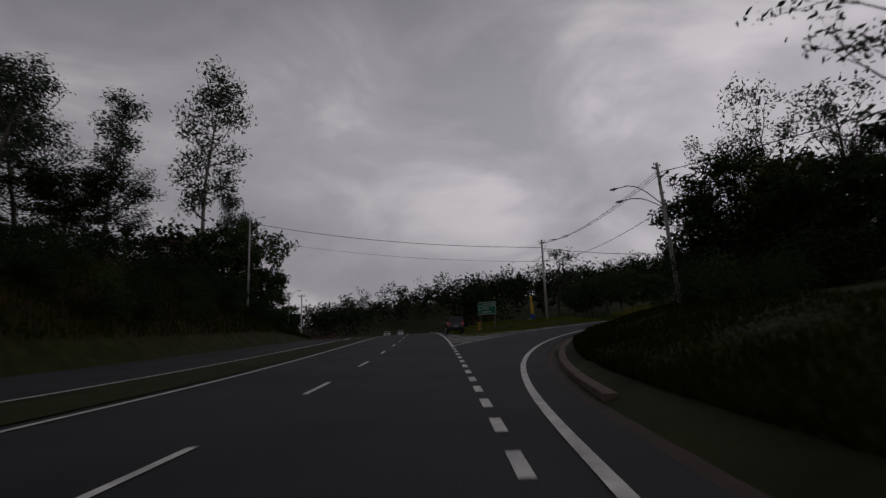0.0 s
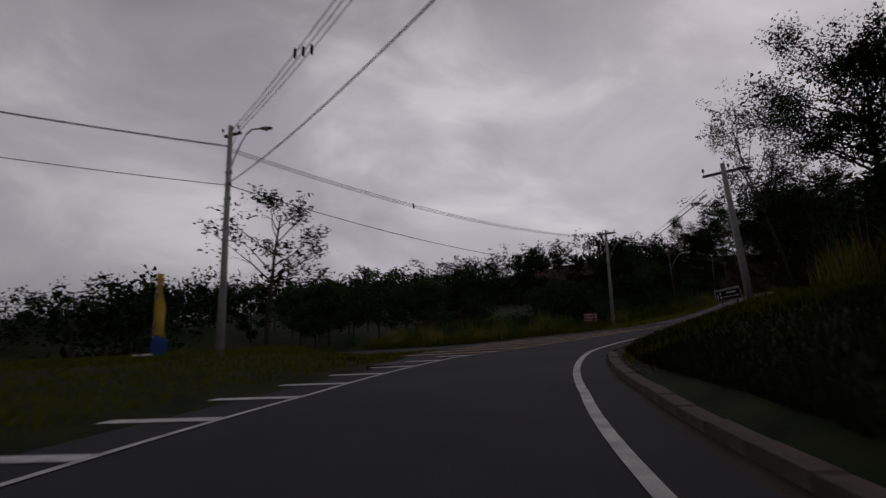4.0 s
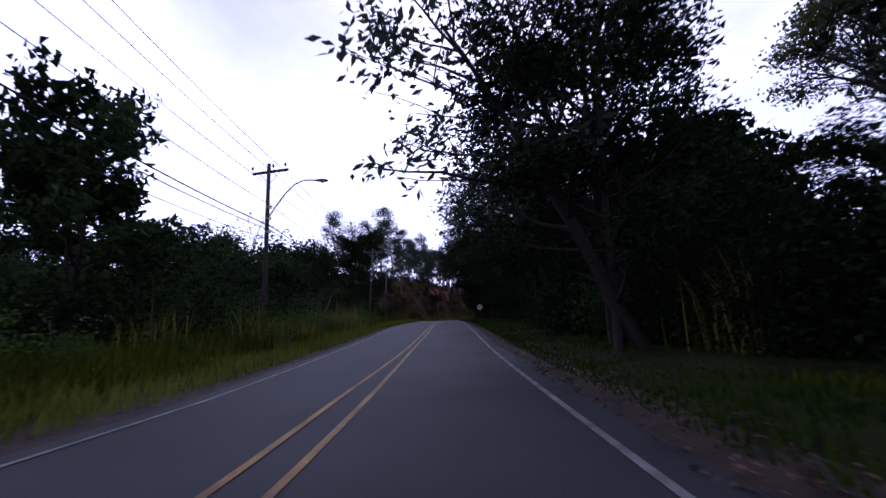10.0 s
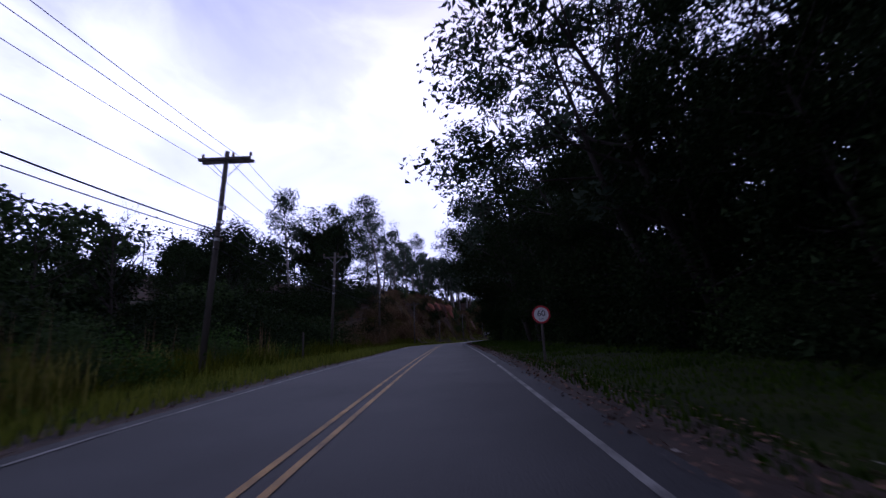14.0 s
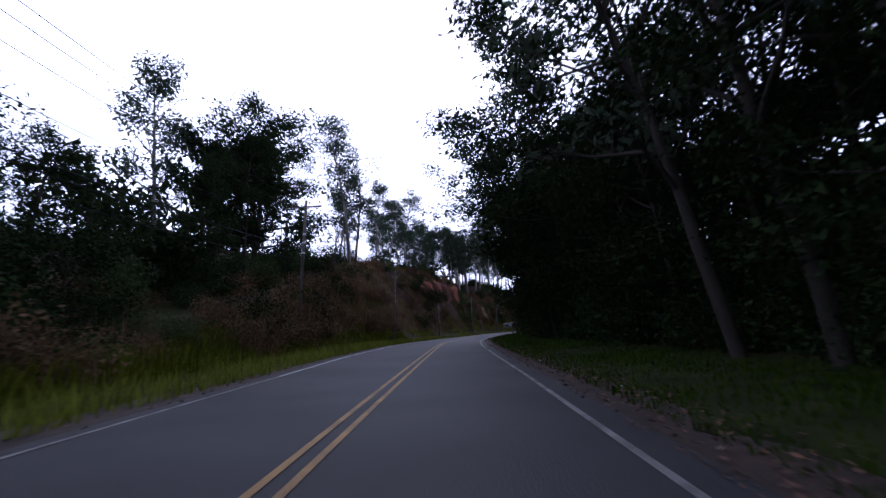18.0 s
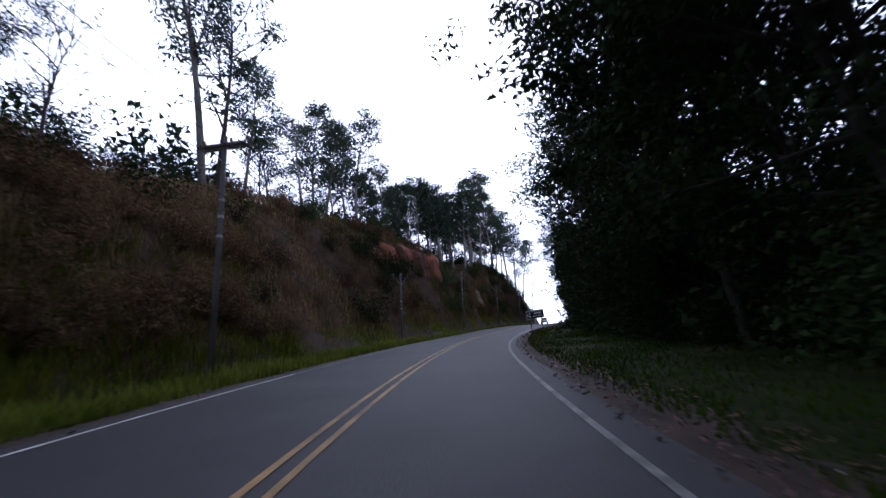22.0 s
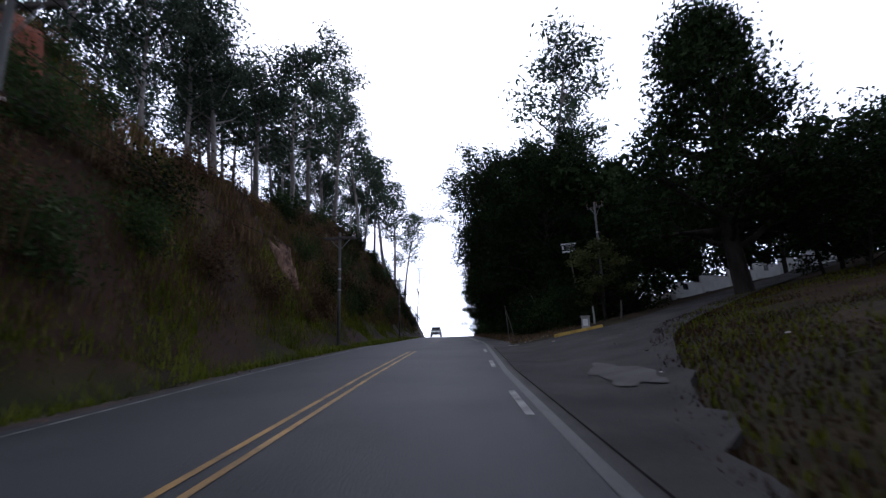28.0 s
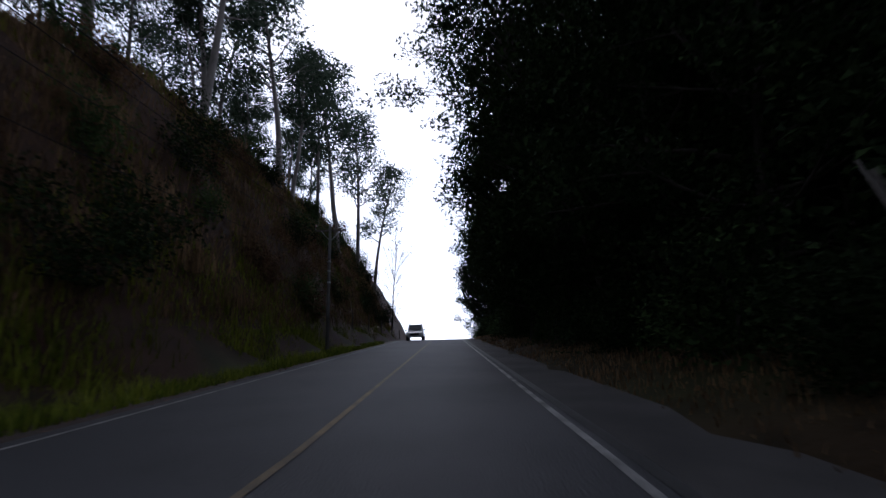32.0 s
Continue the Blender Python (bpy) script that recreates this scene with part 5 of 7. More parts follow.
dark_car = car("dark_suv", "dark sport utility car beside the painted wedge", CAR_DARK, 4.2, 1.76, 1.68, False, True)
dark_car.matrix_basis = pose(0.6, 53.8, land_at(0.6, 53.8) + 0.03, 0, 0, 3)
white_car = car("white_suv", "white sport utility car coming down the far lane", CAR_WHITE, 4.5, 1.8, 1.68, True, False)
cx, cy = spot(352, -3.4)
white_car.matrix_basis = pose(cx, cy, float(level(352)) + 0.01, -math.degrees(math.atan(float(level(354) - level(350)) / 4)), 0, bearing(352) + 180)

# far cars on the main road
for x, y, turn in ((-8.6 - 9, 150, 180), (-4.5 - 10, 158, 0)):
    z = float(level(station_of([x], [y])[0][0])) + 0.03
    far_car = copy_thing(white_car, pose(x, y, z, 0, 0, turn + 6))
    tagged(far_car, "small white car far along the main road")

# ---- plants ----
def tube(verts, faces, pts, radii, sides):
    """Adds a round limb to lists of vertices and faces."""
    start = len(verts)
    for i, p in enumerate(pts):
        d = pts[min(i + 1, len(pts) - 1)] - pts[max(i - 1, 0)]
        d = d / (np.linalg.norm(d) + 1e-9)
        a = np.cross(d, (0.3, 0.9, 0.1))
        a /= np.linalg.norm(a) + 1e-9
        b = np.cross(d, a)
        for k in range(sides):
            q = 2 * math.pi * k / sides
            verts.append(p + (a * math.cos(q) + b * math.sin(q)) * radii[i])
    for i in range(len(pts) - 1):
        for k in range(sides):
            u, v = start + i * sides, start + (i + 1) * sides
            faces.append((u + k, u + (k + 1) % sides, v + (k + 1) % sides, v + k))


def limb(rng, p, d, length, bend_up, n=5, wander=0.12):
    """A curved line from p towards d."""
    pts, d = [np.array(p, float)], np.array(d, float)
    d /= np.linalg.norm(d)
    for _ in range(n):
        d = d + np.array((rng.gauss(0, wander), rng.gauss(0, wander), bend_up + rng.gauss(0, wander)))
        d /= np.linalg.norm(d)
        pts.append(pts[-1] + d * length / n)
    return pts


def leaf_mesh(name, centres, sizes, material, rng, droop=0.0, slim=0.5, plain=False):
    """One small folded leaf spray at each centre; plain: one three-cornered leaf."""
    n = len(centres)
    a = rng.normal(size=(n, 3))
    a[:, 2] = a[:, 2] * 0.7 - droop
    a /= np.linalg.norm(a, axis=1)[:, None]
    b = np.cross(a, rng.normal(size=(n, 3)))
    b /= np.linalg.norm(b, axis=1)[:, None]
    c = np.cross(a, b) * 0.12
    L, W = sizes[:, None] * 0.5, sizes[:, None] * 0.5 * slim
    corners = [centres - a * L, centres + b * W + c * L, centres + a * L, centres - b * W + c * L]
    if plain:
        corners = [centres - a * L * 1.1 - b * W * 0.5, centres + b * W * 1.6, centres + a * L * 1.25 - b * W * 0.7]
    q = len(corners)
    v = np.stack(corners, 1).reshape(-1, 3)
    me = bpy.data.meshes.new(name)
    me.vertices.add(q * n)
    me.vertices.foreach_set("co", v.astype(np.float32).ravel())
    me.loops.add(q * n)
    me.loops.foreach_set("vertex_index", np.arange(q * n, dtype=np.int32))
    me.polygons.add(n)
    me.polygons.foreach_set("loop_start", np.arange(0, q * n, q, dtype=np.int32))
    me.materials.append(material)
    me.update(calc_edges=True)
    return me


def tree(kind, seed, name, label, bark, leaf, h, r, clear, limbs, reach, up, leaves, size, clump, twigs=3, lean=0.0, shape="round", droop=0.2, slim=0.5, curve=0.1, bare=0.0):
    """A tapered trunk with limbs and twigs, and a crown of many small leaf sprays gathered at the twigs' ends."""
    rng, nr = random.Random(seed), np.random.default_rng(seed)
    verts, faces, tips = [], [], []
    trunk = [np.zeros(3)]
    d = np.array((math.sin(radians(lean)), 0, math.cos(radians(lean))))
    n = 9
    top = h * (0.62 if shape == "umbrella" else 0.94)
    for i in range(n):
        d = d + np.array((rng.gauss(0, 0.035), rng.gauss(0, 0.035), 0.0))
        d /= np.linalg.norm(d)
        trunk.append(trunk[-1] + d * top / n)
    tube(verts, faces, [trunk[0] - d * 0.4] + trunk, [r * 1.35] + [r * (1 - 0.8 * i / n) for i in range(n + 1)], 8)
    az = rng.uniform(0, 6.28)
    for i in range(limbs):
        f = clear + (0.97 - clear) * ((i + rng.random()) / limbs)
        if shape == "umbrella":
            f = clear + (1 - clear) * (0.4 + 0.6 * rng.random())
        az += 2.4 + rng.gauss(0, 0.35)
        k = f * n
        j = min(int(k), n - 1)
        p = trunk[j] + (trunk[j + 1] - trunk[j]) * (k - j)
        g = (f - clear) / (1 - clear)
        length = {"round": reach * (0.55 + 0.75 * math.sin(math.pi * min(0.12 + g * 0.8, 1))), "tall": reach * (0.75 - 0.35 * g + 0.35 * math.sin(3 * g)), "umbrella": reach * (0.7 + 0.35 * rng.random()),
                  "cone": reach * (1.1 - 0.85 * g), "column": reach * 0.8}[shape] * rng.uniform(0.75, 1.2)
        tilt = up + 0.5 * g + rng.gauss(0, 0.12)
        line = limb(rng, p, (math.cos(az) * math.cos(tilt), math.sin(az) * math.cos(tilt), math.sin(tilt)), length, curve)
        rr = r * (1 - 0.75 * f) * 0.55 + 0.012
        tube(verts, faces, line, [rr * (1 - 0.8 * q / 5) for q in range(6)], 4)
        tips += [line[-1], line[-2]]
        for _ in range(twigs):
            q = rng.choice(line[2:5])
            e = np.array((math.cos(az + rng.gauss(0, 0.9)), math.sin(az + rng.gauss(0, 0.9)), tilt * 0.6 + rng.uniform(-0.2, 0.7)))
            tw = limb(rng, q, e, length * rng.uniform(0.3, 0.6), curve, 3)
            tube(verts, faces, tw, [rr * 0.4, rr * 0.3, rr * 0.2, rr * 0.1 + 0.004], 3)
            tips += [tw[-1], tw[-2]]
    tips.append(trunk[-1])
    tips = np.array(tips)
    if bare:
        tips = tips[nr.random(len(tips)) > bare]
    t = thing(name, label, "tree", kind)
    mesh_part("trunk", mesh_of("trunk", verts, faces, bark, True), t, "forked trunk with bare limbs" if bare else "")
    if leaves and len(tips):
        pick = tips[nr.integers(0, len(tips), leaves)]
        off = nr.normal(size=(leaves, 3))
        off *= (nr.random(leaves) ** 0.5 * clump / np.linalg.norm(off, axis=1))[:, None]
        off[:, 2] = off[:, 2] * 0.72 + 0.1 * clump
        mesh_part("crown", leaf_mesh("crown", pick + off, size * nr.uniform(0.6, 1.35, leaves), leaf, nr, droop, slim, name not in ("umbrella_tree", "corner_tree", "slim_tree", "open_tree", "eucalyptus_tree")), t)
    return t


def shrub(seed, name, label, leaf, h, w, leaves, size, kind, stems=6, category="shrub"):
    """A bush of many stems, leafy all over with an uneven outline."""
    rng, nr = random.Random(seed), np.random.default_rng(seed)
    verts, faces, tips = [], [], []
    for i in range(stems):
        az = i * 2.4 + rng.random()
        tilt = rng.uniform(0.6, 1.35)
        line = limb(rng, (rng.gauss(0, 0.1 * w), rng.gauss(0, 0.1 * w), -0.15), (math.cos(az) * math.cos(tilt), math.sin(az) * math.cos(tilt), math.sin(tilt)), h * rng.uniform(0.75, 1.05), 0.02, 4, 0.15)
        tube(verts, faces, line, [0.03, 0.025, 0.02, 0.012, 0.006], 4)
        tips += line[1:]
        for _ in range(4):
            q = rng.choice(line[1:])
            tips.append(q + np.array((rng.gauss(0, 0.22 * w), rng.gauss(0, 0.22 * w), rng.gauss(0, 0.12 * h))))
    tips = np.array(tips)
    tips[:, 2] = np.maximum(tips[:, 2], 0.1 * h)
    t = thing(name, label, category, kind)
    mesh_part("branching_stem", mesh_of("branching_stem", verts, faces, BARK, True), t)
    pick = tips[nr.integers(0, len(tips), leaves)] + nr.normal(size=(leaves, 3)) * np.array((0.16 * w, 0.16 * w, 0.13 * h))
    pick[:, 2] = np.maximum(pick[:, 2], 0.02)
    mesh_part("foliage", leaf_mesh("foliage", pick, size * nr.uniform(0.6, 1.3, leaves), leaf, nr, 0.1, 0.5, True), t)
    return t


def blades(name, roots, heights, bend_by, width, material, nr):
    """Grass: one tapering bent blade at each root, two faces long."""
    n = len(roots)
    az = nr.uniform(0, 2 * math.pi, n)
    out = np.stack([np.cos(az), np.sin(az), 0 * az], 1)
    acr = np.stack([-np.sin(az), np.cos(az), 0 * az], 1) * (width * nr.uniform(0.6, 1.4, n))[:, None]
    h = heights[:, None]
    lean = (bend_by * nr.uniform(0.2, 1.3, n))[:, None]
    up = np.array((0, 0, 1.0))
    mid = roots + up * h * 0.55 + out * h * lean * 0.3
    tip = roots + up * h * (1 - 0.25 * lean) + out * h * lean
    v = np.stack([roots - acr, roots + acr, mid + acr * 0.7, mid - acr * 0.7, tip], 1).reshape(-1, 3)
    k = np.arange(n) * 5
    loops = np.stack([k, k + 1, k + 2, k + 3, k + 3, k + 2, k + 4], 1).ravel()
    me = bpy.data.meshes.new(name)
    me.vertices.add(5 * n)
    me.vertices.foreach_set("co", v.astype(np.float32).ravel())
    me.loops.add(7 * n)
    me.loops.foreach_set("vertex_index", loops.astype(np.int32))
    me.polygons.add(2 * n)
    me.polygons.foreach_set("loop_start", np.stack([np.arange(n) * 7, np.arange(n) * 7 + 4], 1).ravel().astype(np.int32))
    me.materials.append(material)
    me.update(calc_edges=True)
    return me


def cane(seed, name, label, material, h, count, spread_):
    """A clump of tall arching cane grass with pale plumes."""
    nr = np.random.default_rng(seed)
    roots = np.stack([nr.normal(0, spread_, count), nr.normal(0, spread_, count), np.full(count, -0.05)], 1)
    t = thing(name, label, "tall grass", "tall grass beside the road")
    mesh_part("leaves", blades("leaves", roots, h * nr.uniform(0.45, 1.0, count), 0.45, 0.022, material, nr), t)
    for k in range(5):
        mesh_part("plume", blades("plume", roots[k:k + 1], h * nr.uniform(1.1, 1.45, 1), 0.12, 0.03, STRAW, nr), t, "pale feathery plume")
    return t


EUC_L, ROUND_L, DARK_L = "tall slim eucalyptus with pale trunk above the bank", "broad dark leafy tree in the roadside woods", "dense dark tree in the wall of forest"
MAKERS = {
    "euc": [lambda q: tree("eucalyptus row", 100 + q, "eucalyptus_tree", EUC_L, BARK_PALE, LEAF_GREY, 20, 0.24, 0.38, 17, 3.5, 0.4, 4200, 0.40, 1.45, 3, rng_lean, "tall", 0.5, 0.36, 0.10) for rng_lean in (2, -3, 4)],
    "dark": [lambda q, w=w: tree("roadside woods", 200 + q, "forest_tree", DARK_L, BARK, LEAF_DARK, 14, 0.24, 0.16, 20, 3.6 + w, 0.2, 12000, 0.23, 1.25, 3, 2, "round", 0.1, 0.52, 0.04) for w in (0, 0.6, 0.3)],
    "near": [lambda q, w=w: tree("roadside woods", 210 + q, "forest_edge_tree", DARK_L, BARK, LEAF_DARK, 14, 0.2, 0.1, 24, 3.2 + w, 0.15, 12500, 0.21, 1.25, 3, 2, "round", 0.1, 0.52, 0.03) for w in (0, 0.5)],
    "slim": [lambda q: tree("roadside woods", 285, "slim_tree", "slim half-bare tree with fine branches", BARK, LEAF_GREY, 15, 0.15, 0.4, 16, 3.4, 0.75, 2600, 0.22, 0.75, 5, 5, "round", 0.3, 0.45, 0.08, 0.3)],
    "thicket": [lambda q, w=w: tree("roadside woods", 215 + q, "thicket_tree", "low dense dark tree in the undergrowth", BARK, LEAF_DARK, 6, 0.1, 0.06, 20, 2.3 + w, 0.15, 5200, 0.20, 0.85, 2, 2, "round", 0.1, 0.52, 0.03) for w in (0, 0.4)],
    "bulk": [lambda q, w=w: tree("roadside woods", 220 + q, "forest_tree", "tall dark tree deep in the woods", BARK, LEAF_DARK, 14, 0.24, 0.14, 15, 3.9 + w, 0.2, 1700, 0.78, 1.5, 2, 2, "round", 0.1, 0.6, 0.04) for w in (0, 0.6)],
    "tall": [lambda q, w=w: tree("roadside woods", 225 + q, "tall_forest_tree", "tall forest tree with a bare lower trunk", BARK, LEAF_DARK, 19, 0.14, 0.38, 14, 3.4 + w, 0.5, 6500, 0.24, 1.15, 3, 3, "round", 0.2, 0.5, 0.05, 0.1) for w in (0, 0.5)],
    "mid": [lambda q, w=w: tree("roadside woods", 240 + q, "broadleaf_tree", ROUND_L, BARK, LEAF_MID, 9, 0.16, 0.22, 16, 2.7 + w, 0.25, 3600, 0.38, 1.0, 3, 3, "round", 0.1, 0.55, 0.05) for w in (0, 0.5)],
    "olive": [lambda q: tree("roadside woods", 260, "broadleaf_tree", "olive-green tree of open growth in the woods", BARK, LEAF_OLIVE, 11, 0.17, 0.25, 16, 3.0, 0.35, 2800, 0.36, 1.0, 3, -3, "round", 0.2, 0.5, 0.08)],
    "open": [lambda q: tree("roadside woods", 280 + q, "open_tree", "open-crowned tree with thin limbs and sparse leaves", BARK, LEAF_GREY, 15, 0.2, 0.3, 15, 3.8, 0.55, 1500, 0.36, 0.9, 4, 4, "round", 0.4, 0.42, 0.06, 0.15) for _ in (0, 1)],
    "airy": [lambda q: tree("roadside woods", 290 + q, "airy_tree", "tall open tree with long bare limbs and thin foliage", BARK, LEAF_DARK, 18, 0.15, 0.36, 18, 4.2, 0.65, 6800, 0.22, 0.85, 4, 3, "round", 0.2, 0.45, 0.05, 0.35) for _ in (0, 1)],
    "flat": [lambda q: tree("roadside woods", 300, "flat_crowned_tree", "layered flat-crowned tree above the scrub", BARK, LEAF_DARK, 11, 0.2, 0.35, 14, 3.8, 0.15, 2600, 0.42, 0.8, 4, 3, "umbrella", 0.0, 0.6, -0.02)],
    "bare": [lambda q: tree("bare trees", 320 + q, "bare_tree", "leafless tree with fine grey branches", BARK, LEAF_GREY, 9, 0.12, 0.25, 16, 2.6, 0.7, 120, 0.25, 0.5, 5, 2, "round", 0.2, 0.4, 0.08, 0.7) for _ in (0, 1)],
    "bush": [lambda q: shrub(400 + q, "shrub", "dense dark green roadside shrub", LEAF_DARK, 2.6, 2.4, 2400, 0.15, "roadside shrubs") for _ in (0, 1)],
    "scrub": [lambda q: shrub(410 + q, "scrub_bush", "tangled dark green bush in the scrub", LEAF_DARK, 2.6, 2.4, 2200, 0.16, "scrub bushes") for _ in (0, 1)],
    "light_bush": [lambda q: shrub(420 + q, "verge_bush", "leafy bright green shrub on the verge", LEAF_BRIGHT, 2.0, 2.0, 1700, 0.13, "roadside shrubs")],
    "mid_bush": [lambda q: shrub(430 + q, "leafy_bush", "mid-green shrub at the wood's edge", LEAF_MID, 2.4, 2.4, 2200, 0.15, "roadside shrubs")],
    "rust": [lambda q: shrub(440 + q, "dry_shrub", "rusty dry shrub on the earth bank", LEAF_RUST, 1.5, 1.9, 1700, 0.11, "dry shrubs on the bank") for _ in (0, 1)],
    "tan": [lambda q: shrub(450 + q, "dry_shrub", "pale tan dry shrub on the scrubby bank", LEAF_TAN, 1.7, 2.0, 1900, 0.12, "dry shrubs on the bank") for _ in (0, 1)],
    "cane": [lambda q: cane(460 + q, "cane_clump", "clump of tall yellowing cane grass", CANE, 2.3, 150, 0.5) for _ in (0, 1)],
    "straw": [lambda q: cane(470 + q, "straw_clump", "clump of dry straw-coloured grass", STRAW, 1.5, 130, 0.45)],
    "green_cane": [lambda q: cane(480 + q, "grass_clump", "clump of tall green grass blades", GRASS, 1.2, 150, 0.5)],
}
STOCK, TURN = {}, {}
planting = random.Random(7)


def plant(kind, x, y, height=1.0, wide=None, lift=0.0, turn=None, name_label=""):
    """A plant of a kind at a place; height and width are factors of the kind's own size."""
    pool = MAKERS[kind]
    i = TURN.get(kind, 0)
    TURN[kind] = i + 1
    k = i % len(pool)
    m = Matrix.LocRotScale((x, y, land_at(x, y) + lift), Euler((0, 0, planting.uniform(0, 6.28) if turn is None else radians(turn))), (wide or height, wide or height, height))
    if (kind, k) in STOCK:
        ob = copy_thing(STOCK[kind, k], m)
    else:
        ob = pool[k](k)
        ob.matrix_basis = m
        STOCK[kind, k] = ob
    ob.matrix_basis = m
    if name_label:
        tagged(ob, name_label)
    return ob


def grow(kind, s, lat, height=1.0, wide=None, lift=-0.1, label=""):
    x, y = spot(s, lat)
    return plant(kind, float(x), float(y), height, wide, lift, None, label)


# how far the edge of the woods stands back behind the inner verge
EDGE = table((100, 0.6), (108, 2.0), (118, 1.2), (127, 0.3), (140, 1.6), (155, 2.9), (190, 2.8), (207, 1.9), (222, 1.0), (232, 0.4), (245, 0.8), (256, 0))


def tipped(ob, s, lat, lean):
    """Leans a thing over towards the road, about its foot."""
    x, y = spot(s, lat)
    about = Vector((*TANGENT[np.argmin(np.abs(STATION - s))], 0.0))
    at = Matrix.Translation((x, y, land_at(x, y)))
    ob.matrix_basis = at @ Matrix.Rotation(radians(-lean), 4, about) @ at.inverted() @ ob.matrix_basis
    return ob


def scatter(kinds, s0, s1, step, lat0, lat1, low, high=None, jitter=0.45, back=0.0, lean=0.0):
    """Plants along the road between two offsets; low and high: factors of the kind's height, or low a table by station.
    back: share of the woods' edge to stand back by; lean: degrees towards the road."""
    s = s0
    while s < s1:
        q = s + planting.uniform(-jitter, jitter) * step
        h = planting.uniform(low, high) if high else float(low(q)) * planting.uniform(0.82, 1.12)
        kind = planting.choice(kinds)
        lat = planting.uniform(lat0, lat1) + back * float(EDGE(q))
        ob = grow(kind, q, lat, h)
        if lean:
            tipped(ob, q, lat, lean)
        s += step


# wall of forest along the inner side: low at its corner, then high
scatter(["near"], 105, 239, 4.4, 7.6, 9.4, table((100, 0.22), (111, 0.28), (116, 0.52), (121, 0.46), (128, 0.5), (134, 0.68), (140, 0.76), (165, 0.79), (185, 0.88), (205, 0.9), (216, 0.9), (229, 0.9), (234, 0.7), (238, 0.46), (242, 0.42)), back=0.5, lean=7)
scatter(["tall", "open", "open", "tall"], 118, 238, 5.2, 9.5, 14, table((117, 0.3), (122, 0.5), (130, 0.62), (145, 0.98), (250, 1.15)))
scatter(["bulk"], 104, 228, 5.5, 14, 20, table((100, 0.5), (118, 0.55), (136, 0.75), (200, 0.85), (215, 0.7), (228, 0.6)))
scatter(["bulk"], 102, 250, 6.0, 21, 30, table((100, 0.4), (118, 0.5), (132, 0.65), (228, 0.6), (250, 0.5)))
scatter(["bush", "bush", "mid_bush"], 102, 254, 2.1, 6.2, 7.6, 0.7, 1.4, back=1.0)
scatter(["bush"], 104, 256, 3.0, 8.5, 11, 1.0, 1.7, back=0.6)
scatter(["bush"], 104, 172, 1.9, 5.6, 6.4, 0.5, 0.85, back=1.3)
# inner side of the exit lane
scatter(["mid"], 30, 44, 4.0, 14, 18, 0.55, 0.75)
scatter(["mid", "dark"], 50, 78, 4.2, 11.5, 16, 0.45, 0.6)
scatter(["bulk"], 22, 96, 6.0, 20, 30, 0.5, 0.7)
scatter(["bush", "mid_bush", "cane"], 22, 78, 2.6, 8.8, 11.5, table((16, 0.6), (40, 1.1), (78, 0.8)))
scatter(["bush"], 26, 80, 3.2, 11, 14, 0.9, 1.5)
# scrub and low woods on the outer side
scatter(["mid_bush", "scrub", "light_bush", "green_cane"], 95, 186, 1.8, -11.5, -8.6, 0.5, 1.0)
scatter(["cane", "cane", "light_bush", "green_cane"], 96, 160, 2.4, -10.5, -8.0, 0.55, 1.0)
scatter(["cane", "green_cane", "light_bush", "cane"], 118, 144, 1.3, -8.9, -7.0, 0.6, 1.05)
scatter(["scrub", "scrub", "mid_bush"], 96, 186, 2.4, -15, -11.0, 0.8, 1.5)
scatter(["tan", "straw", "tan", "rust"], 182, 236, 1.3, -13.5, -8.8, 0.7, 1.35)
scatter(["mid", "flat", "mid"], 98, 166, 4.2, -22, -15, 0.42, 0.6)
scatter(["tall", "flat", "dark"], 166, 205, 4.4, -26, -16, 0.34, 0.48)
scatter(["scrub", "mid_bush"], 184, 236, 1.9, -24, -17, 0.8, 1.5)
scatter(["mid"], 100, 165, 5.0, -40, -26, 0.35, 0.5)
scatter(["bulk"], 165, 205, 6.0, -44, -30, 0.45, 0.6)
scatter(["bare"], 136, 190, 18, -18, -14, 0.6, 0.85)
scatter(["bush", "mid_bush", "scrub", "cane"], 83, 100, 1.1, -24, -15, 0.5, 0.9)
scatter(["mid", "thicket"], 82, 100, 2.2, -40, -25, 0.6, 0.9)
for k in range(150):
    s, l = planting.uniform(79, 100), planting.uniform(-30, -8.5)
    x, y = spot(s, l)
    if min(math.hypot(x - q[0], y - q[1]) for q in LINK) > 5.5 and l < LEFT(s) - 3.5 and not (91 < s < 94 and l > -11.5):
        plant(planting.choice(["green_cane", "cane", "green_cane", "light_bush"]), float(x), float(y), planting.uniform(0.5, 1.0), None, -0.1)
scatter(["bulk", "mid"], 84, 100, 2.6, -58, -40, 0.55, 0.75)
# the cutting: dry shrubs on its face, eucalyptus along its top
for i in range(330):
    s = planting.uniform(196, 372)
    b = float(BANK(s))
    u = planting.uniform(0.12, 1.05)
    if 286.5 < s < 294.5 and 0.15 < u < 0.8:
        continue
    grow(planting.choice(["tan", "straw", "scrub", "tan", "tan", "rust"] if s < 248 else ["rust", "rust", "scrub", "straw", "mid_bush", "rust"]), s, float(BANK_TOE(s)) - u * b * RUN(s) - 0.4, planting.uniform(0.45, 1.05) * (0.75 if 0.55 < u < 0.9 and 262 < s < 290 else 1.0), lift=-0.25)
scatter(["scrub", "mid_bush", "rust"], 205, 372, 2.2, -21, -17, 0.6, 1.2)
scatter(["euc"], 276, 372, 4.8, -25, -17.5, 0.65, 0.92)
scatter(["euc", "euc", "open"], 262, 380, 6.5, -36, -25, 0.8, 1.02)
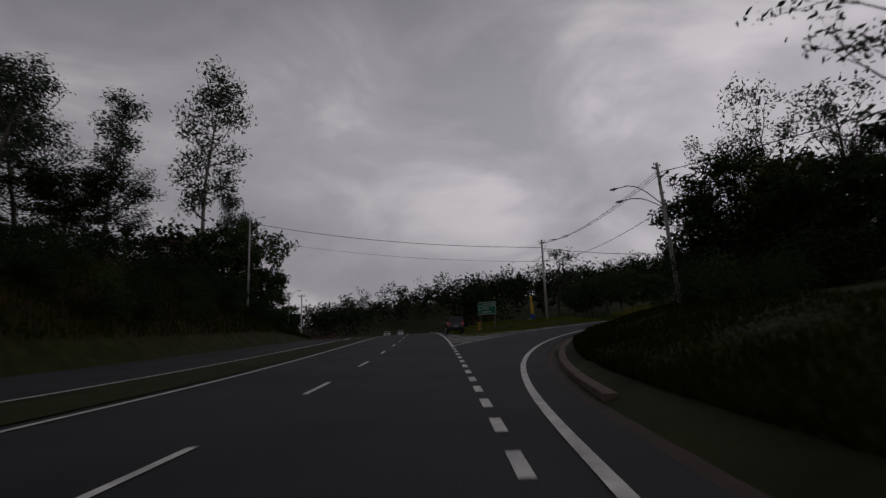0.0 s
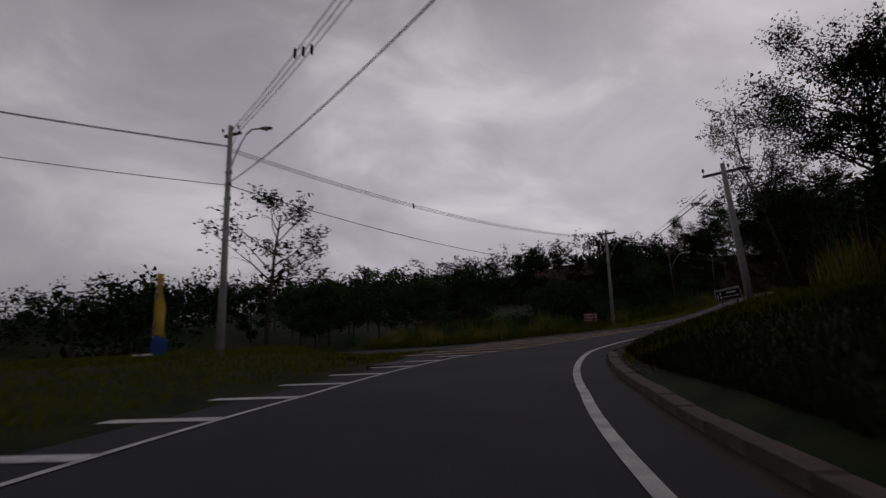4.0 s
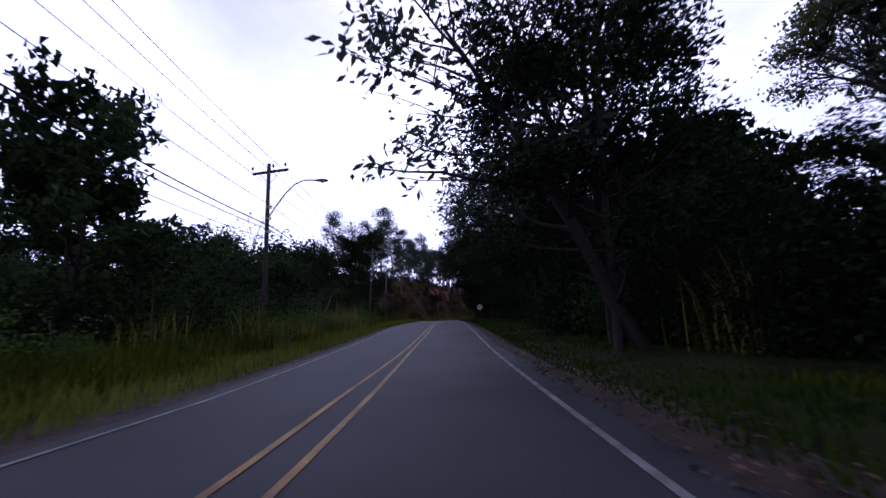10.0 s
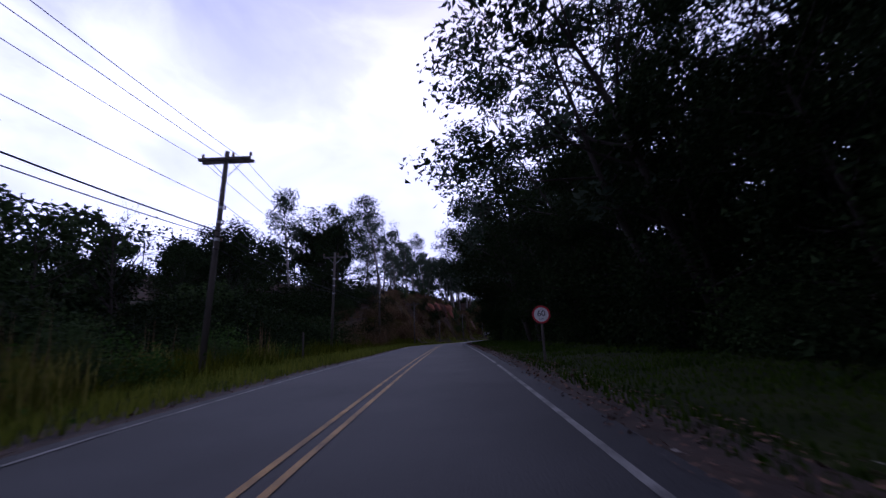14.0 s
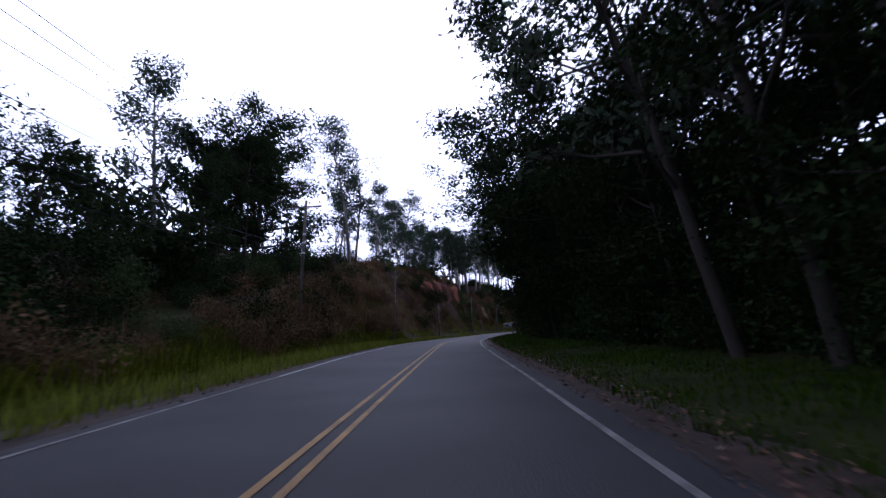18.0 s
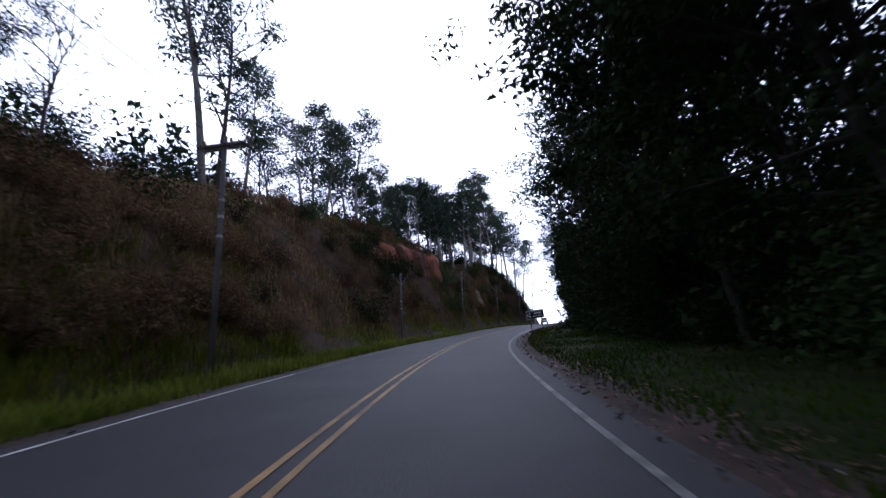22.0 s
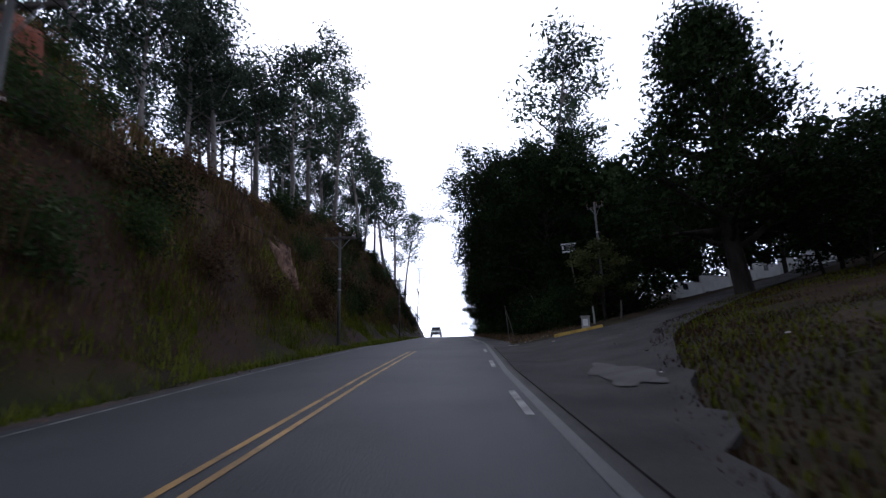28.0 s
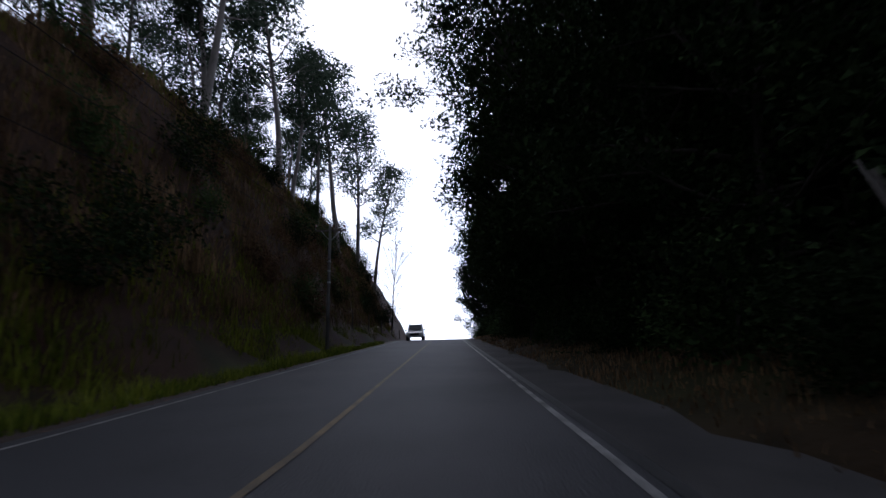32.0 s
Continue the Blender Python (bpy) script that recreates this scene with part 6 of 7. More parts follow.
scatter(["mid_bush", "bush"], 268, 372, 4.0, -24, -18, 0.6, 1.0)
scatter(["tall", "tall", "flat"], 204, 236, 4.2, -26, -15.5, 0.55, 0.75)
# woods past the side road, over the crest
scatter(["near"], 310, 332, 3.8, 6.2, 7.8, 0.8, 1.1)
scatter(["dark"], 332, 392, 4.6, 6.4, 8.5, 0.85, 1.2)
scatter(["bulk", "tall"], 306, 392, 5.0, 10, 16, 0.75, 1.0)
scatter(["thicket", "scrub", "thicket"], 166, 206, 2.2, -24, -16, 0.55, 0.95)
scatter(["bush", "mid_bush"], 298, 388, 2.2, 5.0, 7.0, 0.6, 1.3)
scatter(["bulk"], 312, 380, 6.5, 17, 30, 0.8, 1.0)

# ---- trees that stand out ----
def lone(kind, s, lat, top, own, wide=None, label=""):
    """One tree whose top stands at a height over the road; own: the kind's height."""
    x, y = spot(s, lat)
    h = (top - (land_at(x, y) - float(level(s)))) / own
    return plant(kind, float(x), float(y), h, wide, -0.1, None, label)


def topped(kind, x, y, top, own, wide=None, label=""):
    """One tree at a place, its top at a height in the world."""
    return plant(kind, x, y, (top - land_at(x, y)) / own, wide, -0.1, None, label)


for x, y, top, w in ((-45.1, 89.2, 50.5, 2.0), (-54.0, 74.5, 42.0, 1.6), (-57.4, 64.0, 39.5, 1.7), (-57.4, 69.3, 36.0, 1.3), (-62.0, 62.0, 35.0, 1.3), (-41.2, 95.5, 31.6, 1.1), (-55.0, 57.0, 37.0, 1.4)):
    x, y, top = 1.2 * (0.9997 * x + 0.026 * y), 1.2 * (0.9997 * y - 0.026 * x), 1.25 + 1.2 * (top - 1.25)
    topped("euc", x, y, top, 19.5, w * 1.15, "tall eucalyptus rising over the main road's bank")
for x, y, top, w in ((-44.1, 64.4, 24.0, 1.35), (-46.0, 60.0, 22.0, 1.3), (-49.0, 57.0, 21.0, 1.3)):
    topped("dark", x, y, top, 13, w, "round dense dark tree on the main road's bank")
for x, y, top, w in ((-38.6, 96.6, 23.7, 1.4), (-36.2, 99.6, 20.6, 1.3), (-35.2, 100.5, 15.5, 1.2), (-40.0, 92.0, 21.0, 1.4), (-42.0, 90.0, 20.5, 1.4), (-33.0, 97.0, 11.0, 1.1)):
    topped("mid", x, y, top, 9, w)
for x, y in ((-29.5, 78), (-30.5, 82), (-31.5, 86), (-29.5, 70), (-30.5, 63), (-31.0, 57), (-32, 52), (-32.5, 47), (-32, 90), (-33, 94), (-33.5, 44), (-34.0, 40), (-34.0, 36), (-31, 60), (-32, 54), (-29, 66), (-34, 74), (-36, 68), (-37, 60), (-38, 52), (-35, 84), (-38, 46), (-39, 40), (-36, 78)):
    plant("scrub", x, y, 1.1 + 0.3 * math.sin(x + y), None, -0.2)
for k in range(75):
    x, y = planting.uniform(-38, -23), planting.uniform(22, 96)
    if -19.6 - float(bend(y)) - x > 3.0:
        plant(planting.choice(["scrub", "rust", "scrub", "mid_bush"]), x, y, planting.uniform(0.5, 1.1), None, -0.2)
for k in range(85):
    y, w = planting.uniform(12, 96), planting.uniform(2.5, 12)
    plant(planting.choice(["scrub", "rust", "scrub", "mid_bush"]), -19.6 - float(bend(y)) - w, y, planting.uniform(0.5, 0.95), None, -0.2)
# beside and behind the exit lane
lone("open", 45.9, 14.2, 14.6, 14, 0.75)
lone("dark", 45.1, 12.4, 11.7, 14, 0.75)
lone("mid", 46.4, 9.2, 8.8, 9, 0.8)
lone("mid", 41.0, 13.5, 9.5, 9, 1.0)
lone("olive", 37.0, 14.5, 9.5, 11, 0.85)
lone("open", 34.0, 17.5, 12.0, 14, 0.85)
lone("open", 15.5, 12.8, 12.6, 14, 0.8, "slim open tree leaning over the exit lane's bank")
CORNER = tree("roadside woods", 348, "corner_tree", "tall dense dark tree at the forest's corner", BARK, LEAF_DARK, 15.5, 0.3, 0.5, 26, 4.6, 0.25, 24000, 0.20, 1.1, 4, 2, "round", 0.1, 0.5, 0.03)
cx, cy = spot(83.5, 11.6)
CORNER.matrix_basis = Matrix.LocRotScale((cx, cy, land_at(cx, cy) - 0.2), None, (1.05, 1.05, 1.0))
lone("dark", 84.0, 16.5, 12.5, 14, 0.95)
for s, l, h, w in ((87.0, 13.8, 7.6, 0.72), (82.0, 18.5, 9.5, 0.85), (90.5, 17.0, 7.2, 0.78)):
    lone("dark", s, l, h, 14, w)
lone("tall", 80.0, 14.0, 15.0, 19, 0.9)
for k, (s, l, h) in enumerate(((92, 14, 0.32), (95, 11, 0.3), (94, 19, 0.42), (98, 12, 0.36), (98, 17, 0.46), (100, 21, 0.5), (96, 24, 0.48), (102, 13, 0.48), (89, 20, 0.4), (91, 24, 0.48), (87, 16, 0.36), (103, 9.5, 0.42))):
    if k % 3 == 1:
        grow("olive", s, l, h * 1.15, h * 1.5)
    else:
        grow("thicket", s, l, h * 2.2, h * 2.5)
for s, l, h in ((92, 12, 1.1), (95, 9.6, 1.0), (98, 9, 1.2), (100, 8.4, 1.2), (93.5, 16, 1.2), (90, 17.5, 1.2), (86, 14, 1.1), (101, 10.5, 1.4), (96.5, 14.5, 1.3)):
    grow("bush", s, l, h)
THIN = lone("slim", 100.4, 7.6, 18.4, 14, 1.1, "tall thin leaning tree with sparse fine crown")
tx, ty = spot(100.4, 7.6)
tilt_about = Vector((*TANGENT[np.argmin(np.abs(STATION - 100.4))], 0.0))
THIN.matrix_basis = Matrix.Translation((tx, ty, 0)) @ Matrix.Rotation(radians(-10), 4, tilt_about) @ Matrix.Translation((-tx, -ty, 0)) @ THIN.matrix_basis
lone("open", 106.5, 11.4, 9.0, 14, 0.75)
lone("mid", 105.0, 10.5, 4.6, 9, 0.7)
lone("near", 109.0, 10.2, 5.4, 14, 0.5)
lone("near", 113.5, 5.2, 12.0, 14, 0.9)
lone("open", 116.5, 6.0, 15.5, 14, 1.05)
lone("bare", 104.5, 8.6, 11, 9, 1.3, "leaning dead tree with bare grey limbs")


def edge_tree(kind, s, lat, top, own, wide):
    """A tree at the edge of the woods, its crown leaning out over the verge."""
    b = float(EDGE(s))
    return tipped(lone(kind, s, lat + 1.3 * b, top, own, wide, "leafy tree leaning out over the road"), s, lat + 1.3 * b, 8 + 4.5 * b)


edge_tree("tall", 114.5, 5.8, 13.0, 19, 1.15)
edge_tree("tall", 117.5, 6.2, 15.0, 19, 1.4)
edge_tree("open", 136.4, 6.4, 16.5, 14, 1.2)
edge_tree("open", 151.4, 6.2, 15, 14, 1.2)
edge_tree("tall", 166.0, 6.6, 19, 19, 1.15)
edge_tree("tall", 191.5, 7.4, 19, 19, 1.25)
edge_tree("tall", 225.5, 6.6, 19, 19, 1.2)
edge_tree("tall", 206.0, 6.8, 20, 19, 1.15)
for s, l, h, spin in ((262, 6.6, 17.0, 80), (263.5, 8.2, 20, 90), (259.5, 9.0, 19, 0), (266, 11.2, 20, 0)):
    leaning = lone("airy", s, l, h, 18, 1.15, "tall leaning tree with an open crown over dark undergrowth")
    leaning.matrix_basis = leaning.matrix_basis @ Matrix.Rotation(radians(spin), 4, "Z")
for s, l, h in ((261.5, 8.2, 0.42), (264.5, 9.0, 0.42), (259, 11.5, 0.45), (263, 12.5, 0.48), (257, 14.5, 0.46), (267, 13.5, 0.46), (262, 16.5, 0.5), (254, 13, 0.4)):
    grow("thicket", s, l, h * 1.15, h * 2.2)
for s, l, h in ((256.5, 6.2, 1.0), (260, 6.4, 1.2), (254, 7.4, 1.2), (252, 7.0, 1.2), (263, 7.2, 1.3)):
    grow("bush", s, l, h)
def umbrella_tree(height, spread_r, fork, leaves):
    """A broad tree: a short bole that forks into rising limbs under one wide dome of leaf clumps."""
    rng, nr = random.Random(345), np.random.default_rng(345)
    verts, faces = [], []
    top, f = height, fork * height
    tube(verts, faces, [np.array((0, 0, -0.6)), np.array((0, 0, 0.0)), np.array((0.1, 0.05, f * 0.5)), np.array((0, 0, f))], [0.8, 0.6, 0.5, 0.46], 10)
    clumps = []
    n = 150
    for i in range(n):
        u = (i + 0.5) / n
        az = i * 2.39996 + rng.gauss(0, 0.1)
        q = math.sqrt(u) * spread_r * rng.uniform(0.93, 1.04)
        rise_ = (top - f) * (0.32 + 0.65 * math.sqrt(max(0.0, 1 - (q / (spread_r * 1.06)) ** 2))) - rng.uniform(0, 0.10) * (top - f)
        clumps.append(np.array((q * math.cos(az), q * math.sin(az), f + rise_)))
    arms = []
    for k in range(11):
        az = k * 2 * math.pi / 11 + rng.gauss(0, 0.15)
        d = rng.uniform(0.3, 0.62) * spread_r
        end = np.array((d * math.cos(az), d * math.sin(az), f + (top - f) * rng.uniform(0.38, 0.55)))
        line = [np.array((0, 0, f - 0.2)), np.array((end[0] * 0.25, end[1] * 0.25, f + (end[2] - f) * 0.42)), np.array((end[0] * 0.62, end[1] * 0.62, f + (end[2] - f) * 0.78)), end]
        tube(verts, faces, line, [0.3, 0.22, 0.15, 0.09], 6)
        arms.append(line)
    for c in clumps:
        line = min(arms, key=lambda a: min(np.linalg.norm(c - a[2]), np.linalg.norm(c - a[3])))
        q = line[3] if np.linalg.norm(c - line[3]) < np.linalg.norm(c - line[2]) else line[2]
        m = (q + c) / 2 + np.array((rng.gauss(0, 0.3), rng.gauss(0, 0.3), 0.25))
        tube(verts, faces, [q, m, c], [0.09, 0.06, 0.02], 4)
    t = thing("umbrella_tree", "wide umbrella-crowned tree with visible limbs", "tree", "roadside woods")
    mesh_part("trunk", mesh_of("trunk", verts, faces, BARK, True), t, "forked trunk with rising limbs")
    C = np.array(clumps)[nr.integers(0, n, leaves)]
    off = nr.normal(size=(leaves, 3)) * np.array((0.62, 0.62, 0.38))
    mesh_part("crown", leaf_mesh("crown", C + off, 0.34 * nr.uniform(0.6, 1.3, leaves), LEAF_OLIVE, nr, 0.0, 0.6), t)
    return t


ux, uy = 96.1, 54.0
uz = land_at(ux, uy) - 0.2
umbrella_tree(34.1 - uz, 8.0, 0.47, 16000).matrix_basis = pose(ux, uy, uz)
# outer side
topped("open", 15.5, 73.0, 12.6, 14, 0.95)
lone("flat", 117.0, -15.0, 10.9, 8.5, 0.8, "layered tree standing clear of the scrub")
lone("mid", 116.4, -14.4, 8.0, 9, 0.9)
lone("flat", 129.5, -24, 10.0, 8.5, 0.9)
lone("flat", 137, -38, 11.5, 8.5, 1.0)
lone("bare", 152.0, -22.0, 11.0, 9, 1.3)
for s, l, h, w in ((190, -27, 12.5, 0.85), (184, -21.5, 11.0, 0.8), (196, -31, 12.5, 0.9), (199, -25, 13.0, 0.85), (180, -25, 10.5, 0.8)):
    lone("dark", s, l, h, 14, w)
for s, l, h, w in ((150, -24.5, 8.2, 1.1), (156, -26, 8.8, 1.1), (146, -19.5, 6.4, 0.95), (160, -22, 8.0, 1.0), (142, -22, 6.8, 1.0)):
    lone("mid", s, l, h, 9, w)
scatter(["straw", "tan", "mid_bush", "tan"], 182, 214, 0.75, -19, -10.5, 0.6, 1.1)
lone("dark", 188, -22.7, 13, 14, 1.0)
lone("dark", 218.0, -20.0, 23, 14, 1.3, "large round-headed tree above the bank")
lone("flat", 215.0, -22.0, 20, 8.5, 1.3)
lone("dark", 222.5, -24.0, 21, 14, 1.1)
lone("euc", 211.0, -24.5, 25, 19.5, 1.0)
lone("euc", 240.0, -18.0, 33.0, 19.5, 1.15, "slim forked eucalyptus standing alone on the bank")
lone("open", 240.6, -17.4, 25, 14, 1.0)
lone("bare", 226.0, -14.5, 14, 9, 0.9)
for s, l, h, w in ((256.4, -20.0, 23, 0.75), (264, -22, 26.6, 0.9), (274, -29, 33, 1.1), (273.6, -21.9, 30.6, 1.0), (292.7, -18.6, 26.6, 0.95), (296.6, -17.8, 26.5, 0.9), (298, -16.5, 27, 1.05), (304, -16, 26, 1.15), (310, -15.2, 27, 1.15), (315.6, -15.1, 33, 1.15), (325, -14.6, 36, 1.25), (332, -18, 36, 1.1), (340, -13.5, 29, 0.9), (347, -13, 28, 0.9), (337.0, -13.8, 33, 1.2), (352, -12.0, 33, 1.45), (362, -11.4, 30, 1.2), (372, -10.6, 28, 1.1)):
    lone("euc", s, l, h, 19.5, w)
lone("bare", 372, -8.0, 15, 9, 1.0)
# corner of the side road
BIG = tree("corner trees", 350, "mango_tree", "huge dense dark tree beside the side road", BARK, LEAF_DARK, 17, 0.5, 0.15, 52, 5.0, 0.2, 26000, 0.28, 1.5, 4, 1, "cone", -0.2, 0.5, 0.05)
bx, by = spot(291.6, 15.3)
BIG.matrix_basis = Matrix.Translation((bx, by, land_at(bx, by) - 0.2)) @ Matrix.Rotation(radians(-6), 4, Vector((*TANGENT[np.argmin(np.abs(STATION - 291.6))], 0.0)))
for s, l, h, w in ((311, 11, 17, 1.0), (309, 8.6, 16.5, 0.9), (315, 16, 15, 1.1), (313, 23, 14, 1.1), (316, 30, 15, 1.2)):
    lone("dark", s, l, h, 14, w)
lone("dark", 313, 7.2, 16, 14, 0.9)
for s, l, h in ((316, 7.5, 19), (318, 10.0, 20), (324, 8.0, 20)):
    lone("tall", s, l, h, 19, 1.0)
for s, l, h in ((291.5, 19.5, 0.9), (293.5, 22, 1.1), (289, 20, 0.9), (296, 25.5, 1.2), (291, 24, 1.2), (287, 22, 1.0), (299, 30, 1.3), (294, 29, 1.3), (303, 12, 1.1), (304.5, 13.6, 1.3), (311.5, 21, 1.5), (313.5, 26, 1.5), (315, 31, 1.5), (301, 10.5, 0.42)):
    grow("thicket", s, l, h, h * 1.1)
lone("dark", 322.6, 5.6, 20, 14, 1.2)
lone("dark", 329, 5.4, 20, 14, 1.2)
lone("dark", 336, 5.4, 22, 14, 1.1)
lone("bulk", 321, 19, 16, 14, 1.3)
lone("bulk", 318, 40, 17, 14, 1.2)
lone("bulk", 326, 48, 18, 14, 1.2)
lone("euc", 317, 11.7, 31, 19.5, 1.7)
lone("euc", 345, 19, 40, 19.5, 1.3)
for s, l, h in ((308, 9.5, 0.9), (311, 8.8, 0.9), (314, 10.5, 1.0), (317, 9.0, 0.9), (320, 11, 1.0), (323, 9.2, 0.9), (326, 11.5, 1.0), (329, 9.5, 0.9), (332, 11.5, 1.0), (336, 9.6, 1.0), (340, 11.6, 1.0), (345, 10.2, 1.0), (313, 14, 1.1), (321, 15, 1.1), (330, 15, 1.1), (338, 15.5, 1.1)):
    grow("thicket", s, l, h, h * 1.2)
lone("olive", 297.0, 9.4, 5.6, 11, 0.6, "pale green bushy tree on the corner's grass")
for s, l in ((275, 14.5), (268, 12.5), (272, 18), (263, 12), (278, 20), (280, 17), (283, 21)):
    grow("mid_bush", s, l, 0.75)
for s, l, h in ((298.0, 8.0, 0.9), (298.5, 11.5, 1.1), (299.5, 9.6, 1.2), (302, 8.0, 1.3), (304, 9.4, 1.5), (301, 12.5, 1.3), (306, 12.5, 1.6)):
    grow("bush", s, l, h)
scatter(["bulk", "mid"], 266, 300, 5.5, 34, 46, 0.7, 1.0)
# dark undergrowth below the corner tree
for s, l, h in ((82, 13.5, 1.2), (85, 15, 1.3), (88, 14, 1.2), (84, 18, 1.4), (87.5, 19, 1.4), (80, 17, 1.3), (91, 17.5, 1.2), (79, 12.8, 1.0), (81, 21, 1.5), (86, 23, 1.5)):
    grow("thicket", s, l, 0.75 * h, h)
for s, l, h, w in ((133.0, 6.4, 11.8, 1.25), (153.0, 5.4, 16.5, 1.3), (199.0, 7.0, 18.0, 1.25), (214.0, 5.8, 18.0, 1.3), (233.0, 7.4, 19.0, 1.1)):
    edge_tree("tall", s, l, h, 19, w)


def overhanging(kind, s, lat, top, own, wide, lean):
    """A tree at the forest's edge that leans out over the road."""
    return tipped(lone(kind, s, lat, top, own, wide, "open-crowned tree leaning out over the road"), s, lat, lean)


for s, l, top, w, lean in ((113.5, 6.0, 13.5, 1.3, 21), (116.5, 6.8, 15.0, 1.2, 18), (137.0, 7.4, 15.0, 1.2, 20), (186.5, 8.0, 16.5, 1.2, 17), (183.0, 8.4, 18.0, 1.2, 12), (262.5, 7.6, 16.5, 1.3, 12)):
    overhanging("open", s, l, top, 14, w, lean)
for s, l, top, w, lean in ((231.0, 9.6, 18.0, 1.0, 6), (252.0, 8.8, 18.0, 1.0, 12), (255.0, 10.4, 19.0, 0.95, 10), (216.5, 7.6, 17.5, 1.2, 17), (219.5, 8.4, 18.5, 1.1, 13), (259.0, 14.5, 16.0, 0.95, 3), (264.0, 17.5, 18.0, 1.0, 3), (318.0, 7.0, 18.0, 1.2, 14), (326.0, 6.6, 19.0, 1.2, 13)):
    overhanging("airy", s, l, top, 18, w, lean)
for s, l, top, w in ((228.5, 8.6, 14.5, 1.0), (232.5, 8.8, 12.5, 0.9), (236.5, 9.0, 7.4, 0.8), (240.0, 8.4, 6.6, 0.8), (243.0, 9.4, 6.4, 0.8), (232.0, 13.0, 9.0, 1.0), (208.0, 12.5, 12.0, 1.0), (203.0, 13.0, 11.5, 1.0), (212.5, 12.5, 12.0, 1.0), (197.0, 13.0, 11.0, 1.0), (134.0, 10.5, 8.0, 0.8), (139.0, 11.8, 10.0, 0.9), (145.0, 12.2, 9.8, 0.95), (128.0, 9.8, 6.6, 0.7), (151.0, 12.8, 10.2, 0.95)):
    lone("near", s, l, top, 14, w)
for s, l, top, w in ((47.8, 11.2, 8.0, 0.72), (50.0, 10.6, 7.2, 0.65), (101.0, 15.0, 7.0, 0.7), (103.0, 12.8, 6.4, 0.6), (126.0, 16.0, 9.5, 0.75), (131.0, 18.5, 11.0, 0.8)):
    lone("dark", s, l, top, 14, w)
for s, l, h, lean in ((300.2, 4.0, 2.4, 14), (300.0, 3.6, 2.0, 4), (303.0, 6.8, 3.0, 22)):
    settle(stump_post(h, 0.028, "pale bare leaning sapling at the woods' edge", BARK_PALE), s, l, lean=-lean)
for s, l, top, w in ((143.0, 20.5, 16.0, 1.2), (147.0, 23.5, 18.5, 1.3), (151.0, 26.5, 20.0, 1.3), (155.0, 30.0, 21.0, 1.4), (159.0, 25.0, 20.0, 1.3), (149.0, 31.0, 19.5, 1.3)):
    lone("bulk", s, l, top, 14, w)
# tall yellowing growth where the woods begin
for k in range(16):
    grow(planting.choice(["cane", "green_cane", "cane", "light_bush"]), planting.uniform(109, 114.5), planting.uniform(8.2, 10.2), planting.uniform(1.0, 1.6))


# ---- woods on the far land, and growth too fine to count ----
def far_woods():
    """Crowns of the far woods, as clumps of coarse sprays over low trunks."""
    nr = np.random.default_rng(5)
    cs, zs = [], []
    spots_ = []
    for i in range(1500):
        a = nr.uniform(-75, 130)
        d = nr.uniform(60, 330) if a < 95 else nr.uniform(90, 320)
        x, y = 20 + d * math.sin(radians(a)), 45 + d * math.cos(radians(a))
        spots_.append((x, y))
    P_ = np.array(spots_)
    s, l = station_of(P_[:, 0], P_[:, 1])
    w = -19.6 - bend(P_[:, 1]) - P_[:, 0]
    keep = (np.abs(l) > np.where((l < 0) & (s > 80) & (s < 200), 60, np.where((s > 50) & (s <= 80) & (l < 0), 22, 30))) & ((s > 84) | (P_[:, 0] > 34) | ((P_[:, 0] > 2) & (P_[:, 1] > 92)) | ((w > 14) & (P_[:, 1] > 75)) | (P_[:, 1] > 175)) & (np.hypot(P_[:, 0] - 96.1, P_[:, 1] - 54) > 10)
    keep &= ~((s < 90) & (l < 0) & (np.abs(P_[:, 0] - np.interp(P_[:, 1], (70, 85, 125, 160), (24, 20.5, 18, 14))) < 6) & (P_[:, 1] < 150))
    keep &= ~((P_[:, 0] + bend(P_[:, 1]) > -20) & (P_[:, 0] + bend(P_[:, 1]) < 4) & (P_[:, 1] < 150))
    P_ = P_[keep]
    z = land(P_[:, 0], P_[:, 1])
    verts, faces, leaves, sizes = [], [], [], []
    for (x, y), zz in zip(P_, z):
        h = nr.uniform(6.5, 12.5)
        tube(verts, faces, [np.array((x, y, zz - 0.3)), np.array((x, y, zz + h * 0.6))], [0.2, 0.1], 4)
        blobs = nr.normal(size=(9, 3)) * (h * 0.21, h * 0.21, h * 0.17) + (x, y, zz + h * 0.66)
        n = 150
        c = blobs[nr.integers(0, 9, n)] + nr.normal(size=(n, 3)) * (h * 0.085)
        c[:, 2] = np.maximum(c[:, 2], zz + 0.3)
        under = nr.normal(size=(40, 3)) * (h * 0.24, h * 0.22, 0) + (x, y, zz)
        under[:, 2] += nr.uniform(0, h * 0.5, 40)
        leaves.append(np.vstack([c, under]))
        sizes.append(nr.uniform(0.45, 1.15, n + 40))
    ob = tagged(new("far_woods"), "dark green woods covering the far slopes", "woods", kind="stuff")
    mesh_part("trunks", mesh_of("trunks", verts, faces, BARK), ob)
    mesh_part("crowns", leaf_mesh("crowns", np.vstack(leaves), np.concatenate(sizes), LEAF_DARK, nr, 0, 0.6, True), ob)


far_woods()


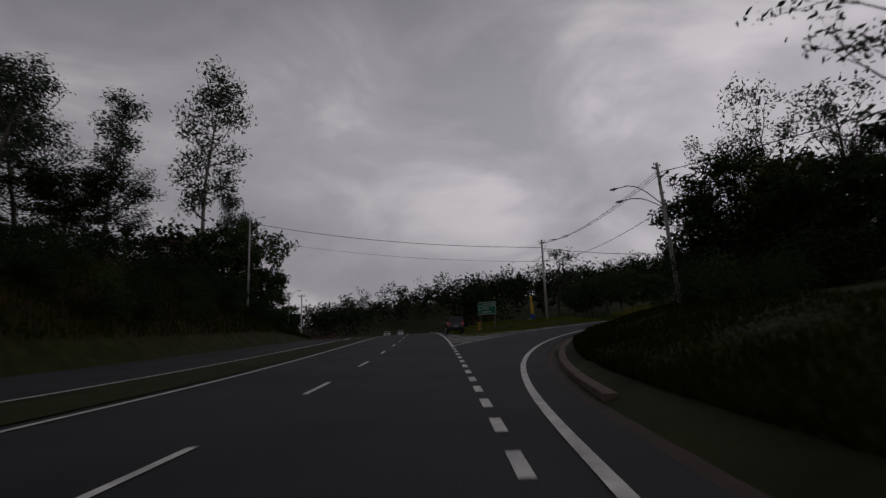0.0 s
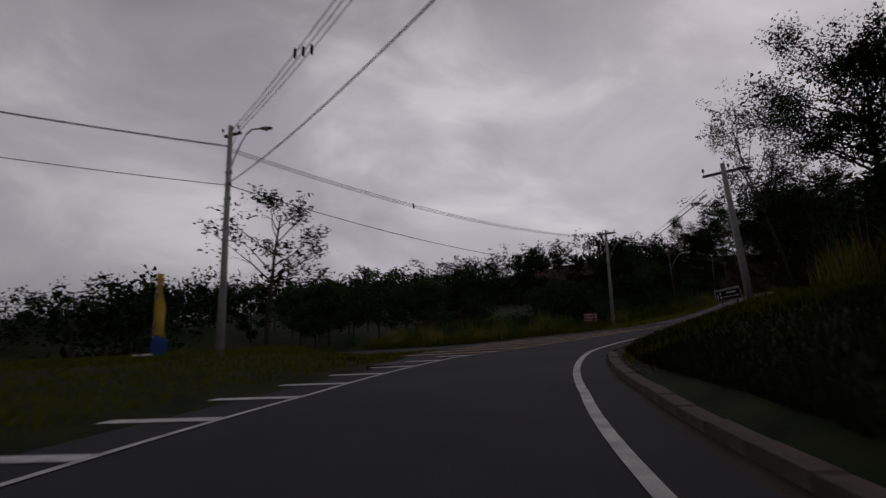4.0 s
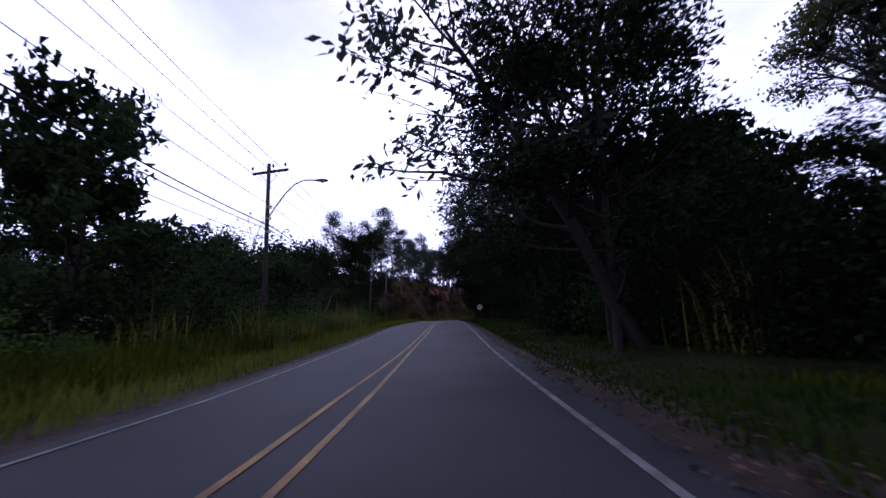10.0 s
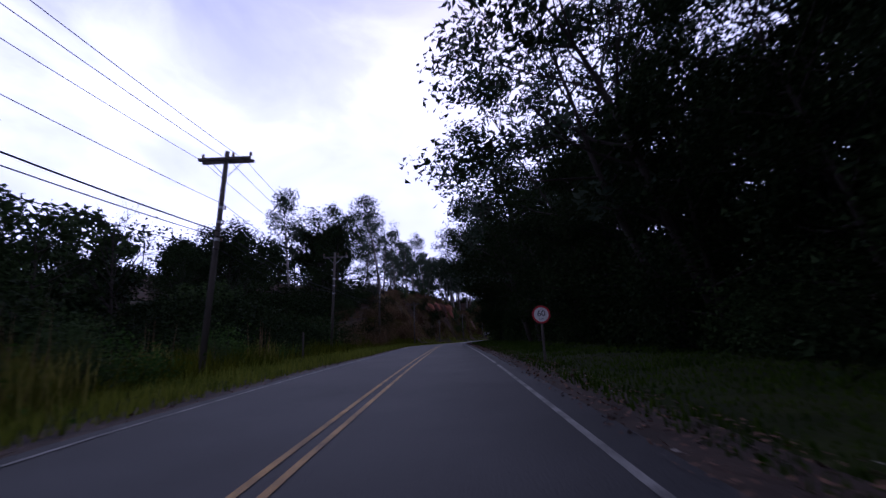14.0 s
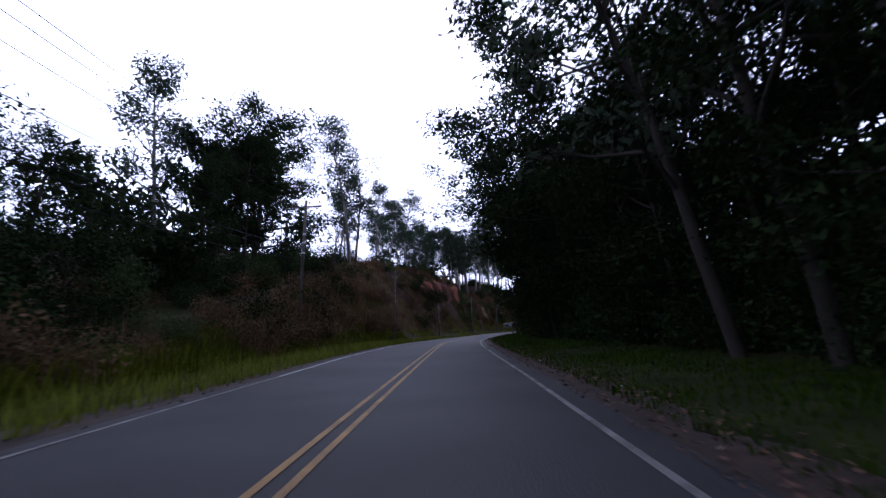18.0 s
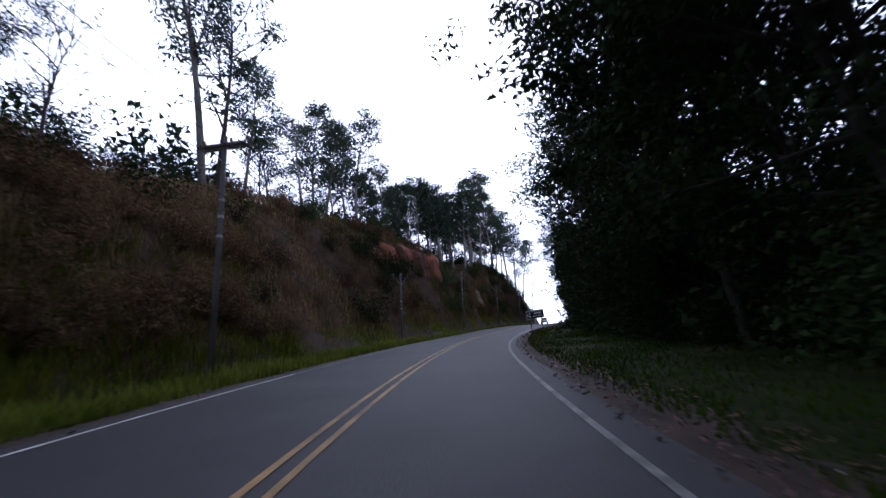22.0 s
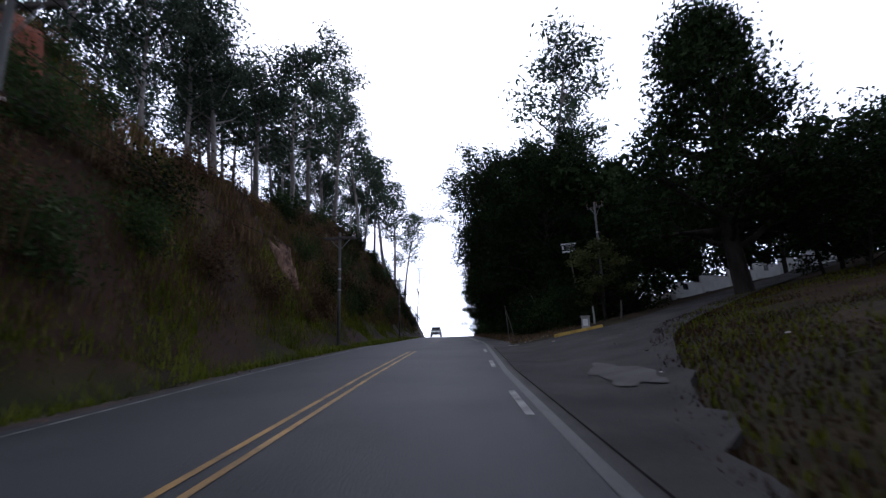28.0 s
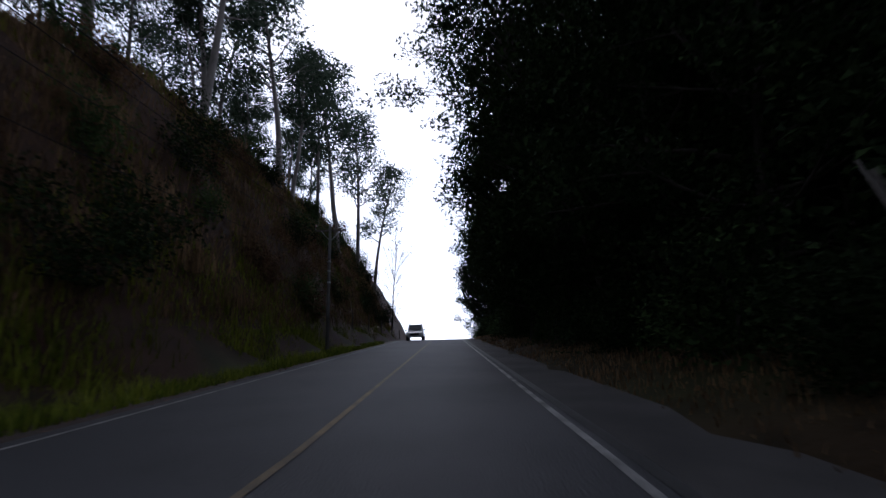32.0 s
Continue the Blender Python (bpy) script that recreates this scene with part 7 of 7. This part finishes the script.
def sown(count, s0, s1, lat0, lat1, seed, fade=None):
    """Places strewn over a strip of land beside the road."""
    nr = np.random.default_rng(seed)
    s = nr.uniform(s0, s1, count)
    a = lat0(s) if callable(lat0) else np.full(count, lat0)
    b = lat1(s) if callable(lat1) else np.full(count, lat1)
    u = nr.random(count)
    l = a + (b - a) * (u if fade is None else u ** fade)
    x, y = spot(s, l)
    ss, ll = station_of(x, y)
    return np.stack([x, y, level(ss) + rise(ss, ll, x, y)], 1), s, l, nr


LANE = np.column_stack([np.asarray(LINK)[:, :2], np.interp(tl, (0, 1, 2.5, 8), (2.0, 4.5, 7.5, 7.0)) / 2])


def lawn(name, label, count, s0, s1, lat0, lat1, low, high, material, seed, width=0.012, fade=None, bend_by=0.5, sink=0.05):
    r, s, l, nr = sown(count, s0, s1, lat0, lat1, seed, fade)
    patch = np.array([noise.noise((x * 0.35, y * 0.35, seed)) for x, y in r[:, :2]])
    h = (low + (high - low) * nr.random(count)) * np.clip(1.0 + (0.35 if material is LAWN else 0.8) * patch, 0.35, 1.8)
    r[:, 2] -= sink
    if 30 < s0 < 80:
        # none on the asphalt of the hatched wedge and the joining lane
        wedge = np.maximum(np.where(s > 84, LEFT(s), -9.0), -3.9 - (s - 58) * 0.62) - 0.2
        apart = np.min(np.hypot(r[:, None, 0] - LANE[None, :, 0], r[:, None, 1] - LANE[None, :, 1]) - LANE[None, :, 2], axis=1)
        keep = ((s < 58) | (s > 92) | (l < wedge) | (l > 0)) & (apart > 0.15)
        keep &= (r[:, 0] + bend(r[:, 1]) > 1.9) | (r[:, 1] > 150)
        r, h = r[keep], h[keep]
    return tagged(new(name, blades(name, r, h, bend_by, width, material, nr)), label, "grass", kind="stuff")


lawn("verge_grass", "low green grass along the verge", 100000, 84, 260, lambda s: RIGHT(s) + 1.0, lambda s: 6.8 + EDGE(s), 0.06, 0.2, LAWN, 11, 0.017)
lawn("verge_grass", "rough green grass along the far verge", 60000, 88, 330, lambda s: LEFT(s) - 0.75, lambda s: LEFT(s) - 4.2, 0.14, 0.55, VERGE_GRASS, 12, 0.016)
lawn("toe_grass", "bright green grass strip at the foot of the bank", 46000, 215, 345, lambda s: LEFT(s) - 0.7, lambda s: LEFT(s) - 2.6, 0.08, 0.34, VERGE_GRASS, 35, 0.018)
lawn("tall_verge_grass", "long mixed grass under the scrub", 26000, 88, 235, lambda s: LEFT(s) - 2.6, lambda s: LEFT(s) - 7, 0.4, 1.1, GRASS, 13, 0.02)
lawn("verge_grass", "rough green grass on the inner bank", 22000, 57, 87, lambda s: RIGHT(s) + 1.15, lambda s: RIGHT(s) + 8, 0.1, 0.36, GRASS, 26, 0.016)
lawn("bank_grass", "long shade-darkened grass on the bank beside the exit lane", 80000, -8, 86, lambda s: RIGHT(s) + np.interp(s, (50, 62), (1.8, 1.2)), lambda s: RIGHT(s) + 9, 0.08, 0.3, SHADED_BANK_GRASS, 14, 0.018, 1.8)
lawn("island_grass", "mown grass of the island", 42000, 40, 74, -6.6, -24, 0.06, 0.2, GRASS, 15, 0.016)
lawn("far_verge_grass", "rough grass beyond the hatched wedge", 40000, 78, 112, lambda s: np.interp(s, (78, 84, 112), (-14, -7.6, -6.2)), lambda s: np.interp(s, (78, 84, 112), (-26, -20, -14)), 0.2, 0.7, GRASS, 16, 0.018)
lawn("meadow_grass", "rough green grass before the forest's corner", 30000, 72, 106, 5.5, 21, 0.12, 0.4, GRASS, 24, 0.02)
lawn("scrub_straw", "pale dry straw over the scrubby bank", 30000, 196, 248, lambda s: BANK_TOE(s) - 0.9, lambda s: BANK_TOE(s) - BANK(s) * RUN(s) * 1.06, 0.25, 0.7, PALE_STRAW, 36, 0.02)
lawn("cut_straw", "dry straw and weeds over the earth bank", 64000, 246, 370, lambda s: BANK_TOE(s) - 0.9, lambda s: BANK_TOE(s) - BANK(s) * RUN(s) * 1.06, 0.25, 0.8, STRAW, 17, 0.02)
lawn("cut_weeds", "green weeds over the earth bank", 36000, 196, 370, lambda s: BANK_TOE(s), lambda s: BANK_TOE(s) - BANK(s) * RUN(s) * 1.1, 0.2, 0.7, GRASS, 18, 0.02)
lawn("corner_grass", "thin rough grass on the bank beside the side road", 12000, 254, 292, lambda s: np.interp(s, (254, 262, 269, 273, 280, 284, 290, 296), (2.9, 2.4, 3.2, 4.6, 7.0, 9.0, 14.0, 21.0)) - 0.7, lambda s: np.interp(s, (254, 262, 269, 273, 280, 284, 290, 296), (2.9, 2.4, 3.2, 4.6, 7.0, 9.0, 14.0, 21.0)) + 13, 0.05, 0.24, GRASS, 19, 0.016, 1.2)
lawn("corner_dry_grass", "dead brown grass, darkened as tree shade, beside the side road", 34000, 256, 292, lambda s: np.interp(s, (258, 269, 273, 280, 284, 290, 296), (2.6, 3.0, 4.4, 6.8, 8.8, 13.8, 21.0)) - 1.0, lambda s: np.interp(s, (258, 269, 273, 280, 284, 290, 296), (2.6, 3.0, 4.4, 6.8, 8.8, 13.8, 21.0)) + 11, 0.04, 0.15, SHADED_DEAD_GRASS, 29, 0.016, 1.2)
lawn("corner_straw", "thin dry straw past the side road", 16000, 292, 372, lambda s: RIGHT(s) + 1.6, lambda s: RIGHT(s) + 6, 0.08, 0.3, STRAW, 20, 0.016)


def far_bank_grass(count, seed):
    """Long grass, its colour darkened as shade, over the bank beyond the main road."""
    nr = np.random.default_rng(seed)
    y, w = nr.uniform(-5, 98, count), nr.uniform(1.2, 16, count)
    x = -19.6 - bend(y) - w
    r = np.stack([x, y, land(x, y) - 0.05], 1)
    return tagged(new("far_bank_grass", blades("far_bank_grass", r, nr.uniform(0.25, 0.8, count), 0.5, 0.035, SHADED_BANK_GRASS, nr)), "long shade-darkened grass over the main road's far bank", "grass", kind="stuff")


far_bank_grass(50000, 23)


def litter(name, label, count, s0, s1, lat0, lat1, size, material, seed):
    r, s, l, nr = sown(count, s0, s1, lat0, lat1, seed)
    n = count
    r[:, 2] += 0.012 + 0.02 * nr.random(n)
    a = nr.uniform(0, 6.28, n)
    u = np.stack([np.cos(a), np.sin(a), nr.normal(0, 0.25, n)], 1) * (size * nr.uniform(0.5, 1.4, n))[:, None]
    w = np.stack([-np.sin(a), np.cos(a), nr.normal(0, 0.25, n)], 1) * (size * 0.5 * nr.uniform(0.6, 1.3, n))[:, None]
    v = np.stack([r - u, r + w, r + u, r - w], 1).reshape(-1, 3)
    me = mesh_of(name, v, [(4 * k, 4 * k + 1, 4 * k + 2, 4 * k + 3) for k in range(n)], material)
    return tagged(new(name, me), label, "litter", kind="stuff")


litter("fallen_leaves", "brown fallen leaves along the road's edge", 11000, 86, 262, lambda s: RIGHT(s) + 0.35, lambda s: RIGHT(s) + 1.9, 0.05, LITTER, 31)
litter("fallen_leaves", "brown fallen leaves in the gutter", 3200, 54, 87, lambda s: RIGHT(s) + 0.7, lambda s: RIGHT(s) + 2.2, 0.05, LITTER, 37)
litter("pale_litter", "pale scraps strewn in the gutter", 60, 54, 87, lambda s: RIGHT(s) + 0.6, lambda s: RIGHT(s) + 2.0, 0.045, LITTER_PALE, 38)
litter("fallen_leaves", "brown fallen leaves along the far edge", 2400, 90, 320, lambda s: LEFT(s) - 0.2, lambda s: LEFT(s) - 1.0, 0.045, LITTER, 32)
litter("pale_litter", "pale scraps strewn along the verge", 160, 86, 262, lambda s: RIGHT(s) + 0.3, lambda s: RIGHT(s) + 2.0, 0.05, LITTER_PALE, 33)
litter("pale_litter", "pale scraps strewn over the apron", 60, 262, 300, lambda s: RIGHT(s) + 1, lambda s: RIGHT(s) + 6, 0.08, LITTER_PALE, 34)

# dirt shoulders beside the asphalt
structure("shoulder", strip("shoulder", np.arange(84, 262, 1.0), lambda s: RIGHT(s) + 0.5, lambda s: RIGHT(s) + 1.6, -0.02, SOIL, 2, skirt=0.25), "leaf-strewn dirt shoulder", "shoulder")
structure("shoulder", strip("shoulder", np.arange(316, 440, 1.0), lambda s: RIGHT(s) + 0.5, lambda s: RIGHT(s) + 1.8, -0.02, SOIL, 2, skirt=0.25), "leaf-strewn dirt shoulder", "shoulder")
structure("shoulder", strip("shoulder", np.arange(92, 440, 1.0), lambda s: LEFT(s) - 1.5, lambda s: LEFT(s) - 0.3, -0.02, SOIL, 2, skirt=0.25), "narrow brown dirt shoulder", "shoulder")
structure("gutter", strip("gutter", np.arange(-30, 85, 1.0), lambda s: RIGHT(s) + np.interp(s, (70, 84), (0.7, 0.5)), lambda s: RIGHT(s) + np.interp(s, (60, 84), (2.4, 1.6)), -0.02, SOIL, 2, skirt=0.25), "dirt-filled gutter under the kerb", "shoulder")


# bare places in the cutting
def scar(s0, s1, h0, h1, material, label, seed):
    """A ragged bare place on the cutting's face, set into vertical ribs."""
    n, m = max(7, int((s1 - s0) * 6)), 10
    vs, fs = [], []
    for i in range(n):
        s = s0 + (s1 - s0) * i / (n - 1)
        lo = h0 + 0.8 * noise.noise((s * 5.5, seed, 0))
        hi = h1 + 0.7 * noise.noise((s * 5.7, seed + 5, 0))
        for j in range(m):
            hh = lo + (hi - lo) * j / (m - 1)
            b = float(BANK(s))
            u = min(max(hh / max(b, 0.1), 0), 1)
            q = -BANK_TOE(s) + u * b * RUN(s)
            if j == m - 1:
                back = min(hh + 0.5, b)
                x, y = spot(s, BANK_TOE(s) - back / max(b, 0.1) * b * RUN(s) - 0.3)
                vs.append((x, y, land_at(x, y) - 0.25))
                continue
            edge = min(i, n - 1 - i, j)
            rib = 0.22 + 0.30 * math.sin(i * 1.9 + seed) + 0.25 * noise.noise((s * 2.4, hh * 0.5, seed)) if edge > 0 else -0.5
            lean_out = 0.55 * (hh - lo) * float(RUN(s)) if 0 < i < n - 1 else 0.0
            z = land_at(*spot(s, -q)) + 0.1 * noise.noise((s * 3.1, hh * 2.3, seed + 9))
            x, y = spot(s, -q + lean_out + 0.5 * rib)
            vs.append((x, y, z))
    for i in range(n - 1):
        for j in range(m - 1):
            a = i * m + j
            fs.append((a, a + m, a + m + 1, a + 1))
    return tagged(new("earth_scar", mesh_of("earth_scar", vs, fs, material, True)), label, "bare earth", "bare places in the bank", "structure")


ribs = random.Random(41)
s0 = 259.0
while s0 < 278.5:
    w = ribs.uniform(0.5, 1.7)
    top = np.interp(s0, (259, 266, 276, 279), (9.2, 10.3, 10.0, 8.6)) + ribs.uniform(-0.6, 0.6)
    scar(s0, s0 + w, top - ribs.uniform(1.6, 4.2), top, CUT_EARTH, "bare red-brown rib of earth in the bank", int(s0 * 10))
    s0 += w + ribs.uniform(0.4, 1.8)
for s0, s1, h0, h1 in ((290.7, 291.2, 3.7, 5.4), (291.4, 291.8, 3.4, 4.7), (292.0, 292.4, 4.1, 5.5)):
    scar(s0, s1, h0, h1, CUT_PALE, "small pale fresh slip in the bank", int(s0 * 10))
